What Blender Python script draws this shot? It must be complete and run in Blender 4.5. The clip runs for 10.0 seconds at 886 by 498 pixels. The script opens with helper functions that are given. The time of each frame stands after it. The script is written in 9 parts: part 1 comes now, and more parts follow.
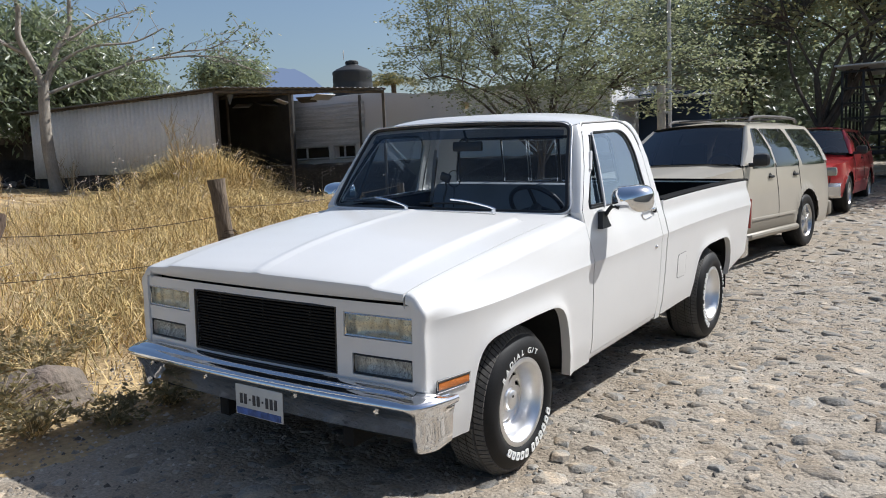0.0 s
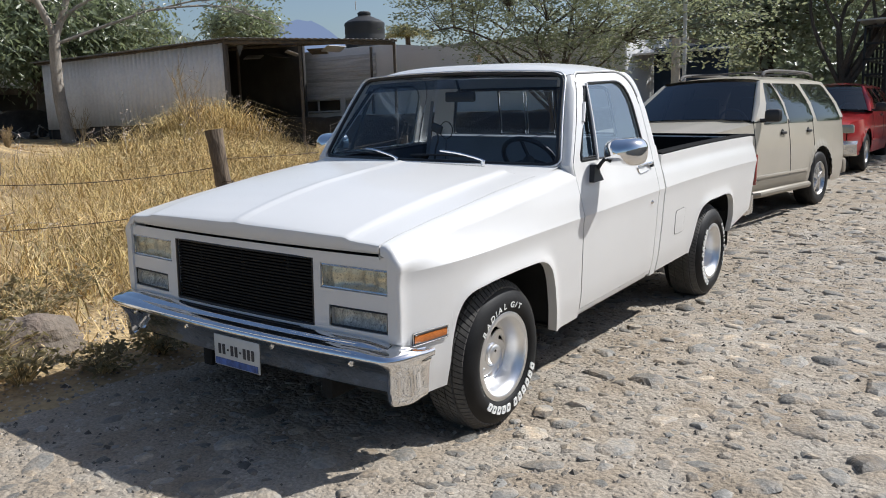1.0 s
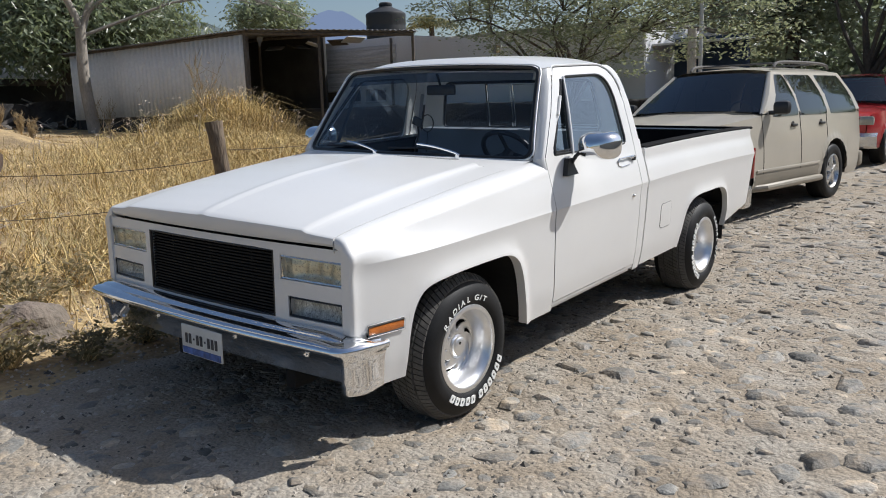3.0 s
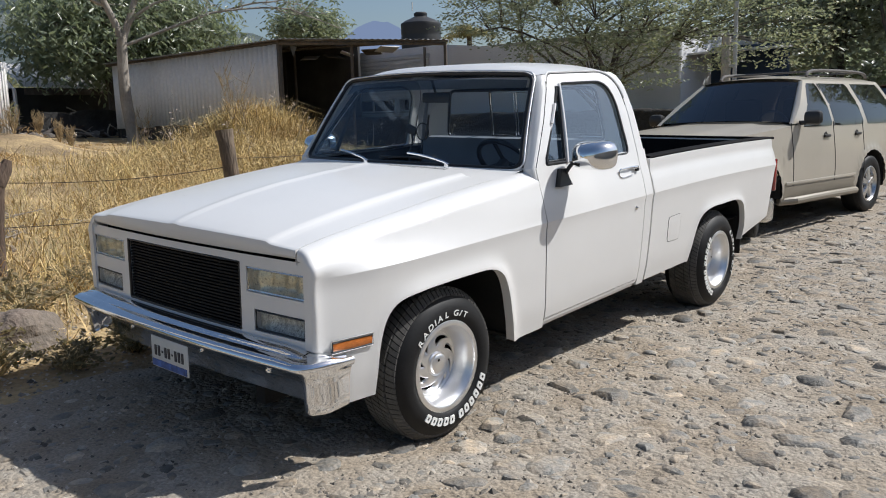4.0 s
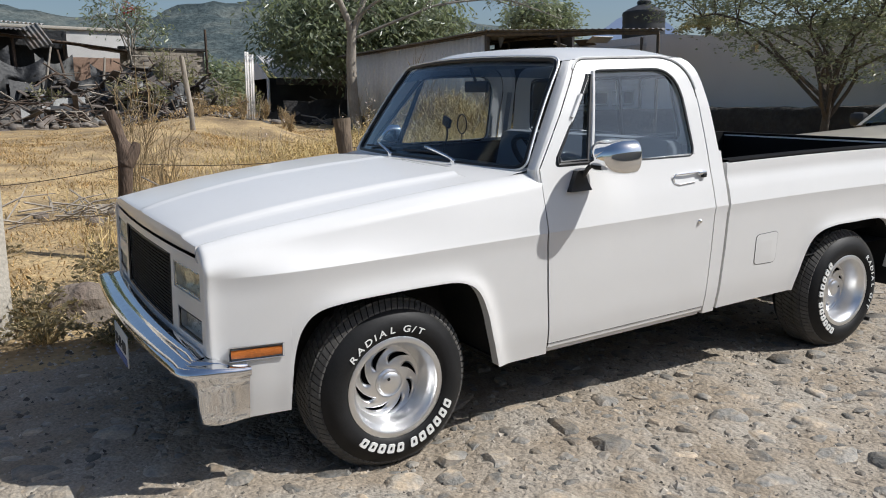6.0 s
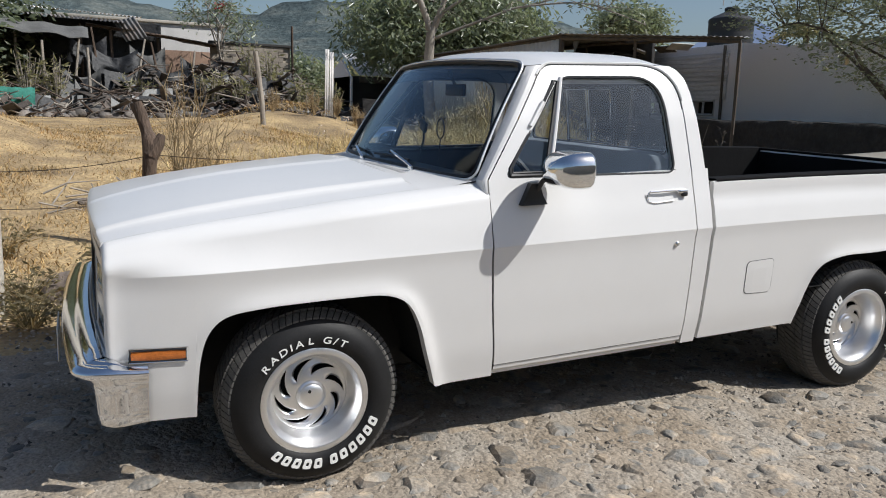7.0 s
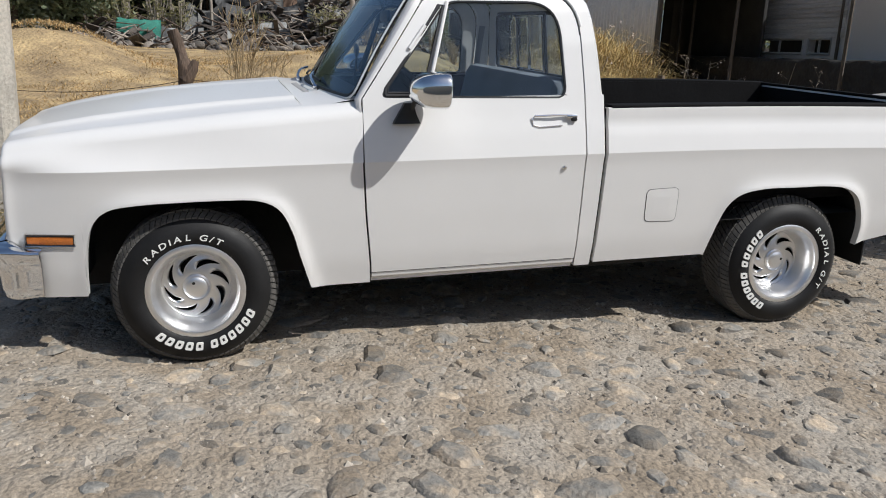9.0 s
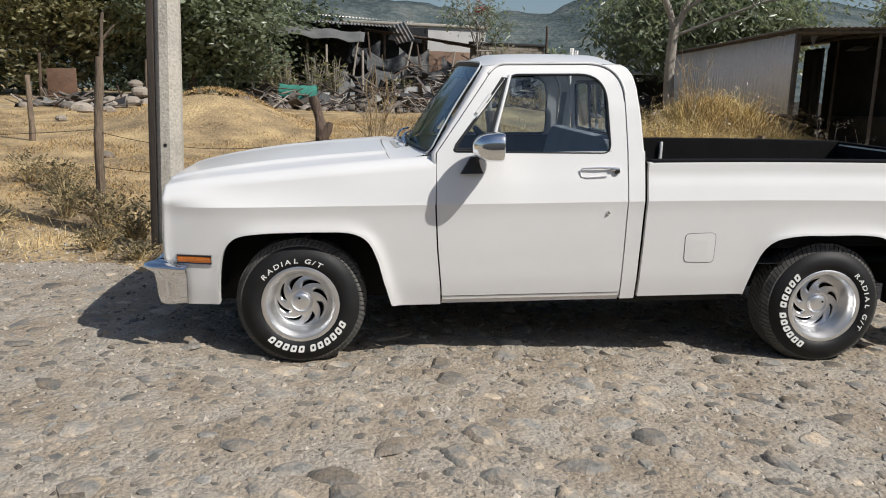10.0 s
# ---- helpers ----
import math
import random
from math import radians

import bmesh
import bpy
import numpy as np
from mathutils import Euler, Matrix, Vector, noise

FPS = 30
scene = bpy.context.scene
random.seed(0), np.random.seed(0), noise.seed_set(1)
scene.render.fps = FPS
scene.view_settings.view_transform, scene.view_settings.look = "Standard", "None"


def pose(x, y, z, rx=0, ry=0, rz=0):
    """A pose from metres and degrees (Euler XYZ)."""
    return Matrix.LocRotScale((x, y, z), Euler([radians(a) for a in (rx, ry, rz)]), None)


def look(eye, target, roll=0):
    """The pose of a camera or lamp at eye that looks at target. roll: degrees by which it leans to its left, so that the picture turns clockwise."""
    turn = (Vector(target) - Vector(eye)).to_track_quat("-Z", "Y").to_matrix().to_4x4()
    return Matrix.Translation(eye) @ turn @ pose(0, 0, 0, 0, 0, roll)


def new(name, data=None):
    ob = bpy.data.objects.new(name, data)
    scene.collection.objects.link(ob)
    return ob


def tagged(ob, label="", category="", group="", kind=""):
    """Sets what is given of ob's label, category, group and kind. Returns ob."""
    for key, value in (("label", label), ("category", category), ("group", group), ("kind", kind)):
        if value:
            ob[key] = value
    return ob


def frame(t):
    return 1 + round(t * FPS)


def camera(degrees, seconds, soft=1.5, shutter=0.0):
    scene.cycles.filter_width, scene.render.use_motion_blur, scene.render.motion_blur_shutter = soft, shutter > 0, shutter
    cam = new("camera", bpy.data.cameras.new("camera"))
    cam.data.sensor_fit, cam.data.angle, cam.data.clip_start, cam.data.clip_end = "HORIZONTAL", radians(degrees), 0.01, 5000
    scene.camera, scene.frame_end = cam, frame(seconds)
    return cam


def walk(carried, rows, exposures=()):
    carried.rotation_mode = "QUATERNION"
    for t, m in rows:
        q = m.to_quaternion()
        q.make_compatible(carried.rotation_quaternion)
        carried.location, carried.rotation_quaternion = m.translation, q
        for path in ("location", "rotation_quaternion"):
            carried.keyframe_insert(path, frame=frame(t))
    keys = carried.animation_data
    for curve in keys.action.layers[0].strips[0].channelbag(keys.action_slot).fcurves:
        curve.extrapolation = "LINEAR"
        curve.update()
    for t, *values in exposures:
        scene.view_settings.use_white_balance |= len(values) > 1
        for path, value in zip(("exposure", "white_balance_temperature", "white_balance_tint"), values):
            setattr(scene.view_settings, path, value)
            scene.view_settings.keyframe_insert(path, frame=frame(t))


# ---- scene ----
cam = camera(58.0, 10.0, 1.0)
PATH = [
    (0, (2.821, -3.249, 1.444), (1.677, -1.622, 1.231), -2.3),
    (0.5, (2.873, -3.221, 1.429), (1.728, -1.605, 1.149), -1.9),
    (1, (2.911, -3.104, 1.413), (1.740, -1.516, 1.092), -1.8),
    (1.5, (2.981, -2.990, 1.415), (1.791, -1.417, 1.084), -1.7),
    (2, (3.055, -2.976, 1.418), (1.837, -1.426, 1.076), -1.8),
    (3.5, (3.227, -2.873, 1.420), (1.987, -1.340, 1.082), -1.7),
    (4, (3.302, -2.642, 1.401), (1.991, -1.165, 1.086), -1.6),
    (4.5, (3.479, -2.338, 1.395), (2.018, -1.005, 1.097), -2.2),
    (5, (3.657, -2.073, 1.406), (2.058, -0.906, 1.126), -1.7),
    (5.5, (3.701, -1.757, 1.391), (2.057, -0.659, 1.088), -0.1),
    (5.6, (3.734, -1.689, 1.381), (2.080, -0.606, 1.087), -0.2),
    (5.7, (3.725, -1.624, 1.373), (2.061, -0.555, 1.071), -0.4),
    (6.8, (3.864, -0.929, 1.378), (2.082, -0.081, 1.064), 1.4),
    (7, (3.874, -0.799, 1.390), (2.079, 0.022, 1.071), 1.7),
    (7.5, (3.967, -0.432, 1.405), (2.149, 0.333, 1.075), 1.8),
    (8, (4.047, -0.165, 1.418), (2.163, 0.419, 1.088), 1.6),
    (8.5, (4.214, 0.038, 1.396), (2.316, 0.569, 1.058), 1.3),
    (8.8, (4.351, 0.112, 1.363), (2.480, 0.648, 0.903), 2.8),
    (9, (4.503, 0.164, 1.363), (2.628, 0.674, 0.886), 2.5),
    (9.5, (4.916, 0.255, 1.387), (2.987, 0.587, 0.976), 1.6),
    (10, (5.315, 0.437, 1.396), (3.352, 0.594, 1.048), 2.2),
]
walk(cam, [(t, look(eye, target, roll)) for t, eye, target, roll in PATH], [(0.0, 0.32, 5970, 10), (2.0, 0.21, 6030, 10), (4.5, 0.14, 6035, 10), (7.5, 0.02, 6075, 10), (8.5, -0.02, 6080, 10), (9.5, -0.01, 6150, 10), (10.0, 0.03, 6230, 10)])

# ---- light: a clear day, sun behind the truck and to its driver's side ----
SUN_WAY = Vector((0.555, 0.755, 1.0)).normalized()
world = bpy.data.worlds.new("sky")
scene.world = world
world.use_nodes = True
wt = world.node_tree
wt.nodes.clear()
w_out = wt.nodes.new("ShaderNodeOutputWorld")
w_bg = wt.nodes.new("ShaderNodeBackground")
w_sky = wt.nodes.new("ShaderNodeTexSky")
w_sky.sky_type = "NISHITA"
w_sky.sun_disc = False
w_sky.sun_elevation = math.asin(SUN_WAY.z)
w_sky.sun_rotation = math.atan2(SUN_WAY.x, SUN_WAY.y)
w_sky.altitude = 800
w_sky.air_density, w_sky.dust_density, w_sky.ozone_density = 1.2, 3.6, 1.2
w_bg.inputs["Strength"].default_value = 0.080
wt.links.new(w_sky.outputs[0], w_bg.inputs[0])
wt.links.new(w_bg.outputs[0], w_out.inputs[0])
sun_data = bpy.data.lights.new("sun", "SUN")
sun_data.energy, sun_data.angle, sun_data.color = 4.5, radians(0.53), (1.0, 0.95, 0.87)
sun = new("sun", sun_data)
sun.matrix_world = look(SUN_WAY * 60, (0, 0, 0))

# ---- small tools ----
def lerp(a, b, s):
    return a + (b - a) * s


def sstep(a, b, v):
    s = min(1.0, max(0.0, (v - a) / (b - a)))
    return s * s * (3 - 2 * s)


def table(pairs):
    """A function through (at, value) pairs, straight between them."""
    xs, ys = [p[0] for p in pairs], [p[1] for p in pairs]
    return lambda v: float(np.interp(v, xs, ys))


def spline(points, n):
    """n points, evenly in parameter, along a smooth curve through the given points."""
    pts = [Vector(p) for p in points]
    out = []
    for k in range(n):
        s = k / (n - 1) * (len(pts) - 1)
        i = min(int(s), len(pts) - 2)
        u = s - i
        p0, p1, p2 = pts[max(i - 1, 0)], pts[i], pts[i + 1]
        p3 = pts[min(i + 2, len(pts) - 1)]
        out.append(0.5 * (2 * p1 + (p2 - p0) * u + (2 * p0 - 5 * p1 + 4 * p2 - p3) * u * u + (3 * p1 - p0 - 3 * p2 + p3) * u ** 3))
    return out


class Geo:
    """Vertices and faces that are gathered into one mesh."""

    def __init__(self):
        self.v, self.f = [], []

    def add(self, verts, faces):
        o = len(self.v)
        self.v.extend(tuple(p) for p in verts)
        self.f.extend(tuple(i + o for i in face) for face in faces)
        return self

    def grid(self, rows, wrap_u=False, wrap_v=False, flip=False):
        nu, nv = len(rows), len(rows[0])
        faces = []
        for i in range(nu if wrap_u else nu - 1):
            for j in range(nv if wrap_v else nv - 1):
                a, b = i * nv + j, i * nv + (j + 1) % nv
                c, d = ((i + 1) % nu) * nv + (j + 1) % nv, ((i + 1) % nu) * nv + j
                faces.append((a, d, c, b) if flip else (a, b, c, d))
        return self.add([p for r in rows for p in r], faces)

    def tube(self, points, radius, n=8, cap=True, flat=1.0):
        pts = [Vector(p) for p in points]
        rows = []
        up = Vector((0, 0, 1))
        for k, p in enumerate(pts):
            d = (pts[min(k + 1, len(pts) - 1)] - pts[max(k - 1, 0)])
            d = d.normalized() if d.length > 1e-9 else Vector((0, 0, 1))
            if abs(d.dot(up)) > 0.95:
                up = Vector((1, 0, 0)) if abs(d.x) < 0.9 else Vector((0, 1, 0))
            a = d.cross(up).normalized()
            b = a.cross(d)
            up = b
            r = radius[k] if isinstance(radius, (list, tuple)) else radius
            rows.append([p + a * (math.cos(t) * r) + b * (math.sin(t) * r * flat) for t in [2 * math.pi * q / n for q in range(n)]])
        o = len(self.v)
        self.grid(rows, wrap_v=True)
        if cap:
            self.f.append(tuple(o + q for q in reversed(range(n))))
            self.f.append(tuple(o + (len(rows) - 1) * n + q for q in range(n)))
        return self

    def box(self, c, s, bev=0.0, m=None):
        bm = bmesh.new()
        bmesh.ops.create_cube(bm, size=1.0)
        bmesh.ops.scale(bm, vec=s, verts=bm.verts)
        if bev > 0:
            bmesh.ops.bevel(bm, geom=bm.edges[:], offset=min(bev, 0.45 * min(s)), segments=2, profile=0.5, affect="EDGES")
        mm = Matrix.Translation(c) @ (m if m is not None else Matrix())
        bm.verts.index_update()
        self.add([mm @ v.co for v in bm.verts], [[v.index for v in f.verts] for f in bm.faces])
        bm.free()
        return self

    def lathe(self, profile, m=None, n=48, a0=0.0, a1=None):
        """Turns (radius, height) pairs about the x axis."""
        m = m if m is not None else Matrix()
        rows = []
        full = a1 is None
        for k in range(n if full else n + 1):
            t = a0 + ((2 * math.pi if full else a1 - a0) * k / n)
            rows.append([m @ Vector((h, r * math.cos(t), r * math.sin(t))) for r, h in profile])
        return self.grid(rows, wrap_u=full, flip=True)

    def poly(self, pts):
        return self.add(pts, [tuple(range(len(pts)))])

    def slab(self, outline, depth):
        """A flat outline (3D points) given thickness along a vector."""
        n = len(outline)
        d = Vector(depth)
        top = [Vector(p) + d for p in outline]
        return self.add(list(outline) + top, [tuple(reversed(range(n))), tuple(range(n, 2 * n))] + [(i, (i + 1) % n, n + (i + 1) % n, n + i) for i in range(n)])

    def mirror_x(self, cx=0.0):
        n = len(self.v)
        self.v.extend((2 * cx - x, y, z) for x, y, z in self.v[:n])
        self.f.extend(tuple(i + n for i in reversed(face)) for face in self.f[:])
        return self

    def moved(self, m):
        self.v = [tuple(m @ Vector(p)) for p in self.v]
        return self

    def mesh(self, name, material, smooth=True, angle=32):
        me = bpy.data.meshes.new(name)
        me.from_pydata(self.v, [], self.f)
        for one in material if isinstance(material, (list, tuple)) else [material]:
            me.materials.append(one)
        if smooth:
            me.shade_smooth()
            me.set_sharp_from_angle(angle=radians(angle))
        me.update()
        return me


def part(name, geo, material, parent=None, label="", smooth=True, angle=32):
    ob = new(name, geo.mesh(name, material, smooth, angle))
    if parent is not None:
        ob.parent = parent
    if label:
        ob["label"] = label
    return ob


def thing(name, at=(0, 0, 0), label="", category="", group="", kind="", turn=0.0):
    ob = new(name)
    ob.empty_display_size = 0.2
    ob.matrix_basis = pose(*at, 0, 0, turn)
    return tagged(ob, label, category, group, kind)


def solid(ob, thickness, offset=-1.0):
    mod = ob.modifiers.new("solid", "SOLIDIFY")
    mod.thickness, mod.offset = thickness, offset
    return ob


def weld(ob, dist=1e-4):
    bm = bmesh.new()
    bm.from_mesh(ob.data)
    bmesh.ops.remove_doubles(bm, verts=bm.verts, dist=dist)
    bm.to_mesh(ob.data)
    bm.free()
    return ob


def fbm(x, y, z=0.0, octaves=4):
    return noise.fractal(Vector((x, y, z)), 1.0, 2.0, octaves)


# ---- materials ----
def surf(name, base, rough=0.5, metal=0.0, vary=0.15, big=1.5, fine=40.0, bump=0.1, second=None, mix=0.5, coat=0.0, island=0.0, each=0.0, spec=0.5, stretch=(1, 1, 1), dust=None, sharp=0.12, pebble=0.0):
    """A surface with blotches (big) and grain (fine), both in cycles a metre, a second colour laid over in patches, and dust on what faces up."""
    m = bpy.data.materials.new(name)
    m.use_nodes = True
    nt = m.node_tree
    N, L = nt.nodes, nt.links
    b = N["Principled BSDF"]
    geo = N.new("ShaderNodeNewGeometry")
    mp = N.new("ShaderNodeMapping")
    mp.inputs["Scale"].default_value = stretch
    L.new(geo.outputs["Position"], mp.inputs["Vector"])

    def tex(scale, detail=4.0, rough_=0.55):
        t = N.new("ShaderNodeTexNoise")
        t.inputs["Scale"].default_value, t.inputs["Detail"].default_value, t.inputs["Roughness"].default_value = scale, detail, rough_
        L.new(mp.outputs[0], t.inputs["Vector"])
        return t.outputs["Fac"]

    def ramp(fac, lo, hi, a=0.0, c=1.0):
        r = N.new("ShaderNodeMapRange")
        r.inputs["From Min"].default_value, r.inputs["From Max"].default_value = lo, hi
        r.inputs["To Min"].default_value, r.inputs["To Max"].default_value = a, c
        L.new(fac, r.inputs["Value"])
        return r.outputs["Result"]

    def blend(kind, fac, a, c):
        x = N.new("ShaderNodeMix")
        x.data_type, x.blend_type = "RGBA", kind
        for sock, val in ((x.inputs[0], fac), (x.inputs[6], a), (x.inputs[7], c)):
            if isinstance(val, (int, float)):
                sock.default_value = val
            elif isinstance(val, (tuple, list)):
                sock.default_value = (*val[:3], 1)
            else:
                L.new(val, sock)
        return x.outputs[2]

    n_big, n_fine = tex(big), tex(fine, 3.0)
    col = base
    if second is not None:
        col = blend("MIX", ramp(n_big, mix - sharp, mix + sharp), base, second)

    def grey(value):
        c = N.new("ShaderNodeCombineColor")
        for k in range(3):
            L.new(value, c.inputs[k])
        return c.outputs[0]

    if vary > 0:
        col = blend("MULTIPLY", 1.0, col, grey(ramp(n_big, 0.3, 0.7, 1 - vary, 1 + vary * 0.6)))
        col = blend("MULTIPLY", 1.0, col, grey(ramp(n_fine, 0.3, 0.7, 1 - vary * 0.8, 1 + vary * 0.5)))
    if island > 0:
        col = blend("MULTIPLY", 1.0, col, grey(ramp(geo.outputs["Random Per Island"], 0, 1, 1 - island, 1 + island)))
    if each > 0:
        info = N.new("ShaderNodeObjectInfo")
        col = blend("MULTIPLY", 1.0, col, grey(ramp(info.outputs["Random"], 0, 1, 1 - each, 1 + each)))
    if dust is not None:
        sep = N.new("ShaderNodeSeparateXYZ")
        L.new(geo.outputs["Normal"], sep.inputs[0])
        mul = N.new("ShaderNodeMath")
        mul.operation = "MULTIPLY"
        L.new(ramp(sep.outputs["Z"], 0.2, 1.0), mul.inputs[0])
        L.new(ramp(n_fine, 0.35, 0.65, 0.25, 0.9), mul.inputs[1])
        col = blend("MIX", mul.outputs[0], col, dust)
    if isinstance(col, (tuple, list)):
        b.inputs["Base Color"].default_value = (*col[:3], 1)
    else:
        L.new(col, b.inputs["Base Color"])
    b.inputs["Metallic"].default_value = metal
    b.inputs["Specular IOR Level"].default_value = spec
    L.new(ramp(n_fine, 0.2, 0.8, max(0.02, rough - 0.08), min(1.0, rough + 0.08)), b.inputs["Roughness"])
    if coat:
        b.inputs["Coat Weight"].default_value, b.inputs["Coat Roughness"].default_value = coat, 0.06
    if bump > 0:
        bp = N.new("ShaderNodeBump")
        bp.inputs["Strength"].default_value, bp.inputs["Distance"].default_value = min(1.0, bump), 0.6 / fine
        L.new(n_fine, bp.inputs["Height"])
        if pebble > 0:
            vo = N.new("ShaderNodeTexVoronoi")
            vo.inputs["Scale"].default_value = pebble
            L.new(mp.outputs[0], vo.inputs["Vector"])
            b2 = N.new("ShaderNodeBump")
            b2.inputs["Strength"].default_value, b2.inputs["Distance"].default_value = 0.9, 0.35 / pebble
            b2.invert = True
            L.new(vo.outputs["Distance"], b2.inputs["Height"])
            L.new(b2.outputs[0], bp.inputs["Normal"])
        L.new(bp.outputs[0], b.inputs["Normal"])
    return m


def glass(name, tint, rough=0.02, through_=0.55, base=0.075, power=4.5):
    """A thin pane: clear view mixed with the mirror of a glass face."""
    m = bpy.data.materials.new(name)
    m.use_nodes = True
    N, L = m.node_tree.nodes, m.node_tree.links
    N.remove(N["Principled BSDF"])
    tr, gl, mx, fr = N.new("ShaderNodeBsdfTransparent"), N.new("ShaderNodeBsdfGlossy"), N.new("ShaderNodeMixShader"), N.new("ShaderNodeLayerWeight")
    tr.inputs["Color"].default_value = (*tint, 1)
    gl.inputs["Roughness"].default_value = rough
    gl.inputs["Color"].default_value = (0.82, 0.92, 1.0, 1)
    fr.inputs["Blend"].default_value = 0.5
    up, ad = N.new("ShaderNodeMath"), N.new("ShaderNodeMath")
    up.operation, ad.operation = "POWER", "MULTIPLY_ADD"
    up.inputs[1].default_value = power
    ad.inputs[1].default_value, ad.inputs[2].default_value = through_, base
    L.new(fr.outputs["Facing"], up.inputs[0])
    L.new(up.outputs[0], ad.inputs[0])
    L.new(ad.outputs[0], mx.inputs[0])
    L.new(tr.outputs[0], mx.inputs[1])
    L.new(gl.outputs[0], mx.inputs[2])
    L.new(mx.outputs[0], N["Material Output"].inputs["Surface"])
    return m


M_PAINT = surf("white_paint", (0.745, 0.735, 0.715), 0.33, vary=0.03, big=2.0, fine=300, bump=0.015, coat=0.35)
M_PRIMER = surf("dull_white_paint", (0.60, 0.60, 0.58), 0.5, vary=0.06, big=6.0, fine=200, bump=0.02)
M_GAP = surf("dark_gap", (0.012, 0.012, 0.012), 0.8, vary=0.1, bump=0.0)
M_CHROME = surf("chrome", (0.86, 0.87, 0.88), 0.07, 1.0, vary=0.04, big=5, fine=160, bump=0.02)
M_CHROME_WORN = surf("worn_chrome", (0.78, 0.77, 0.75), 0.2, 1.0, vary=0.1, big=9, fine=60, bump=0.5)
M_STEEL = surf("polished_alloy", (0.88, 0.88, 0.88), 0.36, 1.0, vary=0.06, big=8, fine=300, bump=0.0)
M_TREAD = surf("dusty_tread_rubber", (0.115, 0.110, 0.102), 0.75, vary=0.3, big=6, fine=120, bump=0.15, spec=0.3)
M_RUBBER = surf("tyre_rubber", (0.016, 0.016, 0.0165), 0.55, vary=0.3, big=6, fine=150, bump=0.12, spec=0.25)
M_SEAL = surf("black_seal", (0.012, 0.012, 0.013), 0.4, vary=0.1, bump=0.02)
M_BLACK = surf("black_paint", (0.016, 0.016, 0.017), 0.38, vary=0.2, big=4, fine=60, bump=0.06)
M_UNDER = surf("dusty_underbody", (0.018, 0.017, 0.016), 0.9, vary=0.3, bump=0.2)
M_LETTER = surf("white_letters", (0.80, 0.80, 0.77), 0.6, vary=0.05, bump=0.03)
M_AMBER = surf("amber_lens", (0.55, 0.16, 0.025), 0.22, vary=0.18, big=60, fine=240, bump=0.4, coat=0.6)
M_LENS = surf("fluted_lens", (0.42, 0.42, 0.37), 0.14, 0.35, vary=0.35, big=14, fine=220, bump=0.6, coat=0.8, stretch=(1, 1, 0.2))
M_GLASS = glass("clear_glass", (0.76, 0.82, 0.87), through_=0.9, base=0.034)
M_GLASS_SIDE = glass("door_glass", (0.76, 0.84, 0.88), through_=0.95, base=0.065, power=2.1)
M_STRIP = glass("blue_tinted_band", (0.30, 0.36, 0.46), through_=0.3, base=0.02)
M_TRIM_IN = surf("dark_vinyl", (0.022, 0.023, 0.025), 0.55, vary=0.15, fine=120, bump=0.1)
M_CLOTH = surf("grey_blue_seat_cloth", (0.20, 0.215, 0.24), 0.85, vary=0.12, big=5, fine=180, bump=0.2)
M_CABIN = surf("light_cabin_panel", (0.36, 0.37, 0.385), 0.6, vary=0.06, bump=0.05)

# ---- the ground ----
M_DIRT = surf("dusty_road_dirt", (0.41, 0.335, 0.245), 0.95, vary=0.40, big=2.3, fine=75, bump=1.0, second=(0.32, 0.285, 0.235), mix=0.5, pebble=34)
M_FIELD = surf("dry_field_soil", (0.34, 0.245, 0.135), 0.95, vary=0.34, big=1.3, fine=22, bump=1.0, second=(0.46, 0.335, 0.17), mix=0.48, pebble=16, sharp=0.12)
rise = table([(-60, 1.9), (-34, 1.55), (-27, 1.35), (-20, 1.05), (-14, 0.85), (-9, 0.55), (-5, 0.30), (-3.2, 0.17), (-2.2, 0.13), (-1.5, 0.075), (-1.0, 0.046), (0.0, 0.02), (0.9, 0.0), (9, 0.0), (14, 0.05), (60, 0.3)])


def ground_z(x, y):
    z = rise(x)
    if y > 4:
        z += 0.0033 * min(y - 4, 14) ** 2 * sstep(-12, -1, x) + 0.05 * max(0, y - 20) * sstep(-12, -1, x) * 0.4
    # the overgrown heap, the sandy heap and the low bank
    z += 0.95 * math.exp(-((x + 10.0) / 1.25) ** 2 - ((y - 6.9) / 1.3) ** 2)
    z += 0.22 * math.exp(-((x + 7.6) / 2.2) ** 2 - ((y - 5.2) / 1.8) ** 2)
    z += 0.88 * math.exp(-((x + 12.5) / 1.9) ** 2 - ((y + 3.25) / 1.7) ** 2)
    z += 0.78 * math.exp(-((x + 17.0) / 1.7) ** 2 - ((y - 4.2) / 2.1) ** 2) * sstep(6.9, 4.9, y)
    z += 0.80 * math.exp(-((x + 26.3) / 1.9) ** 2 - ((y - 4.9) / 2.3) ** 2)
    z += 0.42 * math.exp(-((x + 13.2) / 1.3) ** 2 - ((y - 2.0) / 1.5) ** 2)
    # the front wheel has settled into the sand
    z -= 0.058 * math.exp(-((x - 0.9) / 0.42) ** 2 - (y / 0.42) ** 2)
    rough = 0.5 + 0.5 * sstep(-1.2, -3.0, x)
    z += 0.012 * rough * fbm(x * 0.9, y * 0.9, 3.1) + ((0.05 * fbm(x * 0.25, y * 0.25, 7.7) + 0.05 * fbm(x * 0.9, y * 0.9, 2.2)) * sstep(-2.5, -6, x))
    return z


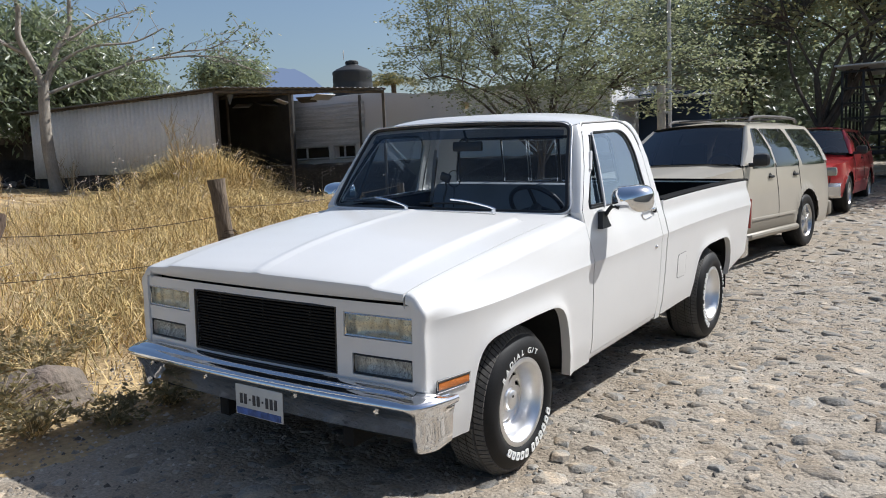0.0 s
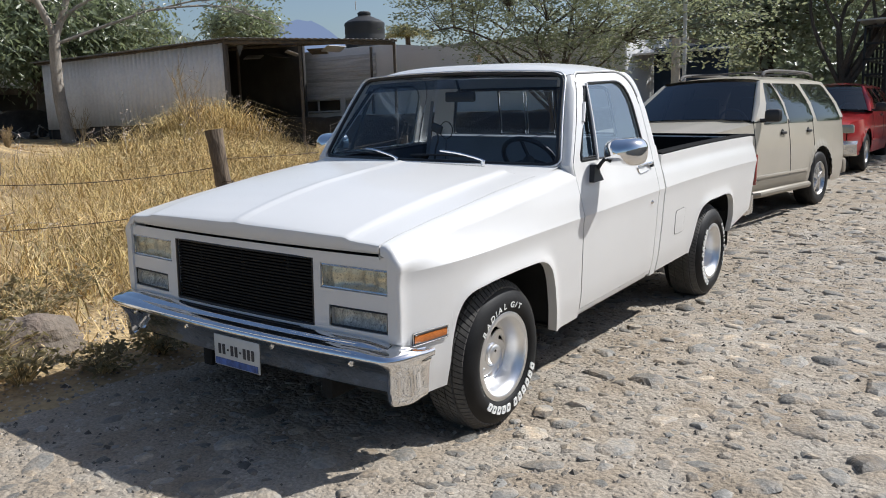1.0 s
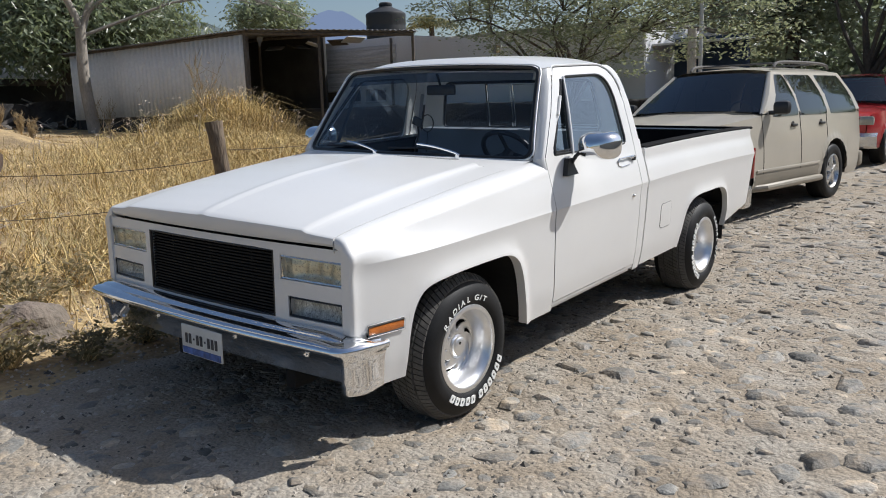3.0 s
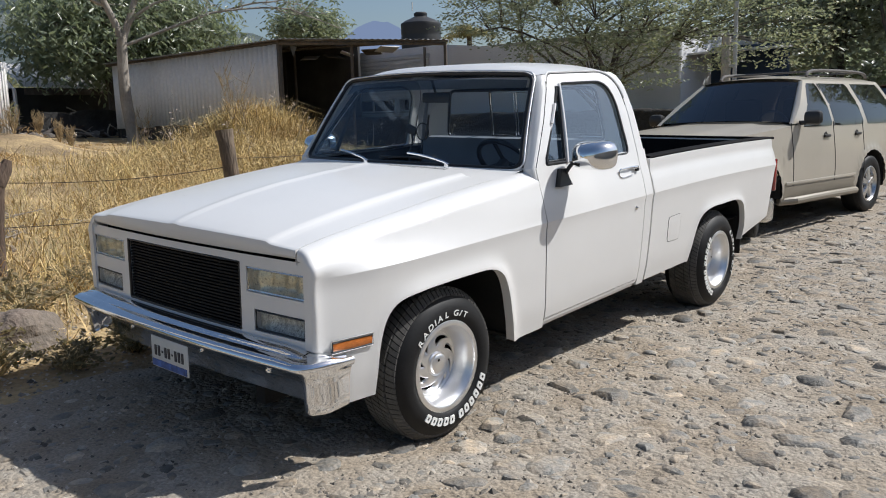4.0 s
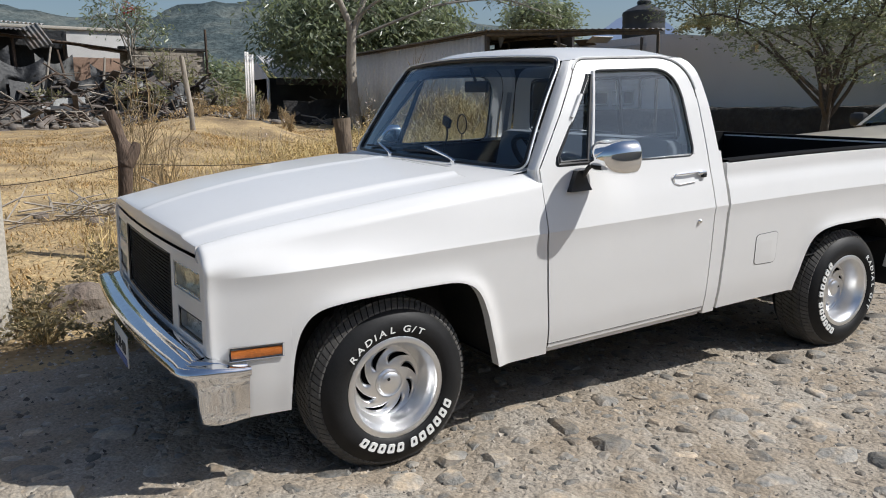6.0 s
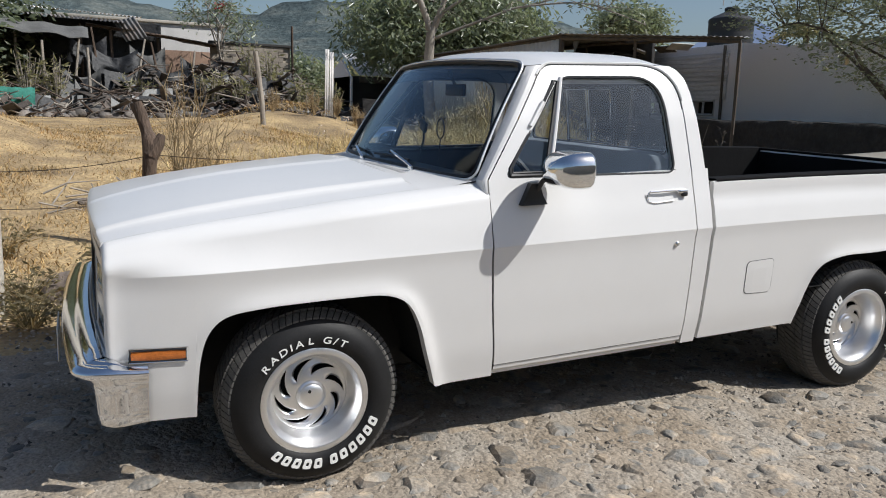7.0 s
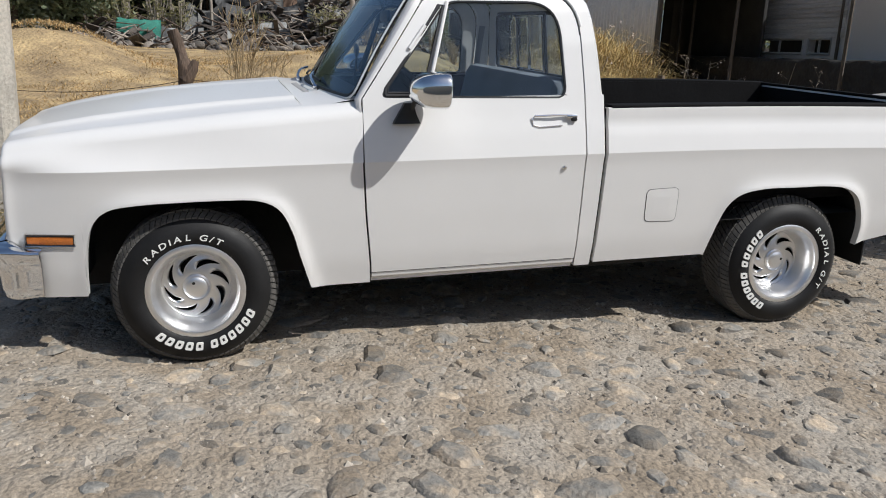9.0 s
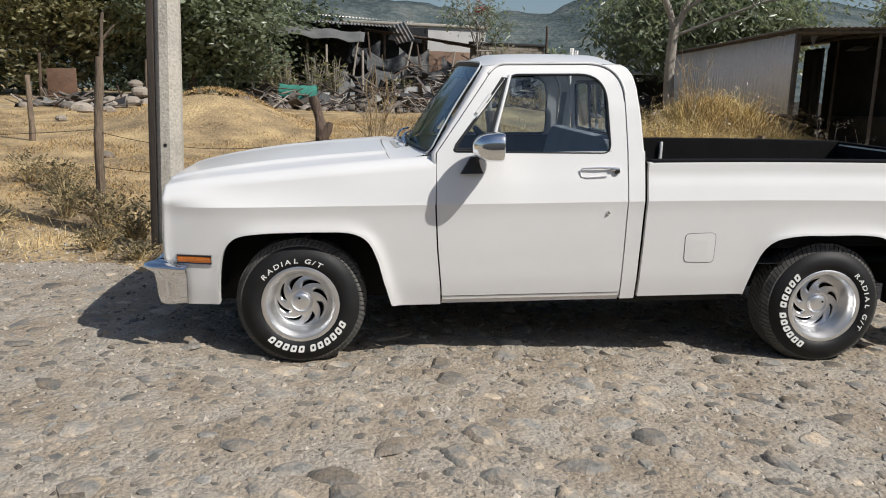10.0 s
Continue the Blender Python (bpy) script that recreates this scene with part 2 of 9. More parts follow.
def cobbled(x, y):
    """How far the bedded stones heave the dusty surface of the lane."""
    if not (-1.6 < x < 9 and -5 < y < 12):
        return 0.0
    w = 0.06 * fbm(x * 3, y * 3, 5.0, 2)
    d, _ = noise.voronoi(Vector(((x + w) * 6.2, (y - w) * 6.2, 0.0)))
    dust = 0.25 + 0.9 * noise.noise(Vector((x * 0.55, y * 0.55, 6.0)))
    stone = sstep(0.02, 0.42, d[1] - d[0]) * (1.0 - 0.75 * min(1, max(0, dust)))
    d2, _ = noise.voronoi(Vector(((x - w) * 15.0, (y + w) * 15.0, 3.0)))
    stone = stone + 0.16 * sstep(0.05, 0.5, d2[1] - d2[0]) * (noise.noise(Vector((x * 2.0, y * 2.0, 8.0))) > -0.1)
    return (0.013 * stone + 0.005 * fbm(x * 9, y * 9, 1.0, 2)) * sstep(-1.3, -0.2, x)


def axis_steps(lo, hi, near_lo, near_hi, fine_step, coarse):
    a = list(np.arange(near_lo, near_hi, fine_step))
    b, s = near_hi, fine_step
    while b < hi:
        a.append(b)
        s = min(coarse, s * 1.18)
        b += s
    a.append(hi)
    b, s = near_lo, fine_step
    left = []
    while b > lo:
        s = min(coarse, s * 1.18)
        b -= s
        left.append(max(b, lo))
    return sorted(set(left + a))


g = Geo()
gx, gy = axis_steps(-900, 900, -2.0, 5.2, 0.034, 90), axis_steps(-900, 900, -3.2, 6.5, 0.034, 90)
rows = [[(x, y, ground_z(x, y) + cobbled(x, y) if abs(x) < 70 and abs(y) < 70 else rise(max(-60, min(60, x)))) for y in gy] for x in gx]
g.grid(rows, flip=True)
ground = part("ground", g, [M_DIRT, M_FIELD], smooth=True, angle=60)
cols = len(gy) - 1
mat_index = np.zeros(len(ground.data.polygons), dtype=np.int32)
for i in range(len(gx) - 1):
    for j in range(cols):
        cx, cy = (gx[i] + gx[i + 1]) / 2, (gy[j] + gy[j + 1]) / 2
        if cx < -1.15 + 0.5 * fbm(cx * 0.6, cy * 0.6, 1.0):
            mat_index[i * cols + j] = 1
ground.data.polygons.foreach_set("material_index", mat_index)
tagged(ground, "dusty cobbled lane beside a field of dry grass", "ground", kind="structure")

# ---- the pickup: y runs from the nose to the tail, the front axle at y 0, the driver's side at +x ----
RAKE = 0.045
truck = thing("pickup_truck", (0, 0, 0), "white square-bodied single-cab pickup parked on the cobbles", "pickup truck")
# it leans a little towards the middle of the lane
truck.matrix_basis = Matrix.Translation((0.95, 0, 0)) @ Matrix.Rotation(radians(1.5), 4, "Y") @ Matrix.Translation((-0.95, 0, 0))


def sheared(geo):
    geo.v = [(x, y, z + RAKE * y) for x, y, z in geo.v]
    return geo


def tpart(name, geo, material, parent=None, label="", both=False, **kw):
    if both:
        geo.mirror_x()
    if parent is not None and parent.name == "cargo_bed":
        # the bed sags a little towards the tail
        geo.v = [(x, y, z - 0.046 * (max(0.0, y - 1.9) / 2.17) ** 2 * min(1.0, max(0.0, (z - 0.55) / 0.25))) for x, y, z in geo.v]
    return part(name, sheared(geo), material, parent if parent is not None else truck, label, **kw)


body_x0 = table([(0.26, 0.940), (0.40, 0.966), (0.60, 0.982), (0.80, 0.9928), (0.846, 1.0000), (0.95, 0.974), (1.03, 0.950), (1.115, 0.928), (1.20, 0.906), (1.35, 0.864), (1.50, 0.808), (1.56, 0.778), (1.60, 0.745)])


def nose_in(y):
    s = min(1.0, max(0.0, (-y - 0.05) / 0.65))
    return 0.058 * s ** 2.6


def body_x(z, y):
    return body_x0(z) - nose_in(y) - 0.014 * sstep(-0.42, -0.74, y) * math.exp(-((z - 0.846) / 0.12) ** 2)


hood_edge = table([(-0.77, 0.952), (-0.74, 0.958), (-0.71, 0.964), (-0.62, 0.980), (-0.40, 1.007), (-0.19, 1.028), (0.1, 1.058), (0.41, 1.082), (0.74, 1.102)])
hood_mid = table([(-0.775, 0.990), (-0.755, 1.002), (-0.72, 1.013), (-0.69, 1.022), (-0.55, 1.053), (-0.40, 1.080), (-0.19, 1.108), (0.1, 1.130), (0.41, 1.146), (0.74, 1.152)])
SEAM_X = 0.845


def fender_profile(y, bottom, n_low=16):
    """From the hood seam over the crown and down the side to the given bottom."""
    ze = hood_edge(y)
    nose = nose_in(y) * 0.15
    back = sstep(-0.65, 0.70, y)
    z_s = ze - lerp(0.042, 0.046, back)
    x_0 = SEAM_X - nose
    x_s = lerp(SEAM_X + 0.066 - nose, body_x(z_s, y), back)
    w = x_s - x_0
    pts = [Vector((x_0, y, ze - 0.02)), Vector((x_0, y, ze)), *[Vector((x_0 + t * w, y, ze - (ze - z_s) * t ** 2.4)) for t in (0.32, 0.62, 0.85)]]
    x_r = body_x(0.846, y)
    for k in range(0, 8):
        s = k / 8
        z = lerp(z_s, 0.846, s)
        pts.append(Vector((lerp(lerp(x_s, x_r, s) + lerp(-0.010, 0.014, sstep(-0.30, -0.70, y)) * math.sin(math.pi * s), body_x(z, y), back), y, z)))
    x_7 = pts[-1].x
    pts.append(Vector((lerp(x_r, x_7, 0.12), y, 0.848)))
    pts.append(Vector((x_r, y, 0.846)))
    top = 0.844
    for k in range(n_low + 1):
        z = lerp(top, 0.716, k / 5) if k <= 5 else lerp(0.716, min(bottom, 0.712), (k - 5) / (n_low - 5))
        pts.append(Vector((body_x(z, y), y, z)))
    return pts


FRONT_ARCH = [(-0.438, 0.300), (-0.436, 0.40), (-0.425, 0.53), (-0.395, 0.625), (-0.33, 0.682), (-0.2, 0.702), (-0.05, 0.706), (0.12, 0.706), (0.27, 0.698), (0.365, 0.652), (0.422, 0.55), (0.462, 0.42), (0.510, 0.275)]
REAR_ARCH = [(2.525, 0.285), (2.545, 0.38), (2.572, 0.47), (2.612, 0.556), (2.68, 0.612), (2.81, 0.636), (2.98, 0.636), (3.17, 0.636), (3.30, 0.616), (3.382, 0.56), (3.428, 0.47), (3.448, 0.38), (3.453, 0.285)]


def arch_points(arch, n=61):
    return [(p.x, p.y) for p in spline([(a, c, 0) for a, c in arch], n)]


def flare(y, z, pts):
    """How far the rolled lip round a wheel opening stands out; it dies away down the front edge."""
    d = min(math.hypot(y - a, z - c) for a, c in pts)
    return lip_out(y, pts) * math.exp(-(d / 0.038) ** 2)


def lip_out(y, pts):
    return lerp(0.005, 0.018, sstep(pts[0][0], pts[0][0] + 0.24, y))


A_F, A_R = arch_points(FRONT_ARCH), arch_points(REAR_ARCH)


def stations(y0, y1, arch, step):
    a0, a1 = arch[0][0], arch[-1][0]
    ys = list(np.linspace(y0, a0 - 0.07, max(3, int((a0 - y0) / step)))) + [a0 - d for d in (0.055, 0.042, 0.031, 0.021, 0.012, 0.004)]
    low = [None] * len(ys)
    for a, c in arch:
        if a > ys[-1] + 1e-4:
            ys.append(a)
            low.append(c)
    tail = [a1 + d for d in (0.004, 0.012, 0.021, 0.031, 0.042, 0.055)] + list(np.linspace(a1 + 0.07, y1, max(3, int((y1 - a1) / step))))
    return list(zip(ys + tail, low + [None] * len(tail)))


NOSE_Y = -0.741
# the front edge of the door
door_y0 = table([(0.27, 0.792), (0.36, 0.786), (0.60, 0.757), (0.846, 0.737), (1.115, 0.732)])


def fender():
    g = Geo()
    rows = []
    for y, low in [(NOSE_Y + d, None) for d in (0.0, 0.0008, 0.003, 0.007, 0.012, 0.019)] + stations(NOSE_Y + 0.028, 0.731, A_F, 0.03):
        base = (0.300 if y < 0 else 0.272) if low is None else low
        row = fender_profile(y, base)
        for p in row[15:]:
            p.x += flare(p.y, p.z, A_F)
            if y > 0.50:
                p.y += (door_y0(p.z) - 0.0085 - 0.731) * sstep(0.50, 0.73, y)
        if y < NOSE_Y + 0.019:
            # rounded over into the nose face
            q = 1 - (y - NOSE_Y) / 0.019
            fall = 0.017 * (1 - math.sqrt(max(0.0, 1 - q * q)))
            for i, p in enumerate(row):
                p.x -= fall * min(1.0, max(0, i - 1) / 4)
                p.z -= fall * (1 - min(1.0, max(0, i - 3) / 4))
        if y < -0.62:
            # cut back below, behind the bumper's wrapped end
            for p in row:
                p.y += (-0.62 - y) * sstep(0.545, 0.505, p.z)
        rows.append(row)
    g.grid(rows)
    # the turned-in lip of the wheel opening
    lip = [[Vector((body_x(c, a) + lip_out(a, A_F) - d, a, c + 0.002 * (d > 0))) for d in (0.0, 0.004, 0.03, 0.05)] for a, c in A_F]
    g.grid(lip)
    # the nose face of the fender beside the lamps
    nose = []
    for p in reversed(rows[0][1:]):
        x_in = lerp(0.869, SEAM_X - 0.008, sstep(0.909, 0.912, p.z))
        nose.append([p, p.lerp(Vector((x_in, p.y, p.z)), 0.5) + Vector((0, -0.001, 0)), Vector((x_in, p.y - 0.001, p.z)), Vector((x_in, p.y + 0.03, p.z))])
    g.grid(nose, flip=True)
    return g


for side in (1, -1):
    g = fender()
    if side < 0:
        g.v = [(-x, y, z) for x, y, z in g.v]
        g.f = [tuple(reversed(face)) for face in g.f]
    f_ob = tpart("front_fender", g, M_PAINT, angle=75)
    if side > 0:
        fender_left = f_ob
    else:
        fender_right = f_ob


def panel(y0, y1, z_top, z_bot, ny, nz, xf, ridge=True):
    """A side panel between two edges that may lean: y0 and y1 are functions of z."""
    rows = []
    for i in range(ny + 1):
        s = i / ny
        row = []
        zs = list(np.linspace(z_top, 0.866, nz // 2)) + [0.848, 0.846, 0.844] + list(np.linspace(0.80, z_bot, nz // 2)) if ridge else list(np.linspace(z_top, z_bot, nz))
        for z in zs:
            y = lerp(y0(z), y1(z), s)
            row.append(Vector((xf(z, y), y, z)))
        rows.append(row)
    return rows


def edged(rows, depth=0.022):
    """A panel with its rims turned inward."""
    g = Geo().grid(rows)
    inn = Vector((-depth, 0, 0))
    for rim, fl in ((rows[0], True), (rows[-1], False), ([r[0] for r in rows], False), ([r[-1] for r in rows], True)):
        g.grid([[p for p in rim], [p + inn for p in rim]], flip=not fl)
    return g


door_y1 = table([(0.27, 1.800), (0.846, 1.792), (1.115, 1.786)])


# greenhouse outlines in (y, z)
def rounded(corners, radii, n=7):
    pts = []
    m = len(corners)
    for k in range(m):
        p, a, c = Vector(corners[k]), Vector(corners[k - 1]), Vector(corners[(k + 1) % m])
        r = radii[k]
        u, w = (a - p).normalized(), (c - p).normalized()
        s, e = p + u * r, p + w * r
        for q in range(n):
            t = q / (n - 1)
            pts.append(s * (1 - t) ** 2 + p * 2 * t * (1 - t) + e * t * t)
    return pts


def cast(poly, centre, t):
    """Distance from the centre to the outline in the direction t."""
    d = Vector((math.cos(t), math.sin(t)))
    best = None
    for k in range(len(poly)):
        a, b = poly[k - 1] - centre, poly[k] - centre
        e = b - a
        den = d.x * e.y - d.y * e.x
        if abs(den) < 1e-12:
            continue
        r = (a.x * e.y - a.y * e.x) / den
        s = (a.x * d.y - a.y * d.x) / den
        if r > 0 and -1e-6 <= s <= 1 + 1e-6 and (best is None or r < best):
            best = r
    return best


def ring_plate(outer, inner, xf, rings=(0, 0.06, 0.3, 0.65, 1.0), n=120, depth=0.03):
    centre = sum((Vector(p) for p in inner), Vector((0, 0))) / len(inner)
    angles = sorted([2 * math.pi * k / n for k in range(n)] + [math.atan2(p[1] - centre.y, p[0] - centre.x) % (2 * math.pi) for p in list(outer)])
    o2, i2 = [Vector(p) for p in outer], [Vector(p) for p in inner]
    rows = []
    for t in angles:
        ri, ro = cast(i2, centre, t), cast(o2, centre, t)
        if ri is None or ro is None:
            continue
        d = Vector((math.cos(t), math.sin(t)))
        row = []
        p = centre + d * ri
        row.append(Vector((xf(p.y) - depth, p.x, p.y)))
        for s in rings:
            p = centre + d * lerp(ri, ro, s)
            row.append(Vector((xf(p.y) - (0.004 if s == 0 else 0.0), p.x, p.y)))
        rows.append(row)
    return rows


CAB_WIN = rounded([(0.812, 1.122), (1.695, 1.105), (1.662, 1.535), (1.125, 1.535)], [0.035, 0.05, 0.15, 0.06], 9)
DOOR_TOP = rounded([(0.732, 1.117), (1.786, 1.117), (1.757, 1.588), (1.050, 1.588)], [0.0001, 0.0001, 0.20, 0.06], 11)
cab_x = lambda z: body_x0(z)


def door(side):
    th = new("door")
    th.parent = truck
    th["label"] = "white front door with a keyhole"
    rows = panel(door_y0, door_y1, 1.117, 0.322, 30, 22, body_x)
    g = edged(rows)
    g.grid(ring_plate(DOOR_TOP, CAB_WIN, cab_x), wrap_u=True)
    if side < 0:
        g.v = [(-x, y, z) for x, y, z in g.v]
        g.f = [tuple(reversed(f)) for f in g.f]
    tpart("door_skin", g, M_PAINT, th, angle=24)
    # the rubber and bright trim round the window
    seal = Geo()
    rim = [Vector((side * (cab_x(p.y) - 0.006), p.x, p.y)) for p in CAB_WIN]
    seal.tube(rim + [rim[0]], 0.0075, 6, False)
    tpart("window_seal", seal, M_SEAL, th)
    pane = Geo()
    pts = [Vector((side * (cab_x(p.y) - 0.016), p.x, p.y)) for p in CAB_WIN]
    c = sum(pts, Vector()) / len(pts)
    pane.add(pts + [c], [(k, (k + 1) % len(pts), len(pts)) for k in range(len(pts))])
    ob = tpart("window_pane", pane, M_GLASS_SIDE, th)
    ob.visible_shadow = False
    # the quarter light's post and frame
    bar = Geo()
    a, b = Vector((side * (cab_x(1.12) + 0.002), 1.022, 1.118)), Vector((side * (cab_x(1.53) + 0.002), 1.128, 1.532))
    bar.tube([a.lerp(b, k / 6) + Vector((side * 0.006 * math.sin(math.pi * k / 6), 0, 0)) for k in range(7)], 0.010, 8)
    tpart("quarter_light_post", bar, M_PAINT if side > 0 else M_SEAL, th, "white bar between the door window and the quarter light")
    lat = Geo()
    q = [Vector((side * (cab_x(z) + 0.001), y, z)) for y, z in ((0.845, 1.14), (1.005, 1.14), (1.105, 1.505), (1.085, 1.505), (0.845, 1.165))]
    lat.tube(q + [q[0]], 0.0065, 6, False)
    tpart("quarter_light_frame", lat, M_SEAL, th, "black quarter light frame")
    mid_q = sum(q, Vector()) / len(q)
    q2 = [p + (p - mid_q).normalized() * 0.014 - Vector((side * 0.004, 0, 0)) for p in q]
    tpart("quarter_light_seal", Geo().tube(q2 + [q2[0]], 0.010, 6, False), M_SEAL, th)
    clip = Geo().tube([Vector((side * (cab_x(1.34) + 0.008), 0.945, 1.33)), Vector((side * (cab_x(1.43) + 0.008), 1.02, 1.43))], 0.009, 6)
    tpart("quarter_light_clip", clip, M_PAINT, th)
    # pull handle: a chrome bow over a recess
    hx = body_x(1.04, 1.6)
    h = Geo()
    z0, z1 = 1.028, 0.985
    h.tube([Vector((side * (hx + 0.014), 1.735, z0)), Vector((side * (hx + 0.020), 1.62, z0 + 0.002)), Vector((side * (hx + 0.016), 1.535, z0)), Vector((side * (hx + 0.012), 1.520, z0 - 0.012)), Vector((side * (hx + 0.018), 1.528, z1)), Vector((side * (hx + 0.022), 1.56, z1 - 0.008)), Vector((side * (hx + 0.022), 1.67, z1 - 0.002))], [0.0058, 0.0058, 0.0052, 0.0042, 0.0036, 0.0036, 0.0032], 8)
    h.box((side * (hx + 0.012), 1.715, z0 - 0.006), (0.03, 0.055, 0.018), 0.006)
    tpart("door_handle", h, M_CHROME, th, "chrome pull handle")
    k = Geo().box((side * (hx + 0.020), 1.728, z0 - 0.018), (0.02, 0.028, 0.022), 0.006)
    tpart("release_button", k, M_BLACK, th)
    lk = Geo().lathe([(0.0, 0.010), (0.007, 0.010), (0.011, 0.006), (0.013, 0.0)], Matrix.Translation((side * (body_x(0.785, 1.69)), 1.69, 0.785)) @ Matrix.Diagonal((side, 1, 1, 1)), 16)
    tpart("keyhole", lk, M_CHROME_WORN, th)
    return th


door_left = door(1)
door_left["label"] = "white driver's door with a chrome handle"
door_right = door(-1)


# the cab shell behind the doors: corners, rockers, pillars, roof, back
corner_y1 = table([(0.27, 1.888), (0.85, 1.888), (1.117, 1.886), (1.30, 1.868), (1.46, 1.845), (1.53, 1.825), (1.57, 1.795), (1.588, 1.765)])


def cab_corner():
    return edged(panel(lambda z: door_y1(z) + 0.007, corner_y1, 1.117, 0.280, 5, 22, body_x), 0.04)


def rear_pillar():
    """Between the door frame and the back edge of the cab."""
    rows = []
    for z in [1.117 + 0.471 * (1 - (1 - k / 48) ** 2.4) for k in range(49)]:
        best = 1.786
        for k in range(len(DOOR_TOP)):
            a, b = DOOR_TOP[k - 1], DOOR_TOP[k]
            if min(a.y, b.y) <= z <= max(a.y, b.y) and abs(a.y - b.y) > 1e-6:
                y = lerp(a.x, b.x, (z - a.y) / (b.y - a.y))
                if y > 1.3:
                    best = y
        if z > 1.585:
            best = 1.56
        e = corner_y1(z)
        row = []
        for s in (0, 0.04, 0.3, 0.6, 0.85, 0.95, 1.0):
            y = lerp(best + 0.003, e, s)
            row.append(Vector((cab_x(z) - (0.005 if s == 0 else 0.0) - 0.02 * max(0, s - 0.85) / 0.15, y, z)))
        rows.append(row)
    return Geo().grid(rows, flip=True)


def rocker():
    return Geo().grid([[Vector((body_x(z, y) - 0.004 - (0.02 if z < 0.29 else 0), y, z)) for z in (0.318, 0.30, 0.285, 0.272)] for y in np.linspace(0.79, 1.80, 8)])


def screen_pillar():
    """Between the door frame and the glass."""
    rows = []
    for k in range(-3, 21):
        low, s = min(0.0, k / 20), max(0.0, k / 20)
        z = lerp(1.117, 1.588, s + low)
        y_door = lerp(0.732, 1.050, s) - 0.005 + 0.035 * max(0, (s - 0.9) / 0.1) ** 2
        x_o = cab_x(z)
        x_i, y_i, z_i = lerp(0.862, 0.742, s), lerp(0.708, 0.985, s), lerp(1.115, 1.582, s + low)
        row = [Vector((x_o - 0.02, y_door, z)), Vector((x_o - 0.001, y_door - 0.001, z))]
        for q in range(1, 6):
            t = q / 5
            row.append(Vector((lerp(x_o, x_i, t) + 0.021 * math.sin(math.pi * min(1, t * 0.9)), lerp(y_door, y_i, t) - 0.012 * math.sin(math.pi * t * 0.9), lerp(z, z_i, t))))
        row.append(Vector((x_i - 0.012, y_i + 0.018, z_i)))
        rows.append(row)
    return Geo().grid(rows)


cab = new("cab")
cab.parent = truck
for name, build in (("cab_corner", cab_corner), ("rear_pillar", rear_pillar), ("rocker", rocker), ("windscreen_pillar", screen_pillar)):
    for sg in (1, -1):
        g = build()
        if sg < 0:
            g.v = [(-x, y, z) for x, y, z in g.v]
            g.f = [tuple(reversed(f)) for f in g.f]
        tpart(name, g, M_PAINT, cab, angle=24)
for sg in (1, -1):
    line = [Vector((sg * (cab_x(p.y) + 0.0006), p.x, p.y)) for p in DOOR_TOP if p.y > 1.12]
    tpart("door_gap", Geo().tube(line, 0.0020, 5), M_GAP, cab)
    mid = Vector((1.35, 1.30))
    rail = [p + (p - mid).normalized() * 0.010 for p in DOOR_TOP if p.y > 1.40]
    tpart("drip_rail", Geo().tube([Vector((sg * (cab_x(min(p.y, 1.592)) + 0.001), p.x, p.y)) for p in rail], 0.0065, 6), M_PAINT, cab)


def ws_low(x):
    s = (x / 0.862) ** 2
    return Vector((x, 0.588 + 0.12 * s, 1.128 - 0.013 * s))


def ws_high(x):
    s = (x / 0.742) ** 2
    return Vector((x, 0.915 + 0.07 * s, 1.606 - 0.024 * s))


def roof():
    g = Geo()
    rows = []
    nx = 36
    for i in range(nx + 1):
        u = i / nx * 2 - 1
        row = []
        front = ws_high(u * 0.742)
        xe = 0.757
        for j in range(25):
            s = j / 24
            back_y = 1.812 - 0.05 * abs(u) ** 5
            y = lerp(front.y - 0.004, back_y, s)
            crown = 1.655 + 0.012 * math.sin(math.pi * min(1, s * 1.1))
            edge_drop = 0.066 * abs(u) ** 3.2
            x = lerp(0.742 + 0.012 * min(1, s * 8), xe, min(1, s * 4)) * u
            z = crown - edge_drop
            # the brow over the windscreen and the rounded rear edge
            z -= (crown - edge_drop - front.z - 0.002) * max(0, 1 - s / 0.17) ** 1.35
            z -= 0.075 * (1 - 0.92 * abs(u) ** 4) * max(0, (s - 0.82) / 0.18) ** 2.4
            row.append(Vector((x, y, z)))
        rows.append(row)
    g.grid(rows, flip=True)
    return g


tpart("roof", roof(), M_PAINT, angle=50)


def cab_back():
    """Rear wall with the hole of the back window."""
    outer = rounded([(-0.90, 0.35), (0.90, 0.35), (0.88, 1.12), (0.762, 1.580), (-0.762, 1.580), (-0.88, 1.12)], [0.02, 0.02, 0.02, 0.17, 0.17, 0.02], 6)
    inner = rounded([(-0.66, 1.165), (0.66, 1.165), (0.60, 1.495), (-0.60, 1.495)], [0.05] * 4)
    back_y = table([(0.3, 1.886), (1.12, 1.884), (1.30, 1.866), (1.50, 1.836), (1.60, 1.812)])
    rows = ring_plate(outer, inner, back_y, rings=(0, 0.2, 0.5, 1.0), n=80, depth=0.02)
    return Geo().grid([[Vector((p.y, p.x, p.z)) for p in r] for r in rows], wrap_u=True), inner, back_y


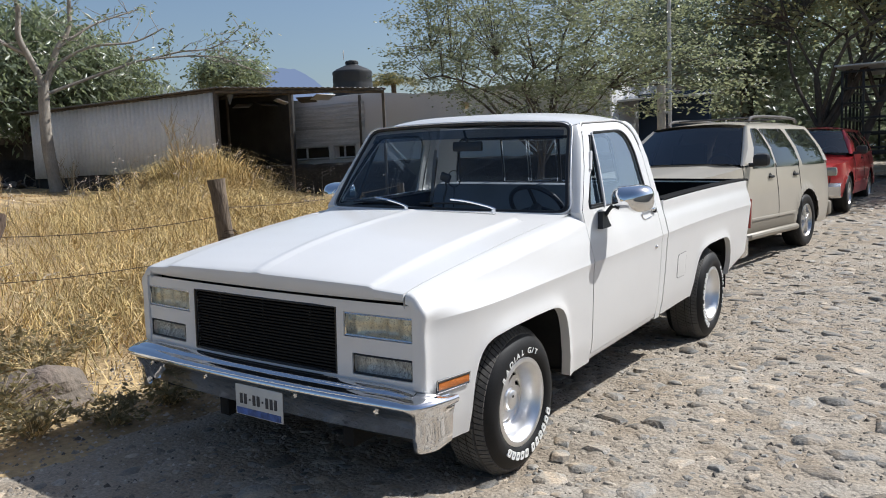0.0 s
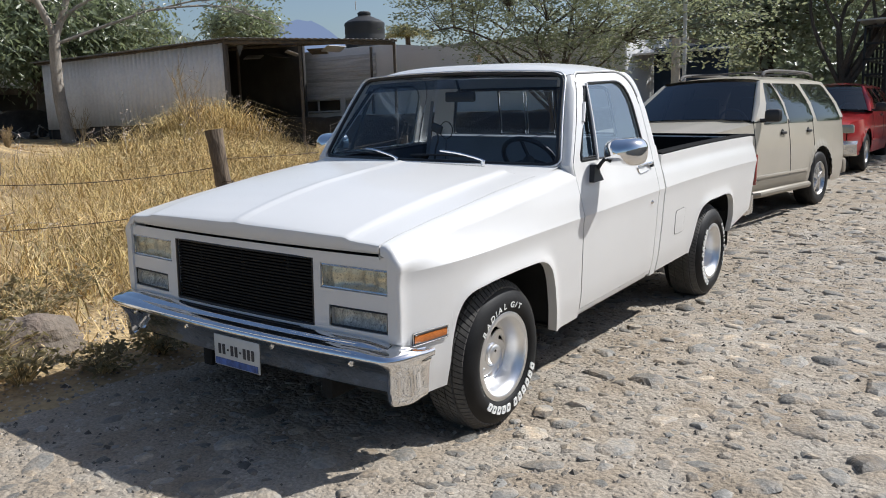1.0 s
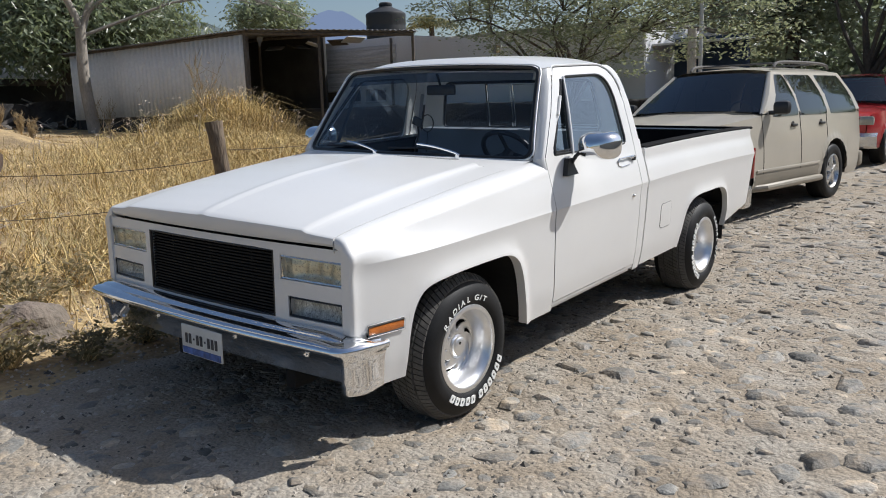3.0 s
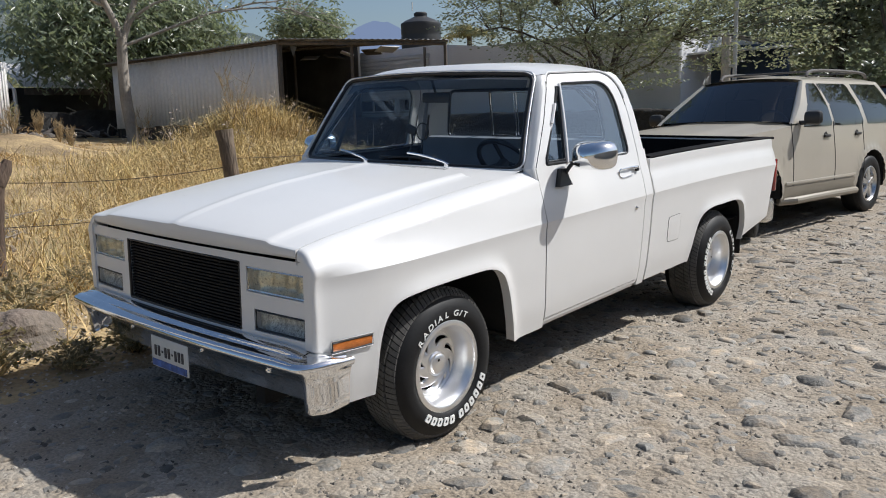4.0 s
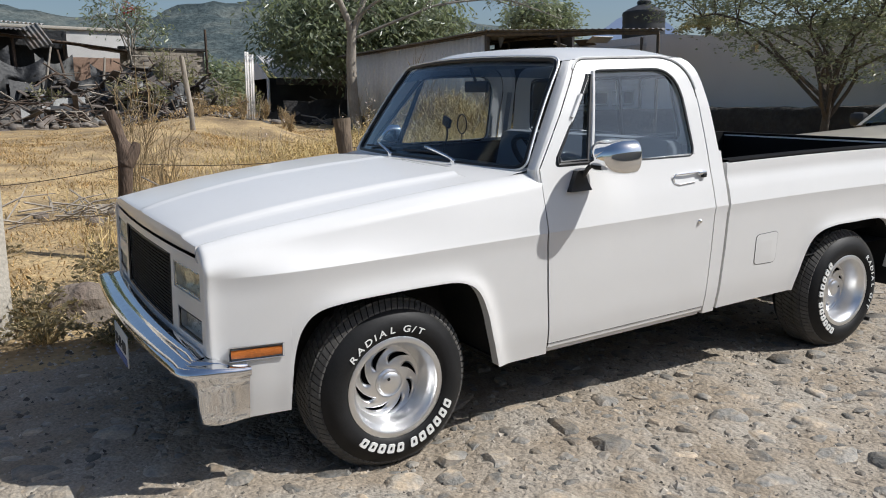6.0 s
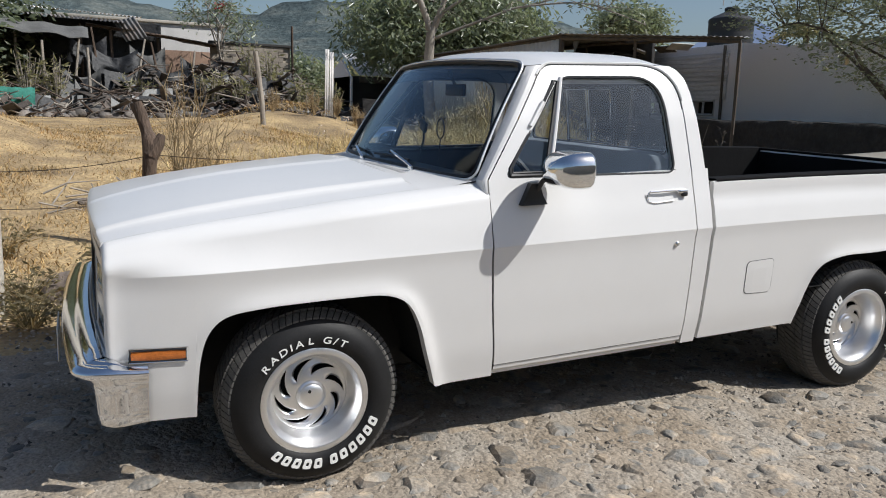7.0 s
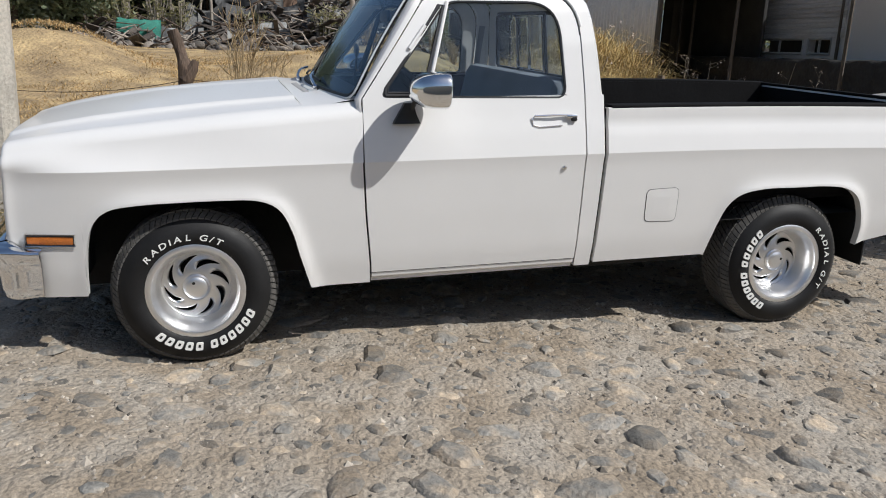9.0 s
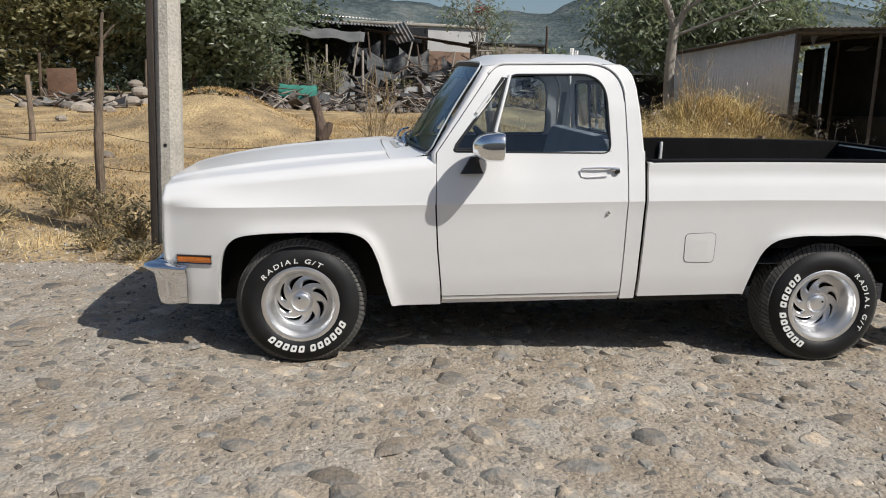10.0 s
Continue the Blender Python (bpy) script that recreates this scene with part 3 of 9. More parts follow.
g_back, BACK_WIN, back_y = cab_back()
tpart("cab_rear_wall", g_back, [M_PAINT], angle=30)
bw = new("back_window")
bw.parent = truck
rim = [Vector((p.x, back_y(p.y) - 0.004, p.y)) for p in BACK_WIN]
tpart("window_seal", Geo().tube(rim + [rim[0]], 0.012, 6, False), M_SEAL, bw)
g = Geo().poly([Vector((p.x, back_y(p.y) - 0.008, p.y)) for p in BACK_WIN])
tpart("window_pane", g, M_GLASS, bw).visible_shadow = False
for x in (-0.23, 0.23):
    tpart("window_divider", Geo().tube([Vector((x, back_y(1.17) - 0.012, 1.17)), Vector((x, back_y(1.49) - 0.012, 1.49))], 0.010, 6), M_SEAL, bw)
g = Geo()
for x0, x1 in ((-0.22, -0.02), (0.0, 0.21)):
    fr = [Vector((x, back_y(z) - 0.02, z)) for x, z in ((x0, 1.185), (x1, 1.185), (x1, 1.475), (x0, 1.475))]
    g.tube(fr + [fr[0]], 0.005, 5, False)
tpart("slider_rail", g, M_CHROME, bw)

# windscreen: bowed glass, rubber, bright trim
M_BRIGHT_TRIM = surf("dull_bright_trim", (0.80, 0.80, 0.79), 0.45, 0.5, vary=0.08, big=8, fine=90, bump=0.05)
ws = new("windscreen")
ws.parent = truck


def ws_point(u, s):
    a, b = ws_low(u * 0.845), ws_high(u * 0.725)
    p = a.lerp(b, s)
    p.y -= 0.012 * math.sin(math.pi * s)
    return p


def ws_edge(n=64, grow=1.0):
    """Round-cornered edge of the glass, in its own (u, s)."""
    c = rounded([(-1, 0.0), (1, 0.0), (1, 1.0), (-1, 1.0)], [0.10, 0.10, 0.09, 0.09], 6)
    out = []
    for k in range(len(c)):
        a, b = c[k], c[(k + 1) % len(c)]
        m = max(1, int((a - b).length / 0.08))
        for q in range(m):
            p = a.lerp(b, q / m)
            out.append(p)
    return out


g = Geo()
WE = ws_edge()
inner_rings = [[ws_point(p.x * f, 0.5 + (p.y - 0.5) * f) for p in WE] for f in (1.0, 0.8, 0.55, 0.25)]
g.grid([[r[k] for r in inner_rings] for k in range(len(WE))], wrap_u=True)
o = len(g.v)
g.v.append(tuple(ws_point(0, 0.5)))
n4 = len(inner_rings)
for k in range(len(WE)):
    g.f.append((k * n4 + n4 - 1, ((k + 1) % len(WE)) * n4 + n4 - 1, o))
pane = tpart("window_pane", g, M_GLASS, ws, angle=60)
pane.visible_shadow = False
strip = Geo().grid([[ws_point(u, s) + Vector((0, 0.010, -0.004)) for s in (0.84, 0.90, 0.955)] for u in np.linspace(-0.955, 0.955, 21)])
tpart("sun_strip", strip, M_STRIP, ws, "dark blue tinted band along the top", angle=60).visible_shadow = False
rub = [ws_point(p.x * 1.004, 0.5 + (p.y - 0.5) * 1.012) + Vector((0, -0.004, 0.003)) for p in WE]
tpart("windscreen_rubber", Geo().tube(rub + [rub[0]], 0.011, 7, False), M_SEAL, ws)
trim = [ws_point(p.x * 1.026, 0.5 + (p.y - 0.5) * 1.055) + Vector((0.006 * (1 if p.x > 0.9 else -1 if p.x < -0.9 else 0), -0.014, 0.007)) for p in WE]
tpart("windscreen_trim", Geo().tube(trim + [trim[0]], 0.0050, 6, False), M_BRIGHT_TRIM, ws, "thin bright trim")

# hood with a raised middle
def hood():
    rows = []
    us = sorted(set([round(float(v), 4) for v in np.linspace(-1, 1, 33)] + [-0.82, -0.79, -0.77, -0.05, -0.02, 0.02, 0.05, 0.77, 0.79, 0.82]))
    for u in us:
        row = []
        for j in range(41):
            s = (j / 40) ** 1.25
            bow = 0.03 * (1 - u * u)
            y = lerp(-0.735 - bow, 0.475 - 0.055 * (1 - u * u), s)
            xw = SEAM_X - 0.006 - nose_in(y) * 0.15
            x = u * xw
            e, m = hood_edge(y), hood_mid(y)
            a = abs(u)
            # a slight peak along the middle, a shoulder near each side, then down to the seam
            w = 0.79
            if a < w:
                rise = 1.0 - 0.42 * (a / w) - 0.10 * sstep(0.0, 0.06, a) + 0.06 * math.sin(math.pi * a / w)
            else:
                rise = 0.48 - 0.20 * sstep(w, w + 0.04, a) - 0.28 * ((a - w) / (1 - w))
            z = lerp(e, m, rise)
            row.append(Vector((x, y, z)))
        f = row[0]
        lip = [Vector((f.x, f.y + 0.004, 0.919)), Vector((f.x, f.y - 0.006, lerp(f.z, 0.919, 0.75))), Vector((f.x, f.y - 0.009, lerp(f.z, 0.919, 0.35))), Vector((f.x, f.y - 0.006, f.z - 0.004))]
        tail = [row[-1] + Vector((0, 0.004, -0.02))]
        rows.append([lip[0] + Vector((0, 0.03, 0)), *lip, *row, *tail])
    g = Geo().grid(rows, flip=True)
    for r, fl in ((rows[0], True), (rows[-1], False)):
        g.grid([[p for p in r], [p + Vector((0, 0, -0.03)) for p in r]], flip=fl)
    return g


tpart("hood", hood(), M_PAINT, angle=30)

for sg in (1, -1):
    g = Geo().grid([[Vector((sg * (SEAM_X + d - nose_in(y) * 0.15), y, hood_edge(y) - 0.016)) for d in (-0.03, 0.006)] for y in np.linspace(-0.74, 0.50, 20)])
    tpart("hood_gap", g, M_GAP)
# cowl between hood and glass
g = Geo()
rows = []
for i in range(25):
    u = i / 24 * 2 - 1
    a = Vector((u * 0.845, 0.483 - 0.055 * (1 - u * u), lerp(hood_edge(0.48), hood_mid(0.45), 1 - abs(u) ** 2.5) - 0.010))
    b = ws_low(u * 0.862) + Vector((0, -0.004, -0.006))
    rows.append([a + Vector((0, 0, -0.03)), a, a.lerp(b, 0.4) + Vector((0, 0, -0.004)), a.lerp(b, 0.8), b, b + Vector((0, 0.02, 0.01))])
g.grid(rows, flip=True)
tpart("cowl", g, M_PAINT, angle=35)
g = Geo()
for k in range(22):
    u = 0.12 + 0.46 * k / 21
    a = Vector((u * 0.845, 0.483 - 0.055 * (1 - u * u), lerp(hood_edge(0.48), hood_mid(0.45), 1 - abs(u) ** 2.5) - 0.010))
    b = ws_low(u * 0.862)
    g.box(tuple(a.lerp(b, 0.42) + Vector((0, 0, -0.003))), (0.005, 0.032, 0.004), 0.001)
tagged(tpart("cowl_slot", g, surf("shaded_slot", (0.34, 0.34, 0.34), 0.8, vary=0.1, bump=0)), kind="stuff")

# dark lining behind the panel gaps
for sg in (1, -1):
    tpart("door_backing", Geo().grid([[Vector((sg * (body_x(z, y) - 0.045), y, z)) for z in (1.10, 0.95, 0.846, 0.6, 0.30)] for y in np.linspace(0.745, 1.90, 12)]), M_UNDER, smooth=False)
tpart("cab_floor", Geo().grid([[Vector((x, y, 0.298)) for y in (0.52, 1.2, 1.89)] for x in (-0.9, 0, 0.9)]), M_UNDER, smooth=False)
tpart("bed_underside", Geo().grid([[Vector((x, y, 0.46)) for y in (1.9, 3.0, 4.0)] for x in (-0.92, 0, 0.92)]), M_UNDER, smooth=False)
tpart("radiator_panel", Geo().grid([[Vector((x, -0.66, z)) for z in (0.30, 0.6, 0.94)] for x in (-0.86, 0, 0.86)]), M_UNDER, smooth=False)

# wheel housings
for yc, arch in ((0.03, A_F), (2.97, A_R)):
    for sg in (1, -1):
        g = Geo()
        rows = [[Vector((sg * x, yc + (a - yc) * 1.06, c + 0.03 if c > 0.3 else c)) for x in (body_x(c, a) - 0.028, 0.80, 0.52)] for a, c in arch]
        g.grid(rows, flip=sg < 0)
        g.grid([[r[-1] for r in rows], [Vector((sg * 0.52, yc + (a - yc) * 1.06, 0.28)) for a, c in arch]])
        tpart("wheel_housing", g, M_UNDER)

# grille panel, lamps
M_BOWL = surf("lamp_bowl", (0.80, 0.78, 0.72), 0.30, 0.6, vary=0.25, big=20, fine=150, bump=0.1)
M_PRISM = surf("clear_prismatic_plastic", (0.80, 0.80, 0.78), 0.30, 0.3, vary=0.45, big=45, fine=160, bump=0.5, stretch=(1, 1, 0.5))
M_LAMP_GLASS = glass("yellowed_lamp_glass", (0.88, 0.86, 0.78), 0.10, 0.6, 0.06)
M_LAMP_CLEAR = glass("clear_lamp_glass", (0.80, 0.80, 0.78), 0.10, 0.3, 0.02)
M_GRILLE = surf("matt_black_bars", (0.008, 0.008, 0.008), 0.7, vary=0.2, bump=0.02, spec=0.2)
FACE_Y = -0.730


def face_y(x, z):
    return FACE_Y - 0.034 * (1 - (x / 0.9) ** 2) - 0.012 * (0.90 - z)


def face_plate(x0, x1, z0, z1, dy=0.0, nx=10, nz=4):
    return [[Vector((x, face_y(x, z) + dy, z)) for z in np.linspace(z0, z1, nz)] for x in np.linspace(x0, x1, nx)]


HOLES = [(-0.470, 0.470, 0.580, 0.874), (0.512, 0.866, 0.752, 0.858), (-0.866, -0.512, 0.752, 0.858), (0.556, 0.862, 0.592, 0.684), (-0.862, -0.556, 0.592, 0.684)]
xs = sorted({-0.872, 0.872, *[h[0] for h in HOLES], *[h[1] for h in HOLES], *np.linspace(-0.872, 0.872, 19)})
zs = sorted({0.535, 0.908, *[h[2] for h in HOLES], *[h[3] for h in HOLES]})
g = Geo()
for i in range(len(xs) - 1):
    for j in range(len(zs) - 1):
        cx, cz = (xs[i] + xs[i + 1]) / 2, (zs[j] + zs[j + 1]) / 2
        if any(h[0] < cx < h[1] and h[2] < cz < h[3] for h in HOLES):
            continue
        g.add([Vector((x, face_y(x, z), z)) for x, z in ((xs[i], zs[j]), (xs[i + 1], zs[j]), (xs[i + 1], zs[j + 1]), (xs[i], zs[j + 1]))], [(0, 1, 2, 3)])
for x0, x1, z0, z1 in HOLES:
    nn = 10
    rim = [(x, z0) for x in np.linspace(x0, x1, nn)] + [(x1, z) for z in np.linspace(z0, z1, 4)][1:] + [(x, z1) for x in np.linspace(x1, x0, nn)][1:] + [(x0, z) for z in np.linspace(z1, z0, 4)][1:-1]
    g.grid([[Vector((x, face_y(x, z) + d, z)) for d in (0, 0.004, 0.035)] for x, z in rim], wrap_u=True)
face = tpart("grille_panel", g, M_PAINT, angle=30)
g = Geo()
for z in np.linspace(0.590, 0.866, 20):
    g.grid([[Vector((x, face_y(x, z) + 0.012 + d, z + e)) for d, e in ((0.0, -0.0042), (0.0, 0.0042), (0.02, 0.004), (0.02, -0.004))] for x in np.linspace(-0.464, 0.464, 9)], wrap_v=True)
tpart("billet_grille", g, M_GRILLE, face, "black grille of thin level bars", smooth=False)
for x in (-0.30, 0.0, 0.30):
    tpart("grille_stay", Geo().box((x, face_y(x, 0.74) + 0.03, 0.727), (0.012, 0.012, 0.28), 0.002), M_BLACK, face)
g = Geo().grid(face_plate(-0.48, 0.48, 0.57, 0.883, 0.055))
tpart("grille_backing", g, M_GAP, face)
# a thin dark edge round the grille
g = Geo()
rim = [(x, 0.582) for x in np.linspace(-0.468, 0.468, 9)] + [(x, 0.872) for x in np.linspace(0.468, -0.468, 9)]
pts = [Vector((x, face_y(x, z) + 0.004, z)) for x, z in rim]
g.tube(pts + [pts[0]], 0.007, 6, False)
tpart("grille_rim", g, M_BLACK, face)

for sg in (1, -1):
    for kind, (x0, x1, z0, z1), lens in (("headlight", HOLES[1], M_LAMP_GLASS), ("parking_lamp", HOLES[3], M_LAMP_CLEAR)):
        lamp = new(kind)
        lamp.parent = truck
        lamp["label"] = "yellowed rectangular headlight" if kind == "headlight" else "clear ribbed parking lamp"
        rim = [(x0 + 0.006, z0 + 0.006), (x1 - 0.006, z0 + 0.006), (x1 - 0.006, z1 - 0.006), (x0 + 0.006, z1 - 0.006)]
        pts = [Vector((sg * x, face_y(x, z) + 0.006, z)) for x, z in rim]
        tpart("bezel", Geo().tube(pts + [pts[0]], 0.005, 6, False), M_CHROME_WORN if kind == "headlight" else M_BLACK, lamp)
        rows = []
        nx = 29
        for i in range(nx):
            x = lerp(x0 + 0.008, x1 - 0.008, i / (nx - 1))
            rows.append([Vector((sg * x, face_y(x, z) + 0.010 - 0.008 * (1 - ((z - (z0 + z1) / 2) / ((z1 - z0) / 2)) ** 2), z)) for z in np.linspace(z0 + 0.008, z1 - 0.008, 7)])
        tpart("lens", Geo().grid(rows, flip=sg > 0), lens, lamp, angle=60)
        rows = []
        for i in range(41):
            x = lerp(x0, x1, i / 40)
            u = i / 40
            row = []
            for j in range(15):
                v = j / 14
                z = lerp(z0, z1, v)
                if kind == "headlight":
                    deep = 0.026 * (1 - min(1, abs(u - 0.52) / 0.40) ** 2) * (1 - (2 * v - 1) ** 4) + 0.010 + 0.004 * math.sin(u * 30) + 0.003 * math.sin(v * 9)
                else:
                    deep = 0.030 * math.sin(math.pi * v) * math.sin(math.pi * u) + 0.010 + 0.007 * math.sin(u * 90) * math.sin(v * 26)
                row.append(Vector((sg * x, face_y(x, z) + 0.022 + max(0.0, deep), z)))
            rows.append(row)
        tpart("reflector", Geo().grid(rows, flip=sg > 0), M_BOWL if kind == "headlight" else M_PRISM, lamp, angle=60)
    # side marker on the fender
    mk = new("side_marker")
    mk.parent = truck
    mk["label"] = "amber side marker lamp in a bright frame"
    yz = [(-0.662, 0.542), (-0.475, 0.536), (-0.475, 0.578), (-0.662, 0.584)]
    fr = [Vector((sg * (body_x(z, y) + 0.004), y, z)) for y, z in yz]
    tpart("marker_frame", Geo().tube(fr + [fr[0]], 0.0065, 6, False), M_BLACK, mk, "black frame with a bright edge")
    fr2 = [p + Vector((sg * 0.004, 0.006 * (1 if p.y > -0.57 else -1), 0.005 * (1 if p.z > 0.56 else -1))) for p in fr]
    tpart("marker_trim", Geo().tube(fr2 + [fr2[0]], 0.002, 5, False), M_CHROME, mk)
    g = Geo().grid([[Vector((sg * (body_x(0.56, y) + 0.010 - 0.005 * abs(s * 2 - 1)), y, lerp(z0, z1, s))) for s in (0, 0.15, 0.5, 0.85, 1)] for y, z0, z1 in ((-0.660, 0.543, 0.583), (-0.57, 0.540, 0.581), (-0.477, 0.537, 0.577))], flip=sg < 0)
    tpart("marker_lens", g, M_AMBER, mk)

# chrome front bumper: a bowed bar with wrapped ends
bumper = new("front_bumper")
bumper.parent = truck
bumper["label"] = "dented chrome front bumper with wrapped ends"


def bumper_axis(u):
    """Middle of the bar's face at u from -1 to 1, and the way it faces."""
    a = abs(u)
    x = min(a, 0.86) * 1.058
    y = -0.868 + 0.050 * x ** 2.2
    if a > 0.86:
        # the corner, then the wing running back along the fender
        s = (a - 0.86) / 0.14
        x += 0.076 * math.sin(math.pi / 2 * min(1.0, s * 1.25))
        y += 0.222 * s ** 1.35
    return math.copysign(x, u), y


BUMP = [(0.098, 0.540, 0.0), (0.094, 0.566, 0.0), (0.084, 0.573, 0.0), (0.058, 0.566, 0.0), (0.038, 0.560, 0.0), (0.034, 0.554, 0.0), (0.018, 0.551, 0.0), (0.000, 0.545, 0.0), (-0.018, 0.536, 0.0), (-0.027, 0.525, 0.0), (-0.025, 0.516, 0.0), (-0.016, 0.503, 0.006), (0.002, 0.484, 0.022), (0.016, 0.460, 0.036), (0.026, 0.430, 0.052), (0.032, 0.380, 0.060), (0.038, 0.335, 0.062), (0.050, 0.325, 0.064)]
g, low_g = Geo(), Geo()
rows, lows = [], []
for i in range(141):
    u = i / 70 - 1
    x, y = bumper_axis(u)
    x2, y2 = bumper_axis(min(1, u + 0.01))
    x1, y1 = bumper_axis(max(-1, u - 0.01))
    d = Vector((x2 - x1, y2 - y1)).normalized()
    n = Vector((-d.y, d.x)) * 1.0
    a = abs(u)
    end = sstep(0.84, 0.90, a)
    tip = sstep(0.93, 1.0, a)
    row = []
    for off, z, back in BUMP:
        zz = 0.515 + (z - 0.515) if z > 0.42 else lerp(max(z, 0.352), z - 0.015, end)
        zz -= tip * (0.010 + 0.8 * max(0.0, z - 0.535) if z > 0.5 else -0.008)
        zz -= 0.5 * max(0.0, z - 0.54) * sstep(0.72, 0.90, a)
        o2 = off * lerp(1, 0.36 if off > 0.05 else 0.6, sstep(0.88, 0.97, a)) + back * (1 - end)
        row.append(Vector((x + n.x * o2, y + n.y * o2, zz)))
    rows.append(row)
g.grid(rows)
M_BUMPER = surf("pitted_chrome", (0.86, 0.87, 0.89), 0.06, 1.0, vary=0.05, big=7, fine=26, bump=0.025)
tpart("bumper_bar", g, M_BUMPER, bumper, angle=70)
g = Geo().grid([[Vector((x, y, z)) for x in np.linspace(-0.86, 0.86, 9)] for y, z in ((-0.77, 0.555), (-0.76, 0.55), (-0.75, 0.545), (-0.735, 0.55))])
tpart("splash_panel", g, M_PRIMER, bumper)
for u in (-0.70, -0.28, 0.28, 0.70):
    x, y = bumper_axis(u)
    tpart("bumper_bolt", Geo().lathe([(0.0, 0.014), (0.008, 0.013), (0.012, 0.006), (0.012, 0.0)], Matrix.Translation((x, y + 0.018, 0.480)) @ Matrix.Rotation(radians(-90), 4, "Z"), 12), M_CHROME, bumper)
# plate with unreadable bars
g = Geo().box((0.135, -0.909, 0.440), (0.300, 0.006, 0.140), 0.004)
plate = tpart("number_plate", g, surf("plate_white", (0.60, 0.60, 0.57), 0.5, vary=0.06, bump=0.03), bumper, "white plate with dark bars and a blue band")
M_PLATE_DARK = surf("plate_dark", (0.05, 0.05, 0.055), 0.6, vary=0.1, bump=0)
M_PLATE_BLUE = surf("plate_blue", (0.08, 0.14, 0.38), 0.6, vary=0.3, big=40, bump=0)
g = Geo()
for k, w in enumerate((0.026, 0.026, 0.014, 0.026, 0.026, 0.014, 0.026, 0.026, 0.026)):
    x = 0.025 + 0.0275 * k
    g.box((x, -0.9135, 0.448), (w * 0.62, 0.003, 0.046 if w > 0.02 else 0.008), 0)
tpart("plate_bar", g, M_PLATE_DARK, bumper)
tpart("plate_band", Geo().box((0.135, -0.9135, 0.390), (0.28, 0.003, 0.030), 0), M_PLATE_BLUE, bumper)

# bed: outer sides, rails, inner walls, floor, tailgate
TAIL = 4.075


def bed_side(sg):
    rows = []
    for y, low in stations(1.908, TAIL, A_R, 0.06):
        base = 0.292 + 0.11 * max(0.0, (y - 3.46) / 0.62) if low is None else low
        row = [Vector((0.930, y, 1.052)), Vector((0.944, y, 1.058)), Vector((0.956, y, 1.052))]
        for z in list(np.linspace(1.035, 0.866, 8)) + [0.848, 0.846, 0.844]:
            x = lerp(0.958, body_x0(z), sstep(1.03, 0.93, z)) if z > 0.93 else body_x0(z)
            row.append(Vector((x, y, z)))
        for k in range(1, 15):
            z = lerp(0.844, 0.655, k / 6) if k <= 6 else lerp(0.655, min(base, 0.65), (k - 6) / 8)
            row.append(Vector((body_x0(z) + flare(y, z, A_R), y, z)))
        if y > 3.95:
            s = (y - 3.95) / (TAIL - 3.95)
            for p in row:
                p.x -= 0.022 * s ** 2.5
        # the tail leans in above and below the ridge
        if y > 3.9:
            s = (y - 3.9) / (TAIL - 3.9)
            for p in row:
                p.y += s * (0.035 * (1 - abs(p.z - 0.86) / 0.3) - 0.02)
        rows.append(row)
    g = Geo().grid(rows)
    g.grid([[Vector((body_x0(c) + lip_out(a, A_R) - d, a, c)) for d in (0.0, 0.004, 0.04)] for a, c in A_R])
    first = rows[0]
    g.grid([[p for p in first], [p + Vector((-0.03, 0, 0)) for p in first]], flip=False)
    last = rows[-1]
    g.grid([[p for p in last], [p + Vector((-0.06, 0.004, 0)) for p in last]], flip=True)
    if sg < 0:
        g.v = [(-x, y, z) for x, y, z in g.v]
        g.f = [tuple(reversed(f)) for f in g.f]
    return g


M_BED = surf("matt_black_bed_paint", (0.009, 0.009, 0.0095), 0.88, vary=0.3, big=3, fine=40, bump=0.08, spec=0.12)
bed = new("cargo_bed")
bed.parent = truck
bed["label"] = "white cargo bed with a black painted inside"
for sg in (1, -1):
    tpart("bed_side", bed_side(sg), M_PAINT, bed, angle=24)
    g = Geo().grid([[Vector((sg * x, y, z)) for x, z in ((0.86, 1.048), (0.86, 1.063), (0.867, 1.068), (0.946, 1.068), (0.953, 1.063), (0.953, 1.048))] for y in np.linspace(1.925, TAIL - 0.01, 16)], wrap_v=True, flip=sg < 0)
    tpart("bed_rail", g, M_BED, bed, "black rail cap")
    tpart("bed_wall", Geo().grid([[Vector((sg * x, y, z)) for x, z in ((0.856, 0.55), (0.856, 1.05), (0.868, 1.05), (0.868, 0.55))] for y in np.linspace(1.94, TAIL - 0.02, 16)], wrap_v=True, flip=sg < 0), M_BED, bed)
    tpart("wheel_tub", Geo().box((sg * 0.74, 2.97, 0.66), (0.24, 0.88, 0.22), 0.06), M_BED, bed)
    tl = Geo().box((sg * 0.962, TAIL - 0.005, 0.74), (0.05, 0.04, 0.30), 0.008)
    tpart("tail_lamp", tl, surf("red_lens", (0.30, 0.02, 0.015), 0.2, vary=0.2, fine=200, bump=0.3, coat=0.6) if sg > 0 else bpy.data.materials["red_lens"], bed)
tpart("bed_floor", Geo().box((0, (1.92 + TAIL) / 2, 0.55), (1.74, TAIL - 1.94, 0.02), 0.004), M_BED, bed)
g = Geo().box((0, 1.925, 0.80), (1.80, 0.022, 0.50), 0.006)
g.box((0, 1.930, 1.052), (1.82, 0.05, 0.024), 0.008)
tpart("bed_front_wall", g, M_BED, bed)
tailgate = tpart("tailgate", Geo().box((0, TAIL - 0.01, 0.78), (1.82, 0.05, 0.54), 0.015), M_PAINT, bed)
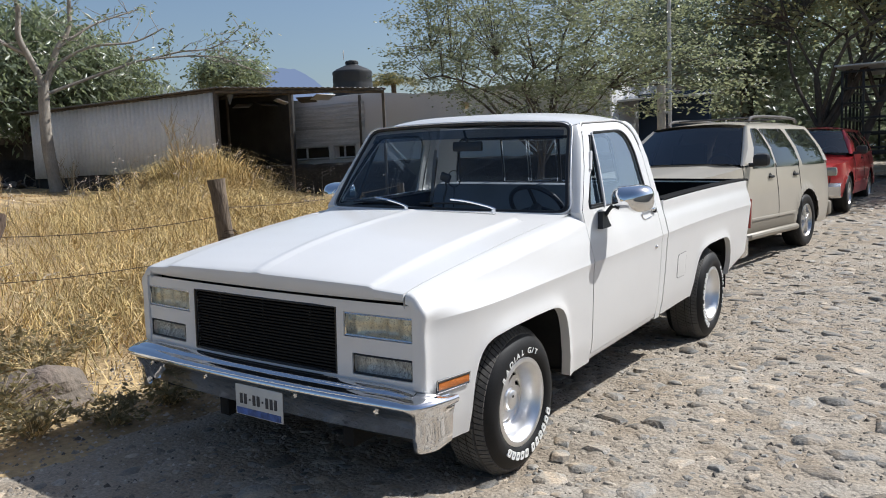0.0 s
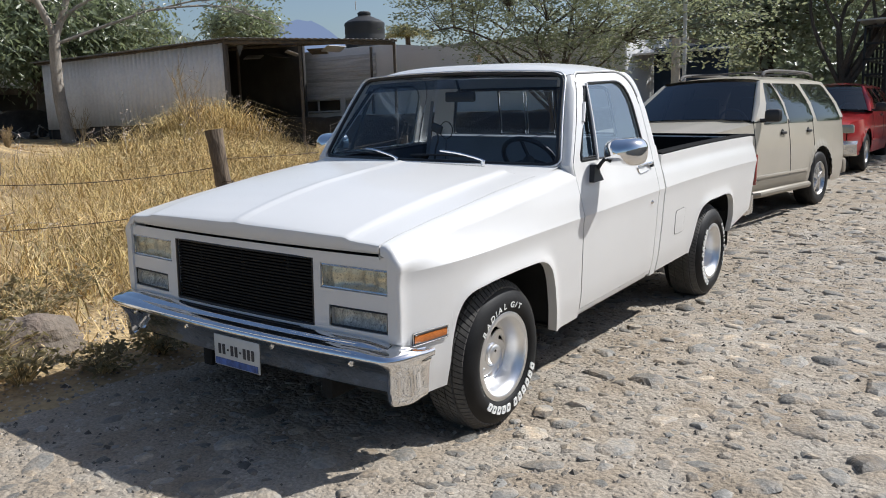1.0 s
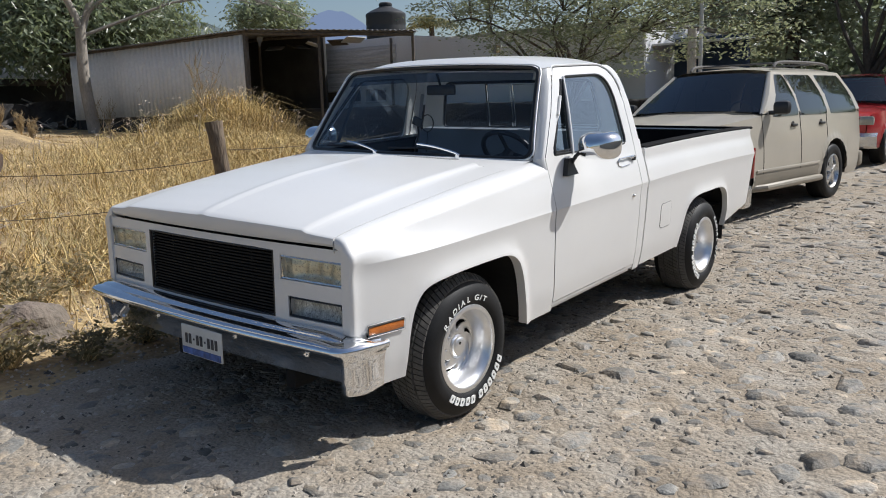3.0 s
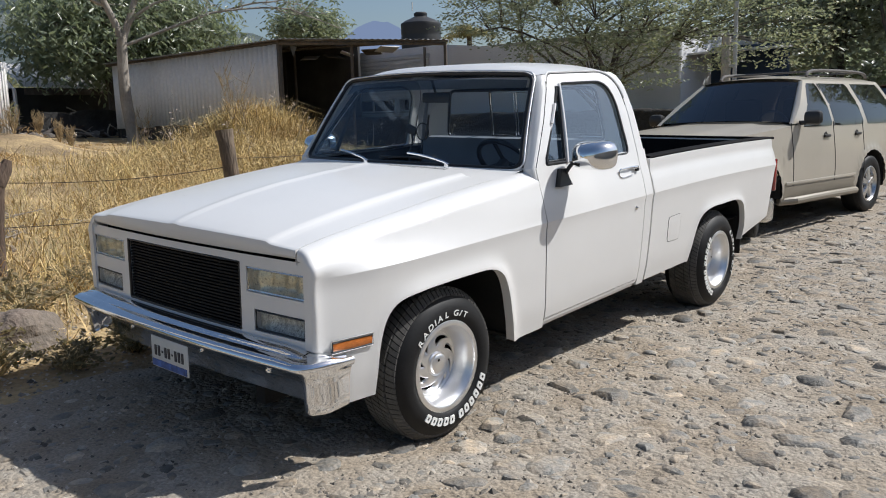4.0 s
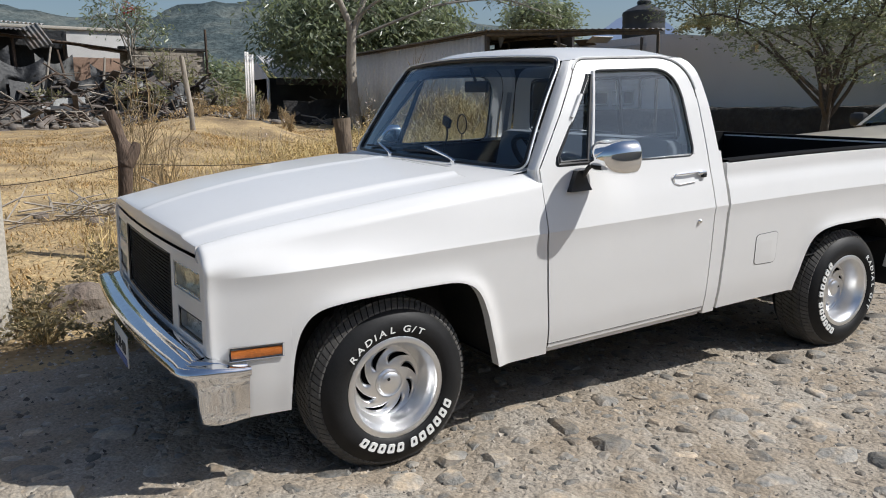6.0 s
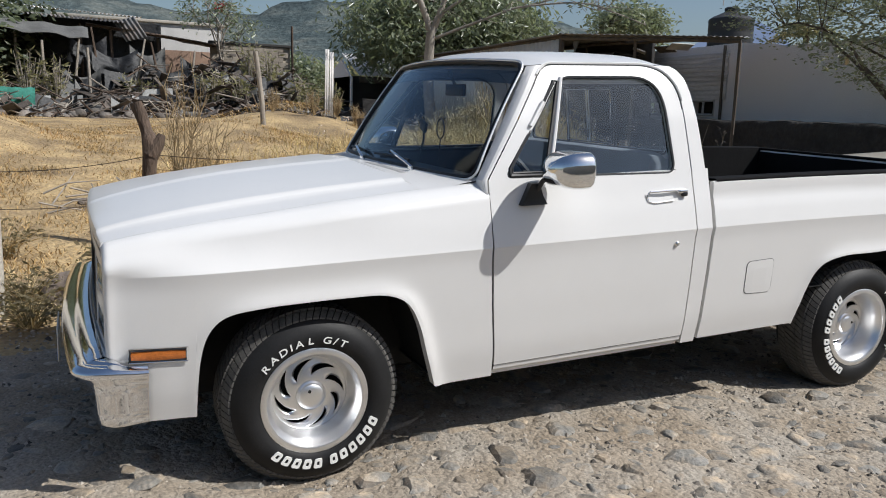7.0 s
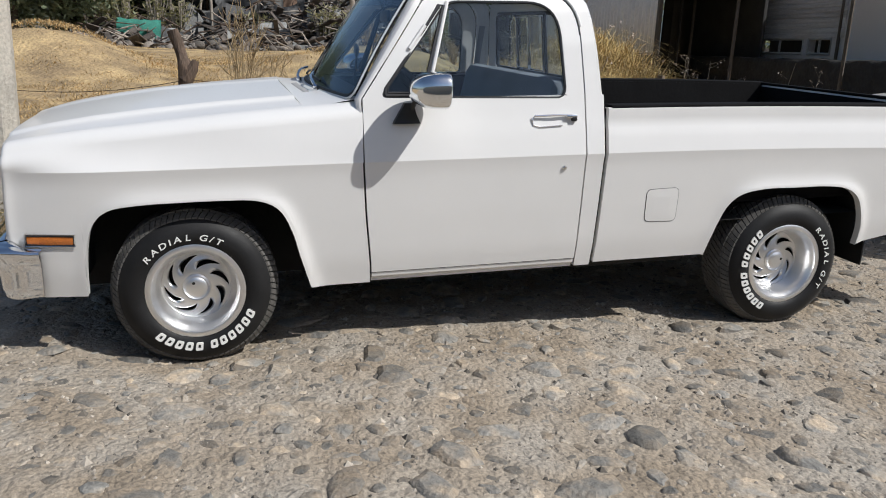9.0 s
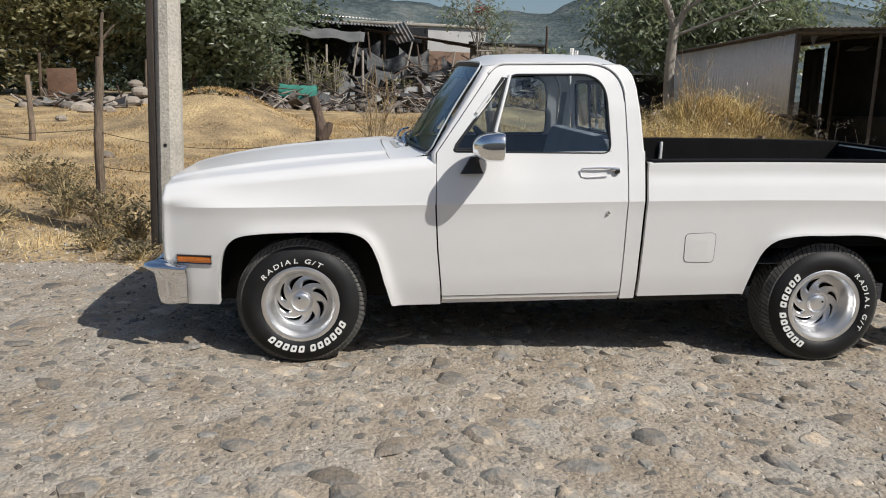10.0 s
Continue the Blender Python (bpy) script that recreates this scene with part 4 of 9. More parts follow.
tpart("tailgate_lining", Geo().box((0, TAIL - 0.041, 0.79), (1.70, 0.010, 0.49), 0.003), M_BED, bed)
tpart("tailgate_cap", Geo().box((0, TAIL - 0.012, 1.056), (1.80, 0.055, 0.018), 0.006), M_BED, bed)
# the inside brace at the far front corner
tpart("bed_brace", Geo().box((-0.845, 2.60, 0.93), (0.03, 0.02, 0.22), 0.004), M_PRIMER, bed)

# fuel door: a raised-edge square in the bed side
g = Geo()
fd = rounded([(2.142, 0.656), (2.150, 0.494), (2.320, 0.488), (2.316, 0.660)], [0.028] * 4)
pts = [Vector((body_x0(p.y) - 0.0005, p.x, p.y)) for p in fd]
g.tube(pts + [pts[0]], 0.0032, 6, False)
tpart("fuel_door_gap", g, surf("grey_gap", (0.10, 0.10, 0.10), 0.7, vary=0.1, bump=0), bed)
g = Geo()
rings = [[Vector((body_x0(p.y) + 0.0025, p.x, p.y)) for p in fd]]
c2 = Vector((2.232, 0.574))
rings.append([Vector((body_x0(c2.y + (p.y - c2.y) * 0.5) + 0.004, c2.x + (p.x - c2.x) * 0.5, c2.y + (p.y - c2.y) * 0.5)) for p in fd])
g.grid([[r[k] for r in rings] for k in range(len(fd))], wrap_u=True)
g.poly([r for r in rings[1]])
tpart("fuel_door", g, M_PAINT, bed)

# rear bumper, hitch side, mud flaps
g = Geo().box((0, TAIL + 0.10, 0.40), (1.86, 0.16, 0.20), 0.03)
tpart("rear_bumper", g, M_CHROME_WORN, None, "worn bright step bumper")
for sg in (1, -1):
    tpart("mud_flap", Geo().box((sg * 0.80, 3.55, 0.30), (0.24, 0.012, 0.30), 0.004), M_RUBBER)
# chassis: rails, axles, tank
for sg in (1, -1):
    tpart("chassis_rail", Geo().box((sg * 0.42, 1.65, 0.26), (0.07, 4.6, 0.12), 0.01), M_UNDER)
tpart("axle", Geo().tube([(-0.75, 2.985, 0.21), (0.75, 2.985, 0.21)], 0.045, 10), M_UNDER)
tpart("axle", Geo().tube([(-0.7, 0, 0.30), (0.7, 0, 0.30)], 0.05, 8), M_UNDER)
tpart("fuel_tank", Geo().box((0.62, 2.2, 0.30), (0.3, 0.7, 0.2), 0.04), M_UNDER)


# wheels
def wheel_mesh(R, width, rim, dish):
    """Tyre and rim about x, facing +x; the outer sidewall plane at x 0."""
    tyre = Geo()
    W = width
    prof = [(rim + 0.004, -0.010), (rim + 0.012, 0.0), (rim + 0.03, 0.010), (R - 0.095, 0.016), (R - 0.065, 0.008), (R - 0.040, -0.008), (R - 0.020, -0.030), (R - 0.006, -0.060), (R, -0.10), (R, -W + 0.10), (R - 0.003, -W + 0.055), (R - 0.03, -W + 0.01), (R - 0.10, -W), (rim, -W + 0.02)]
    tyre.lathe(prof, None, 80)
    tread = Geo()
    nb = 78
    for k in range(nb):
        t0 = 2 * math.pi * k / nb
        for h0, h1, lead, r1 in ((-0.020, -0.054, 0.0, -0.004), (-0.060, -0.098, 0.35, 0.004), (-0.104, -W + 0.104, 0.7, 0.004), (-W + 0.098, -W + 0.058, 0.2, 0.004)):
            t = t0 + lead * 2 * math.pi / nb
            dt = 2 * math.pi / nb * 0.80
            v = []
            for tt in (t, t + dt):
                for h in (h0, h1):
                    rr = R + 0.004 + r1 - (0.022 if h == -0.020 else 0.0)
                    sk = tt + (h - h0) * 1.3
                    v.append(Vector((h, (rr) * math.cos(sk), rr * math.sin(sk))))
                    v.append(Vector((h, (rr - 0.02) * math.cos(sk), (rr - 0.02) * math.sin(sk))))
            tread.add(v, [(0, 2, 6, 4), (0, 4, 5, 1), (2, 3, 7, 6), (0, 1, 3, 2), (4, 6, 7, 5)])
    bars = Geo()
    rim_g = Geo().lathe([(rim + 0.008, -0.012), (rim + 0.010, 0.0), (rim - 0.004, 0.006), (rim - 0.014, 0.002), (rim - 0.018, -0.012), (rim - 0.030, -0.022), (rim - 0.034, -dish * 0.55), (rim - 0.046, -dish * 0.8), (rim - 0.052, -dish)], None, 64)
    r_in = rim - 0.050
    spider, slots = Geo(), Geo()
    # a domed face with swirling slots
    r_hub, r_s0, r_s1 = 0.058, 0.080, r_in - 0.012
    NS = 8
    zc = lambda r: -dish + 0.026 * (1 - ((r - r_hub) / (r_in - r_hub)) ** 1.6) if r > r_hub else -dish + 0.026
    rad = [r_hub, 0.068, *np.linspace(r_s0, r_s1, 17), (r_s1 + r_in) / 2, r_in]
    cols = 7
    for sec in range(NS):
        grid_ = []
        for r in rad:
            s = min(1.0, max(0.0, (r - r_s0) / (r_s1 - r_s0)))
            wd = 0.36 * max(0.0, math.sin(math.pi * s ** 1.25)) ** 0.8
            turn = -0.85 * s
            row = []
            for c in range(cols + 1):
                ph = lerp(wd, 1.0, c / cols)
                t = 2 * math.pi * (sec + ph) / NS + turn
                dip = 0.010 * (wd / 0.36) * (1 - math.sin(math.pi * c / cols)) if c < 2 else 0.0
                row.append(Vector((zc(r) - dip, r * math.cos(t), r * math.sin(t))))
            grid_.append(row)
        spider.grid(grid_, flip=True)
    hub = Geo().lathe([(0.0, -dish + 0.050), (0.024, -dish + 0.049), (0.040, -dish + 0.046), (0.048, -dish + 0.041), (0.051, -dish + 0.032), (0.062, -dish + 0.024)], None, 40)
    back = Geo().lathe([(0.0, -dish - 0.03), (r_in + 0.002, -dish - 0.03), (r_in + 0.002, -dish)], None, 40)
    return tyre, tread, rim_g, spider, hub, back


def arc_text(words, radius, mid_deg, size, R_x=0.017):
    """Raised letters set round the sidewall, as a mesh of built-in font glyphs."""
    made = []
    adv = []
    for ch in words:
        adv.append(0.42 if ch == " " else 0.46 if ch in "I/" else 0.96)
    total = sum(adv) * size
    at = -total / 2
    for ch, a in zip(words, adv):
        at += a * size / 2
        if ch != " ":
            cu = bpy.data.curves.new("glyph", "FONT")
            cu.body, cu.size, cu.extrude, cu.align_x, cu.align_y = ch, size * 0.80, 0.0012, "CENTER", "CENTER"
            cu.offset = size * 0.010
            ob = bpy.data.objects.new("glyph", cu)
            me = bpy.data.meshes.new_from_object(ob)
            t = radians(mid_deg) - at / radius
            m = Matrix.Translation((R_x, radius * math.cos(t), radius * math.sin(t))) @ Matrix(((0, 0, 1, 0), (math.sin(t), math.cos(t), 0, 0), (-math.cos(t), math.sin(t), 0, 0), (0, 0, 0, 1)))
            g = Geo()
            made.append(g)
            g.add([m @ Vector((v.co.x * 1.30 + 0.16 * v.co.y, v.co.y, v.co.z)) for v in me.vertices], [tuple(p.vertices) for p in me.polygons])
            bpy.data.objects.remove(ob)
            bpy.data.meshes.remove(me)
            bpy.data.curves.remove(cu)
        at += a * size / 2
    return made


def arc_bars(widths, radius, mid_deg, size, R_x=0.017):
    """Plain raised blocks in place of a maker's name."""
    made = []
    total = sum(widths) * size
    at = -total / 2
    for w in widths:
        if w > 0.4:
            # a slanted hollow block, raised from the rubber
            mid, hw, hh = at + w * size / 2, 0.30 * size, 0.36 * size

            def on(a, b, d):
                t = radians(mid_deg) - (mid + a + 0.16 * b) / radius
                return Vector((R_x + d, (radius + b) * math.cos(t), (radius + b) * math.sin(t)))

            out = rounded([(-hw, -hh), (hw, -hh), (hw, hh), (-hw, hh)], [0.16 * size] * 4, 4)
            inn = rounded([(-hw * 0.34, -hh * 0.42), (hw * 0.34, -hh * 0.42), (hw * 0.34, hh * 0.42), (-hw * 0.34, hh * 0.42)], [0.05 * size] * 4, 4)
            g = Geo()
            made.append(g)
            g.grid([[on(p.x, p.y, -0.004), on(p.x, p.y, 0.0015), on(q.x, q.y, 0.0015), on(q.x, q.y, -0.004)] for p, q in zip(out, inn)], wrap_u=True)
        at += w * size
    return made


def make_wheel(at, R, width, rim, dish, spin, sg, name="wheel"):
    w = new(name)
    w.parent = truck
    w.matrix_basis = Matrix.Translation(at) @ (Matrix.Rotation(math.pi, 4, "Z") if sg < 0 else Matrix()) @ Matrix.Rotation(radians(spin), 4, "X")
    w["label"] = "wide black tyre with raised white letters on a bright slotted rim"
    tyre, tread, rim_g, spider, hub, back = wheel_mesh(R, width, rim, dish)
    part("tyre", tyre, M_RUBBER, w, angle=50)
    tagged(part("tread", tread, M_TREAD, w, smooth=False), kind="stuff")
    part("rim", rim_g, M_STEEL, w, "polished deep-dish rim", angle=50)
    sp = weld(part("slotted_centre", spider, M_STEEL, w, angle=50))
    solid(sp, 0.012, -1)
    part("hub_cap", hub, M_STEEL, w)
    part("cap_lock", Geo().lathe([(0.0, -dish + 0.0515), (0.006, -dish + 0.0515), (0.007, -dish + 0.049)], Matrix.Translation((0, -0.012, 0.022)), 12), M_GAP, w)
    part("brake_disc", back, M_UNDER, w)
    rad = rim + 0.044
    for g in arc_text("RADIAL G/T", rad, 104, 0.047):
        part("raised_letter", g, M_LETTER, w)
    for g in arc_bars([0.82] * 6 + [0.40] + [0.82] * 5, rad + 0.006, -76, 0.053):
        part("raised_bar", g, M_LETTER, w)
    return w


wheel_fl = make_wheel((0.955, 0.006, 0.293), 0.353, 0.25, 0.205, 0.095, 0, 1)
wheel_rl = make_wheel((0.965, 3.018, 0.344), 0.352, 0.27, 0.205, 0.11, -94, 1)
wheel_fr = make_wheel((-0.955, 0.0, 0.340), 0.353, 0.25, 0.205, 0.095, 40, -1)
wheel_rr = make_wheel((-0.965, 3.018, 0.346), 0.352, 0.27, 0.205, 0.11, 10, -1)

# mirrors
for sg in (1, -1):
    mir = new("door_mirror")
    mir.parent = truck
    mir["label"] = "large chrome mirror on a black arm"
    bx = body_x(1.08, 0.9)
    g = Geo()
    base = [(0.862, 1.010), (0.985, 1.010), (0.968, 1.045), (0.955, 1.098), (0.915, 1.098)]
    g.slab([Vector((sg * (body_x(z, 1.0) + 0.002), y, z)) for y, z in base], (sg * 0.030, 0, 0))
    g.tube([Vector((sg * (bx + 0.02), 0.945, 1.06)), Vector((sg * (bx + 0.045), 0.955, 1.105)), Vector((sg * (bx + 0.075), 0.975, 1.145)), Vector((sg * (bx + 0.10), 0.99, 1.160))], 0.011, 8)
    tpart("mirror_arm", g, M_SEAL, mir, "black mirror arm")
    # the shell: a rounded box, domed to the front
    cx, cy, cz, hw, hh = bx + 0.156, 1.005, 1.163, 0.114, 0.076
    rows = []
    for k in range(17):
        s = math.sin(math.pi / 2 * k / 16)
        f = max(0.0004, 1 - s ** 3.0) ** 0.5
        y = cy + 0.050 - 0.150 * s
        ringp = rounded([(-hw * f, -hh * f), (hw * f, -hh * f), (hw * f, hh * f), (-hw * f, hh * f)], [0.066 * f] * 4, 9)
        rows.append([Vector((sg * (cx + p.x), y, cz + p.y)) for p in ringp])
    # the rim rolls in towards the glass
    mc = Vector((sg * cx, cy, cz))
    roll = [[mc + (p - mc) * k + Vector((0, d - (p.y - mc.y) * k + (p.y - mc.y), 0)) for p in rows[0]] for k, d in ((0.90, 0.012), (0.955, 0.011), (0.985, 0.006))]
    rows = roll + rows
    g = Geo().grid(rows, wrap_v=True, flip=sg > 0)
    tpart("mirror_shell", g, M_CHROME, mir, angle=55)
    g = Geo().poly([p + Vector((0, -0.006, 0)) for p in reversed(rows[0])])
    tpart("mirror_glass", g, M_CHROME, mir)

# wipers
for x0, x1 in ((-0.43, -0.13), (0.16, 0.46)):
    wp = new("wiper")
    wp.parent = truck
    a = ws_low(x1) + Vector((0, -0.045, 0.004))
    b = ws_point(x0 / 0.845 * 1.0, 0.10) + Vector((0, -0.03, 0.012))
    mid = a.lerp(b, 0.5) + Vector((0, -0.02, 0.02))
    tpart("wiper_arm", Geo().tube(spline([a, a + Vector((-0.01, -0.01, 0.02)), mid, b], 12), [0.011] * 3 + [0.007] * 9, 6), M_CHROME, wp, "bright wiper arm")
    c, d = ws_point((x0 - 0.22) / 0.845, 0.055), ws_point((x0 + 0.20) / 0.845, 0.055)
    tpart("wiper_blade", Geo().tube([c + Vector((0, -0.018, 0.006)), b.lerp(c.lerp(d, 0.5), 0.7) + Vector((0, -0.01, 0)), d + Vector((0, -0.018, 0.006))], 0.006, 6), M_SEAL, wp)
    tpart("wiper_pivot", Geo().tube([a + Vector((0, 0, -0.02)), a + Vector((0, -0.004, 0.012))], 0.014, 10), M_CHROME, wp)

# cabin: dash, wheel, bench, mirror, column
cabin = new("cabin")
cabin.parent = truck
cabin["label"] = "dark dashboard and a grey bench seat"
g = Geo()
rows = []
for i in range(21):
    u = i / 20 * 2 - 1
    p = ws_low(u * 0.84)
    rows.append([p + Vector((0, 0.02, -0.015)), Vector((p.x, 0.78, 1.115)), Vector((p.x, 0.86, 1.09)), Vector((p.x, 0.875, 1.04)), Vector((p.x, 0.85, 0.80)), Vector((p.x, 0.70, 0.60))])
tpart("dashboard", Geo().grid(rows, flip=True), M_TRIM_IN, cabin, angle=50)
tpart("seat_base", Geo().box((0, 1.42, 0.72), (1.52, 0.52, 0.18), 0.06), M_CLOTH, cabin)
tpart("seat_back", Geo().box((0, 1.71, 0.935), (1.52, 0.15, 0.50), 0.06, Matrix.Rotation(radians(-12), 4, "X")), M_CLOTH, cabin)
sw = Geo()
ctr = Vector((0.45, 1.10, 1.095))
tilt2 = Matrix.Rotation(radians(40), 4, "X")
pts = [ctr + tilt2 @ Vector((0.172 * math.cos(t), 0, 0.172 * math.sin(t))) for t in np.linspace(0, 2 * math.pi, 33)]
sw.tube(pts, 0.015, 8, False)
for t in (radians(200), radians(340), radians(90)):
    sw.tube([ctr, ctr + tilt2 @ Vector((0.18 * math.cos(t), 0, 0.18 * math.sin(t)))], 0.012, 6)
sw.tube([ctr, ctr + Vector((0, -0.22, -0.14))], 0.035, 10)
tpart("steering_wheel", sw, M_TRIM_IN, cabin)
g = Geo().box((0.02, 0.99, 1.475), (0.22, 0.022, 0.062), 0.018)
g.tube([(0.02, 0.985, 1.50), (0.02, 0.95, 1.575)], 0.008, 6)
tpart("rear_view_mirror", g, M_SEAL, cabin)
# a wire ring on a stem and a small goosenecked holder on the dash
g = Geo().tube([(-0.06, 0.94, 1.10), (-0.06, 0.95, 1.20), (-0.06, 0.95, 1.225)], 0.003, 5)
g.tube([(-0.06 + 0.048 * math.cos(t), 0.95, 1.275 + 0.052 * math.sin(t)) for t in np.linspace(0, 2 * math.pi, 21)], 0.0035, 5, False)
tpart("wire_ring", g, M_SEAL, cabin)
g = Geo().tube(spline([(-0.07, 0.84, 1.10), (-0.065, 0.845, 1.17), (-0.05, 0.85, 1.22), (-0.055, 0.85, 1.27)], 9), 0.006, 6)
g.box((-0.055, 0.85, 1.292), (0.075, 0.02, 0.055), 0.016, Matrix.Rotation(radians(20), 4, "Y"))
tpart("gooseneck_holder", g, M_SEAL, cabin)
for sg in (1, -1):
    g = Geo().grid([[Vector((sg * (cab_x(z) - 0.055), y, z)) for z in (0.45, 0.8, 1.085)] for y in np.linspace(0.78, 1.78, 5)])
    tpart("door_lining", g, M_TRIM_IN, cabin)
    tpart("belt_strap", Geo().tube([(sg * 0.80, 1.80, 1.42), (sg * 0.815, 1.785, 1.25), (sg * 0.83, 1.77, 1.02)], 0.020, 6, True, 0.2), M_CABIN, cabin)
g = Geo().grid([[Vector((x, y, 1.588 - 0.02 * abs(x))) for y in (0.99, 1.4, 1.80)] for x in np.linspace(-0.72, 0.72, 5)])
tpart("headliner", g, M_CABIN, cabin)
tpart("cab_back_lining", Geo().box((0, 1.865, 0.80), (1.70, 0.012, 0.68), 0.004), M_CABIN, cabin)

# ---- the cars behind the pickup ----
M_GOLD = surf("champagne_paint", (0.45, 0.41, 0.34), 0.35, 0.1, vary=0.05, big=2, fine=300, bump=0.01, coat=0.5, dust=(0.60, 0.55, 0.46))
M_GOLD_LOW = surf("darker_cladding", (0.27, 0.24, 0.19), 0.45, 0.1, vary=0.06, fine=200, bump=0.02)
M_RED = surf("red_car_paint", (0.42, 0.018, 0.022), 0.3, 0.1, vary=0.05, big=2, fine=300, bump=0.01, coat=0.7)
M_RACK = surf("grey_rack_plastic", (0.11, 0.10, 0.09), 0.5, vary=0.1, bump=0.03)
M_PLASTIC = surf("black_car_plastic", (0.02, 0.02, 0.021), 0.45, vary=0.1, bump=0.03)
M_RIM = surf("silver_rim", (0.62, 0.62, 0.62), 0.3, 1.0, vary=0.08, bump=0.02)
M_CARGLASS = glass("dark_car_glass", (0.16, 0.17, 0.18), through_=0.9)


def simple_wheel(parent, at, R, width, sg, spokes=5, steer=0.0):
    w = new("wheel")
    w.parent = parent
    w.matrix_basis = Matrix.Translation(at) @ Matrix.Rotation(radians(steer), 4, "Z") @ (Matrix.Rotation(math.pi, 4, "Z") if sg < 0 else Matrix())
    rim = R * 0.60
    part("tyre", Geo().lathe([(rim, -0.01), (rim + 0.02, 0.006), (R - 0.06, 0.012), (R - 0.02, -0.004), (R - 0.004, -0.03), (R, -0.07), (R, -width + 0.07), (R - 0.02, -width), (rim, -width)], None, 48), M_RUBBER, w, angle=45)
    g = Geo()
    nb = 60
    for k in range(nb):
        t = 2 * math.pi * k / nb
        v = [Vector((h, r * math.cos(t + d), r * math.sin(t + d))) for h in (-0.012, -0.06) for d in (0, 0.06) for r in (R - 0.016, R + (0.004 if h < -0.03 else -0.010))]
        g.add(v, [(1, 3, 7, 5), (0, 1, 5, 4), (2, 6, 7, 3), (0, 2, 3, 1)])
    tagged(part("tread", g, M_RUBBER, w, smooth=False), kind="stuff")
    part("rim", Geo().lathe([(rim + 0.006, 0.0), (rim - 0.008, 0.004), (rim - 0.02, -0.01), (rim - 0.03, -0.05)], None, 40), M_RIM, w, angle=45)
    g = Geo()
    for k in range(spokes):
        t = 2 * math.pi * k / spokes + 0.3
        rows = []
        for r, hw, h in ((0.03, 0.30, -0.005), (0.09, 0.15, -0.008), (rim - 0.05, 0.15, -0.018), (rim - 0.015, 0.22, -0.022)):
            wdt = 0.035 + 0.02 * (r / rim)
            c, s = math.cos(t), math.sin(t)
            rows.append([Vector((h - 0.03, r * c - wdt * s, r * s + wdt * c)), Vector((h, r * c - wdt * 0.7 * s, r * s + wdt * 0.7 * c)), Vector((h, r * c + wdt * 0.7 * s, r * s - wdt * 0.7 * c)), Vector((h - 0.03, r * c + wdt * s, r * s - wdt * c))])
        g.grid(rows, flip=True)
    part("spoke_star", g, M_RIM, w)
    part("hub_cap", Geo().lathe([(0.0, 0.004), (0.03, 0.003), (0.045, -0.008)], None, 20), M_RIM, w)
    part("brake_disc", Geo().lathe([(0.0, -0.06), (rim - 0.02, -0.06)], None, 24), M_UNDER, w)
    return w


